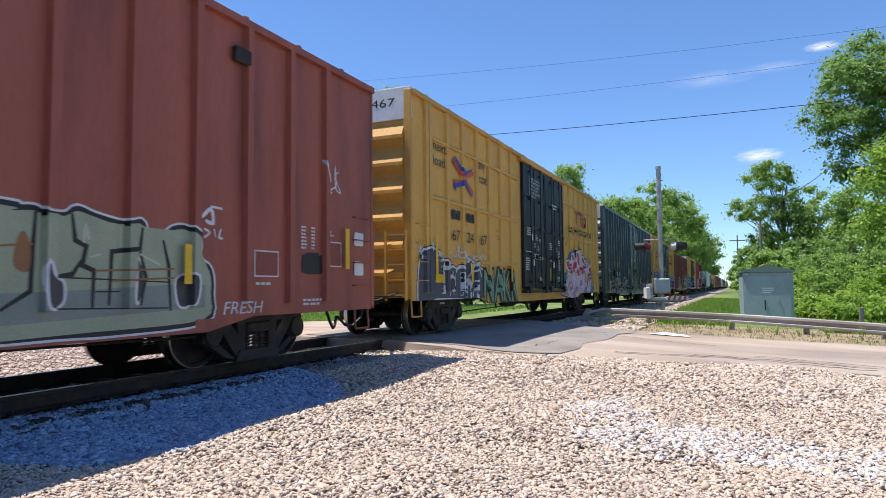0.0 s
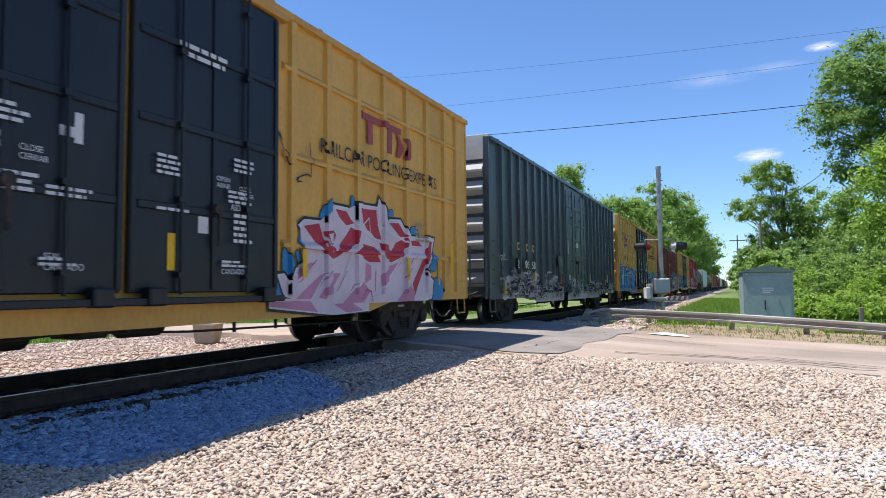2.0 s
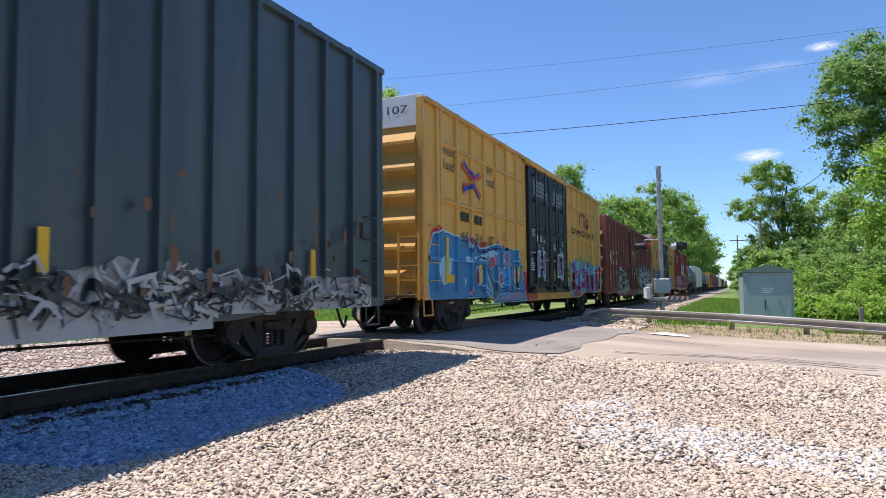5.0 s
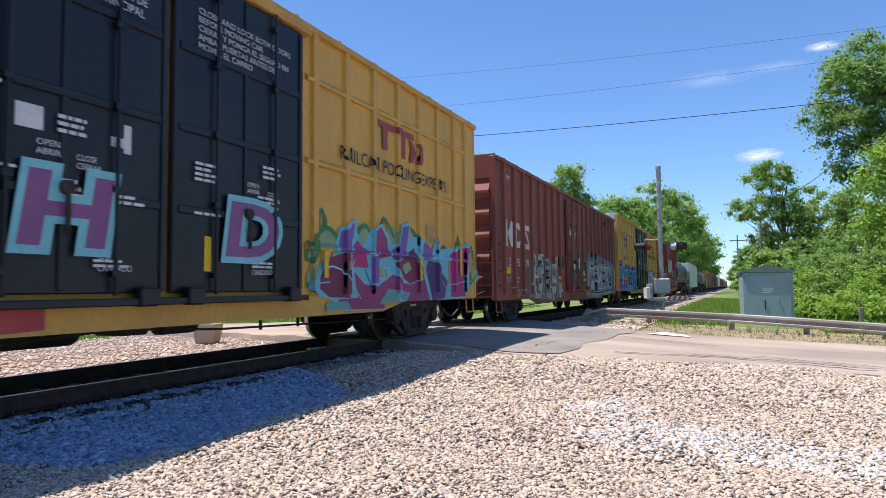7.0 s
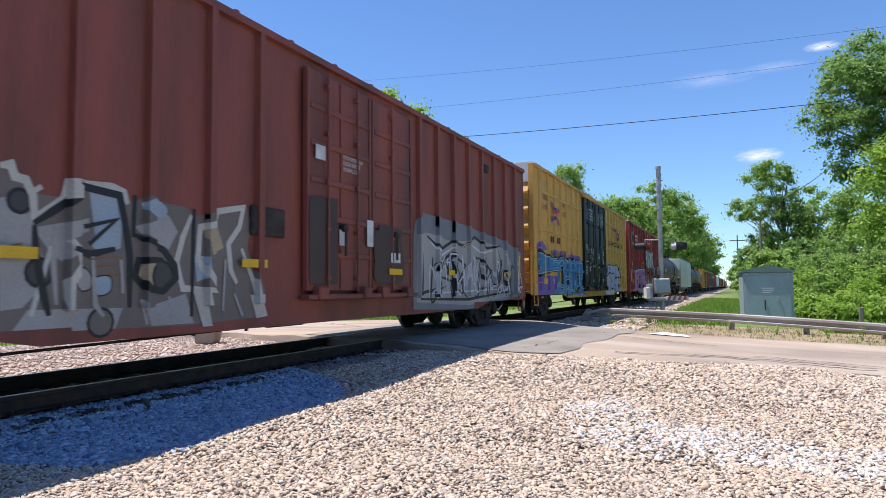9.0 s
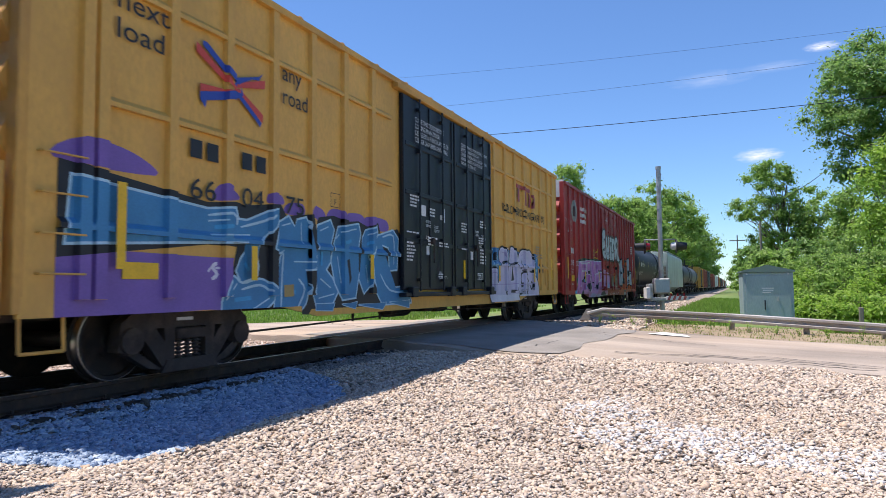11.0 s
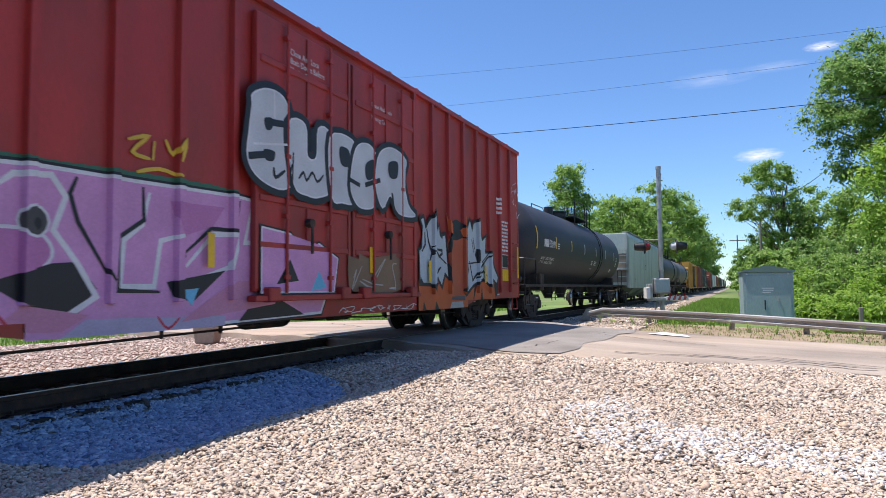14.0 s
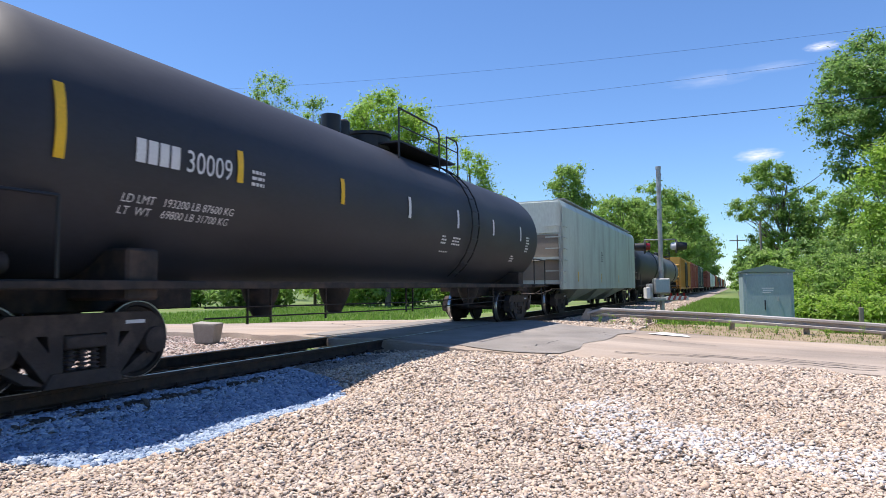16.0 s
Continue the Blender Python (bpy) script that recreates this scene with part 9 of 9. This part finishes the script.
tree("oak_tree", 18.5, 62, 12, [(0, 0, 8, 3.6, 3.0), (-2, 0, 5, 3, 2.5), (2.5, 1, 6, 3.5, 3)], "leafy oak behind the shrubs", M_LEAF, 200, 190, .15, .3, .9, 13)
tree("slender_tree", 15.4, 41, 9, [(0, 0, 7.0, 1.8, 2.6), (.6, 0, 4.2, 2.0, 2.0), (-.8, .3, 4.8, 1.5, 1.6)], "slender bright-leaved tree by the oak", M_LEAF_LIGHT, 90, 150, .12, .16, .9, 14)
for k, (x, y, h, w, m) in enumerate(((10.6, 37, 2.2, 1.4, M_LEAF_LIGHT), (12.2, 36, 2.8, 1.6, M_LEAF), (13.6, 34, 2.4, 1.7, M_LEAF_LIGHT), (14.6, 37, 4.2, 2.0, M_LEAF), (11.6, 42, 3.8, 1.9, M_LEAF), (13.2, 44, 4.6, 2.2, M_LEAF_DARK),
                                   (10.2, 50, 4.2, 2.0, M_LEAF), (12.0, 55, 5.0, 2.4, M_LEAF_DARK), (15.8, 33, 3.2, 2.0, M_LEAF), (17.5, 36, 4.6, 2.6, M_LEAF_DARK), (12.0, 31.5, 1.3, 1.3, M_LEAF_LIGHT), (14.2, 30, 1.3, 1.5, M_LEAF_LIGHT), (10.4, 33, 1.1, 1.0, M_LEAF_LIGHT),
                                   (9.9, 64, 4.5, 2.2, M_LEAF), (11.2, 84, 7, 3.2, M_LEAF_DARK), (10.5, 105, 8, 3.5, M_LEAF_DARK), (10.8, 135, 9, 4, M_LEAF), (16.2, 28.5, 1.6, 1.7, M_LEAF), (18.6, 31, 3.4, 2.4, M_LEAF))):
    tree("shrub", x, y, h, [(0, 0, h * .55, w, h * .45), (w * .5, .3, h * .4, w * .7, h * .35), (-w * .5, -.2, h * .38, w * .75, h * .33)], "dense leafy shrub in the undergrowth by the line",
         m, int(44 + 12 * h), 160, .085 if y < 45 else .15, .06, .55 + .05 * h, 40 + k, "shrub", (.5, .9))
# trees beyond the train
for k, (x, y, h, rx, m) in enumerate(((-9.5, 108, 17.5, 8.0, M_LEAF), (-5.8, 128, 22.2, 8.6, M_LEAF), (-5.0, 158, 23.2, 8.6, M_LEAF), (-5.4, 195, 21, 8.5, M_LEAF), (-6.0, 240, 20, 8.5, M_LEAF_DARK), (-6.5, 290, 18, 7, M_LEAF))):
    tree("broadleaf_tree", x, y, h, [(0, 0, h * .62, rx * .9, h * .30), (rx * .35, -1, h * .45, rx * .8, h * .25), (-rx * .4, 0, h * .45, rx * .8, h * .28), (0, 0, h * .78, rx * .55, h * .18)],
         "rounded dense broadleaf tree along the line", m, 230 if y < 200 else 120, 150, .25 if y < 200 else .45, .4, 1.3, 70 + k)
tree("young_tree", -11.6, 82, 16.5, [(0, 0, 14.9, 2.3, 2.5), (.3, 0, 11.0, 2.6, 2.8)], "narrow green tree across the track", M_LEAF, 90, 150, .17, .22, 1.0, 80)
tree("spring_tree", -18.0, 46, 16.5, [(0, 0, 15.0, 3.2, 2.8), (-2.6, 0, 13.4, 2.4, 2.3), (2.4, .4, 13.2, 2.2, 2.4), (0, 0, 9.6, 3.6, 3.2)], "fresh bright-green tree across the track", M_LEAF_LIGHT, 190, 190, .125, .26, .95, 81)
tree("young_tree", -32.6, 50, 22, [(0, 0, 19.6, 2.2, 3.0), (0, 0, 15.5, 2.4, 2.6), (-.8, 0, 20.5, 1.4, 1.4)], "thin airy young tree across the track", M_LEAF, 70, 90, .12, .18, .9, 82)
tree("young_tree", -27.8, 50, 19, [(0, 0, 17.2, 1.3, 2.4), (0, 0, 13.8, 1.8, 2.2)], "thin airy young tree across the track", M_LEAF, 50, 100, .12, .15, .8, 83)
tree("young_tree", -14.9, 56, 15.5, [(0, 0, 11.5, 2.2, 3.0), (-1.4, 0, 14.2, 1.2, 1.8), (1.6, 0, 8.5, 2.2, 2.4)], "airy half-leaved tree across the track", M_LEAF_LIGHT, 84, 110, .13, .18, .9, 84)
for k in range(15):
    x, y = -13 - 2.6 * k + random.uniform(-.6, .6), 52 + 3.0 * math.sin(k * 1.7) - .9 * k
    h = random.uniform(3.2, 5.2)
    tree("shrub", x, y, h, [(0, 0, h * .5, 2.0, h * .45), (1.0, 0, h * .4, 1.5, h * .36), (-1.1, 0, h * .36, 1.5, h * .34)], "tangled green shrub at the meadow's edge", (M_LEAF, M_LEAF_DARK, M_LEAF_LIGHT)[k % 3], 50, 90, .2, .08, .9, 110 + k, "shrub")


def far_woods():
    """Woods that close the view all round."""
    C, R = [], []
    for k in range(900):
        side = RNG.uniform()
        if side < .36: x, y = -RNG.uniform(45, 75), RNG.uniform(-70, 330)
        elif side < .62: x, y = RNG.uniform(30, 60), RNG.uniform(-70, 330)
        elif side < .8: x, y = RNG.uniform(-60, 60), -RNG.uniform(60, 85)
        else:
            x, y = RNG.uniform(9, 60) * (1 if RNG.uniform() < .5 else -1), RNG.uniform(340, 430)
        C.append((x, y, RNG.uniform(.5, 13 if y < 330 else 15))), R.append(RNG.uniform(2.5, 4.5))
    V, F = leaves(C, R, 60, .75)
    tagged(new("distant_woods", big_mesh("distant_woods", V, F, M_LEAF_DARK)), "belt of dark green woods closing the view", "woods", "", "stuff")


far_woods()


# ---------- crossing equipment ----------
def guard_rail():
    g = thing("guard_rail", "weathered steel beam guard rail with a twisted end", "guard rail", at=(0, 0, -.08))
    pts = [(2.35, 24.3, .12), (2.9, 24.25, .20), (4.5, 24.1, .14), (7.3, 23.6, .03), (9.2, 22.9, -.06), (11.3, 22.0, -.17), (14.5, 20.9, -.30), (18, 20.2, -.42), (26, 20.0, -.5)]
    prof = [(0, .155), (-.07, .13), (-.075, .07), (-.01, .03), (-.01, -.03), (-.075, -.07), (-.07, -.13), (0, -.155), (.015, -.15), (.015, .15)]
    v, f = [], []
    n = len(prof)
    for k, (x, y, z) in enumerate(pts):
        a, b = pts[max(0, k - 1)], pts[min(len(pts) - 1, k + 1)]
        d = Vector((b[0] - a[0], b[1] - a[1], 0)).normalized()
        q = Vector((d.y, -d.x, 0)) * -1
        tw = 1.1 if k == 0 else 0
        for o, h in prof:
            o2, h2 = o * math.cos(tw) - h * math.sin(tw), o * math.sin(tw) + h * math.cos(tw)
            v.append((x - q.x * -o2, y - q.y * -o2, z + h2))
    for k in range(len(pts) - 1): f += [(k * n + i, k * n + (i + 1) % n, (k + 1) * n + (i + 1) % n, (k + 1) * n + i) for i in range(n)]
    f += [tuple(range(n)), tuple(range(len(v) - n, len(v)))[::-1]]
    part("beam", MB().add(v, f), M_BEAM, g, "rust-stained corrugated steel beam")
    for x, y, z in ((4.5, 24.2, .1), (7.2, 23.75, 0), (9.3, 22.95, -.07), (11.2, 22.15, -.16), (14.5, 21.0, -.3), (18, 20.3, -.42)):
        part("post", MB().box(x - .08, x + .08, y + .02, y + .2, float(ground_z(x, y)) - .3, z + .12, .015), M_WOOD, g, "weathered timber post")
    part("end_shoe", MB().prism([(2.05, -.10), (2.42, -.10), (2.46, .30), (2.3, .30)], 24.2, 24.42, "y"), M_CONCRETE, g, "pale flared end piece")


def signal_mast():
    x, y = 4.6, 28.0
    z0 = float(ground_z(x, y)) - .08
    s = thing("crossing_signal", "galvanised crossing signal mast seen from behind, with gate mechanism", "railway signal", at=(x, y, z0), rz=14)
    part("base", MB().box(-.3, .3, -.3, .3, 0, .16, .02), M_CONCRETE, s, "concrete foundation")
    part("mast", MB().cyl((0, 0, .1), (0, 0, 6.2), .095, 16), M_GALV, s, "galvanised steel pole", 40)
    b = MB()
    for z in (2.0, 4.1, 4.55, 5.5): b.cyl((0, 0, z), (0, 0, z + .06), .115, 16)
    part("bands", b, M_GALV, s, "clamp bands", 40)
    bell = MB().cyl((0, 0, 6.2), (0, 0, 6.32), .11, 16)
    bell.cyl((0, -.02, 5.95), (0, -.14, 5.95), .10, 16)
    part("bell", bell, M_GALV, s, "bell on the mast top", 40)
    part("crossarm", MB().cyl((-.62, 0, 3.3), (.58, 0, 3.3), .028, 8), M_GALV, s, "", 40)
    for dx, d, m in ((-.62, -1, M_LAMP_DARK), (.62, 1, M_LAMP_DARK)):
        l = part("lamp", MB().lathe([(-.02, .28), (.0, .29), (.02, .28)], 24, "x", (dx, 0, 3.02)), M_BLACK, s, "black disc of a flashing lamp, unlit", 40)
        part("hood", MB().ring([(d * .03, .16), (d * .40, .13), (d * .40, .145), (d * .03, .175)], 18, "x", (dx, 0, 3.02)), M_BLACK, l, "black visor hood", 40)
        part("lens", MB().lathe([(d * .06, .005), (d * .055, .12), (d * .03, .14)], 18, "x", (dx, 0, 3.02)), M_RED_LENS, l, "dark red lens", 40)
        part("housing", MB().lathe([(-d * .03, .17), (-d * .2, .14), (-d * .24, .05)], 16, "x", (dx, 0, 3.02)), M_WHITE if dx > 0 else M_RED_LENS, l, "", 40)
    part("gate_mechanism", MB().box(-.32, .30, -.28, .28, 1.10, 1.72, .04), M_GALV, s, "grey gate machine case")
    part("case_door", MB().box(-.26, .24, -.305, -.28, 1.16, 1.66, .012), M_CABINET, s)
    c = MB()
    for dy in (-.36, .36): c.box(-.52, .75, dy - .02, dy + .02, .82, .94, .01)
    c.box(-.55, -.40, -.38, .38, .8, 1.5, .02)
    part("counterweight_arm", c, M_GALV, s, "galvanised counterweight arms")
    part("counterweight", MB().box(-.66, -.5, -.45, .45, .9, 1.35, .02), M_WHITE, s, "pale counterweight plates")
    arm = part("gate_arm", MB().box(.1, .95, -.44, -.40, .84, 1.0, .008), M_WHITE, s, "stub of the red and white gate arm")
    for k in range(4): part("stripe", MB().prism([(.14 + .2 * k, .842), (.24 + .2 * k, .842), (.30 + .2 * k, .998), (.20 + .2 * k, .998)], -.446, -.439, "y"), M_STRIPE, arm, "red stripe")
    for k in range(3): part("arm_lamp", MB().cyl((.3 + .25 * k, -.42, 1.0), (.3 + .25 * k, -.42, 1.12), .035, 8), M_RED_LENS, arm, "small red arm lamp")
    part("support", MB().cyl((-.3, .2, .1), (-.12, .1, 1.1), .03, 8), M_GALV, s)


def relay_cabinet():
    x, y = 8.42, 28.9
    z0 = float(ground_z(x, y)) - .06
    c = thing("relay_cabinet", "blue-grey steel signal cabinet with a low pitched roof", "cabinet", at=(x, y, z0 - .06), rz=4)
    w, d, h = .88, .9, 2.06
    part("body", MB().box(-w, w, -d, d, .0, h, .02), M_CABINET, c)
    r = MB().prism([(-w - .06, h), (w + .06, h), (w + .06, h + .06), (0, h + .28), (-w - .06, h + .06)], -d - .07, d + .07, "y")
    part("roof", r, M_CABINET_ROOF, c, "greenish low pitched roof")
    dr = part("door", MB().box(-w + .10, w - .10, -d - .022, -d, .10, h - .12, .008), M_CABINET, c, "door leaf")
    part("handle", MB().box(.32, .36, -d - .07, -d - .02, .95, 1.12, .01), M_GALV, dr, "steel handle")
    part("lock", MB().cyl((-.28, -d - .05, .36), (-.28, -d - .02, .36), .05, 10), M_WHITE, dr, "pale round lock cover", 40)
    part("door_latch", MB().box(-.14, -.1, -d - .05, -d - .02, .62, 1.0, .01), M_BLACK, dr)
    for k, (a, z) in enumerate(((-.22, 1.42), (-.18, 1.34), (-.2, 1.26))): part("notice_line", MB().box(a, a + .42 - .06 * k, -d - .028, -d - .021, z, z + .045), M_STENCIL, dr, "line of faded notice lettering")
    for a in (-w + .12, w - .2): part("lifting_eye", MB().box(a, a + .06, -d - .04, -d - .02, h - .10, h - .04), M_WHITE, c)
    part("footing", MB().box(-w + .04, w - .04, -d + .04, d - .04, -.12, .02), M_CONCRETE, c)


M_LAMP_DARK = M_BLACK
M_RED_LENS = mat("dark_red_lens", (.20, .012, .015), .1, 4, 40, .2, 0, 0)
M_STRIPE = mat("faded_red_stripe", (.50, .12, .10), .1, 4, 40, .5, 0, 0)
M_CABINET_ROOF = mat("grey_green_roof_paint", (.16, .24, .21), .1, 1.2, 30, .5, 0, .04)
guard_rail()
signal_mast()
relay_cabinet()


def small_things():

    p = solid("leaning_post", MB().box(11.28, 11.42, 26.95, 27.1, -.9, .22, .02), M_WOOD, "short weathered timber post in the grass", "post")
    # concrete block left on the gravel across the track
    x, y = -4.15, 12.0
    b = MB()
    b.add([(-.34, -.3, .02), (.34, -.3, .02), (.34, .3, .02), (-.34, .3, .02), (-.44, -.36, .52), (.44, -.36, .50), (.46, .36, .5), (-.44, .36, .54)],
          [(0, 1, 2, 3), (4, 5, 6, 7), (0, 1, 5, 4), (1, 2, 6, 5), (2, 3, 7, 6), (3, 0, 4, 7)])
    ob = solid("concrete_block", b, M_CONCRETE, "worn tapering concrete block on the gravel", "concrete block")
    md = ob.modifiers.new("worn_edges", "BEVEL")
    md.width, md.segments = .05, 2
    ob.matrix_basis = Matrix.LocRotScale((x, y, float(ground_z(x, y)) - .02), Euler((0, 0, .35)), (.66, .66, 1))
    # worn white mark on the road
    z = float(road_z(5.8))
    m = MB().add([(5.25, 17.6, z - .0), (5.55, 18.5, z), (6.15, 17.95, z - .02), (6.3, 17.3, z - .02)], [(0, 1, 2, 3)])
    m.v = [(a, b, float(road_z(a)) + .012) for a, b, c in m.v]
    solid("road_marking", m, M_WHITE, "worn white paint patch on the road", "road marking", kind="structure")


def crack(pts, w, name="road_crack"):
    """A dark open crack in the asphalt."""
    v, f = [], []
    for k, (x, y) in enumerate(pts):
        a = w * random.uniform(.5, 1.3)
        v += [(x, y - a, float(road_z(x)) + .009), (x + .02, y + a, float(road_z(x)) + .009)]
    f = [(2 * k, 2 * k + 2, 2 * k + 3, 2 * k + 1) for k in range(len(pts) - 1)]
    solid(name, MB().add(v, f), M_CRACK, "dark open crack in the asphalt", "road crack", "road cracks", "structure")


M_CRACK = mat("crack_shadow_dirt", (.05, .045, .04), .3, 5, 40, .95)
small_things()
rr = random.Random(4)
for a, b, c, d, n, w in ((6.6, 13.2, 9.4, 13.0, 16, .035), (7.6, 13.7, 9.6, 13.4, 12, .02), (3.6, 12.0, 4.3, 17.2, 18, .02), (5.2, 12.6, 6.8, 12.9, 9, .03), (4.3, 16.4, 6.9, 15.3, 12, .012), (9.5, 15.2, 14, 15.8, 14, .014), (-1.8, 15.5, -4.6, 17.8, 12, .02), (2.2, 17.9, 3.6, 14.5, 12, .015)):
    crack([(a + (c - a) * k / n + rr.uniform(-.06, .06), b + (d - b) * k / n + rr.uniform(-.10, .10)) for k in range(n + 1)], w)


def wires():
    for k, (y, za, zb, r) in enumerate(((30, 8.3, 8.78, .015), (30.6, 10.16, 10.6, .0055), (31.2, 11.55, 12.5, .005))):
        pts = []
        for j in range(41):
            t = j / 40
            x = 34 - 72 * t
            z = za + (zb - za) * (10.2 - x) / 17 + .0011 * (x + 2) ** 2 - .12
            pts.append((x, y, z))
        solid("overhead_wire", MB().tube(pts, r, 5), M_BLACK, "dark utility wire strung across the line", "wire", "overhead wires")
    for x, y, h, r in ((9.4, 60, 7.1, .13), (7.85, 110, 9.5, .12), (34, 30.5, 13, .16), (-38, 30.5, 15, .16)):
        z0 = float(ground_z(x, y)) - .3
        p = thing("utility_pole", "grey weathered timber utility pole", "utility pole", "utility poles", at=(x, y, z0))
        part("pole", MB().cyl((0, 0, 0), (0, 0, h), r, 12, r * .7), M_WOOD, p, "", 40)
        if h > 8: part("crossarm", MB().box(-1.1, 1.1, -.06, .06, h - .9, h - .75), M_WOOD, p)
    pts = [(9.4, 60, 6.9), (13, 57, 9.0), (18, 53, 12.5)]
    solid("overhead_wire", MB().tube(pts, .02, 5), M_BLACK, "dark service wire rising to the oak", "wire", "overhead wires")


wires()


def clouds():
    """Small fair-weather clouds far off, as soft backdrop sheets."""
    m = bpy.data.materials.new("thin_cloud")
    m.use_nodes = True
    nt = m.node_tree
    N, Lk = nt.nodes.new, nt.links.new
    nt.nodes.remove(nt.nodes["Principled BSDF"])
    tc, mp, nz, rp, gr = N("ShaderNodeTexCoord"), N("ShaderNodeMapping"), N("ShaderNodeTexNoise"), N("ShaderNodeValToRGB"), N("ShaderNodeTexGradient")
    gr.gradient_type = "SPHERICAL"
    nz.inputs["Scale"].default_value, nz.inputs["Detail"].default_value = 3.0, 8
    mp.inputs["Scale"].default_value = (1, 1, 1.5)
    Lk(tc.outputs["Object"], mp.inputs["Vector"]), Lk(mp.outputs["Vector"], nz.inputs["Vector"]), Lk(tc.outputs["Object"], gr.inputs["Vector"])
    mu = N("ShaderNodeMath"); mu.operation = "MULTIPLY"
    Lk(nz.outputs["Fac"], mu.inputs[0]), Lk(gr.outputs["Fac"], mu.inputs[1])
    Lk(mu.outputs[0], rp.inputs["Fac"])
    rp.color_ramp.elements[0].position, rp.color_ramp.elements[1].position = .10, .62
    em, tr, mx = N("ShaderNodeEmission"), N("ShaderNodeBsdfTransparent"), N("ShaderNodeMixShader")
    em.inputs["Color"].default_value, em.inputs["Strength"].default_value = (.86, .9, 1, 1), .95
    Lk(rp.outputs["Color"], mx.inputs["Fac"]), Lk(tr.outputs["BSDF"], mx.inputs[1]), Lk(em.outputs["Emission"], mx.inputs[2])
    Lk(mx.outputs["Shader"], nt.nodes["Material Output"].inputs["Surface"])
    veil = m.copy()
    veil.name = "high_veil"
    for n in veil.node_tree.nodes:
        if n.bl_idname == "ShaderNodeValToRGB": n.color_ramp.elements[1].color = (.22, .22, .22, 1)
    for x, z, w, h in ((62, 272, 62, 20), (184, 484, 44, 14), (-23, 446, 120, 26), (96, 455, 90, 16)):
        mb = MB().add([(-1, 0, -1), (1, 0, -1), (1, 0, 1), (-1, 0, 1)], [(0, 1, 2, 3)])
        ob = solid("cloud", mb, veil if w > 80 else m, "faint streak of high cloud" if w > 80 else "small thin white cloud low in the sky", "cloud", "clouds", "structure")
        ob.matrix_basis = Matrix.LocRotScale((x, 1500, z), Euler((0, 0, 0)), (w, 1, h))
        ob.visible_shadow = False


clouds()


def motions():
    """The train rolls past at an even pace; its wheels turn."""
    for car, lead in CARS:
        walk(car, [(t, pose(0, lead - SPEED * t, 0)) for t in (0.0, 4.0, 8.0, 12.0, 16.0)])
    turn = SPEED / WHEEL_R
    for w, d in WHEELSETS:
        walk(w, [(k / 15, Matrix.LocRotScale((0, d, WHEEL_R), Euler((turn * k / 15, 0, 0)), None)) for k in range(241)])


motions()
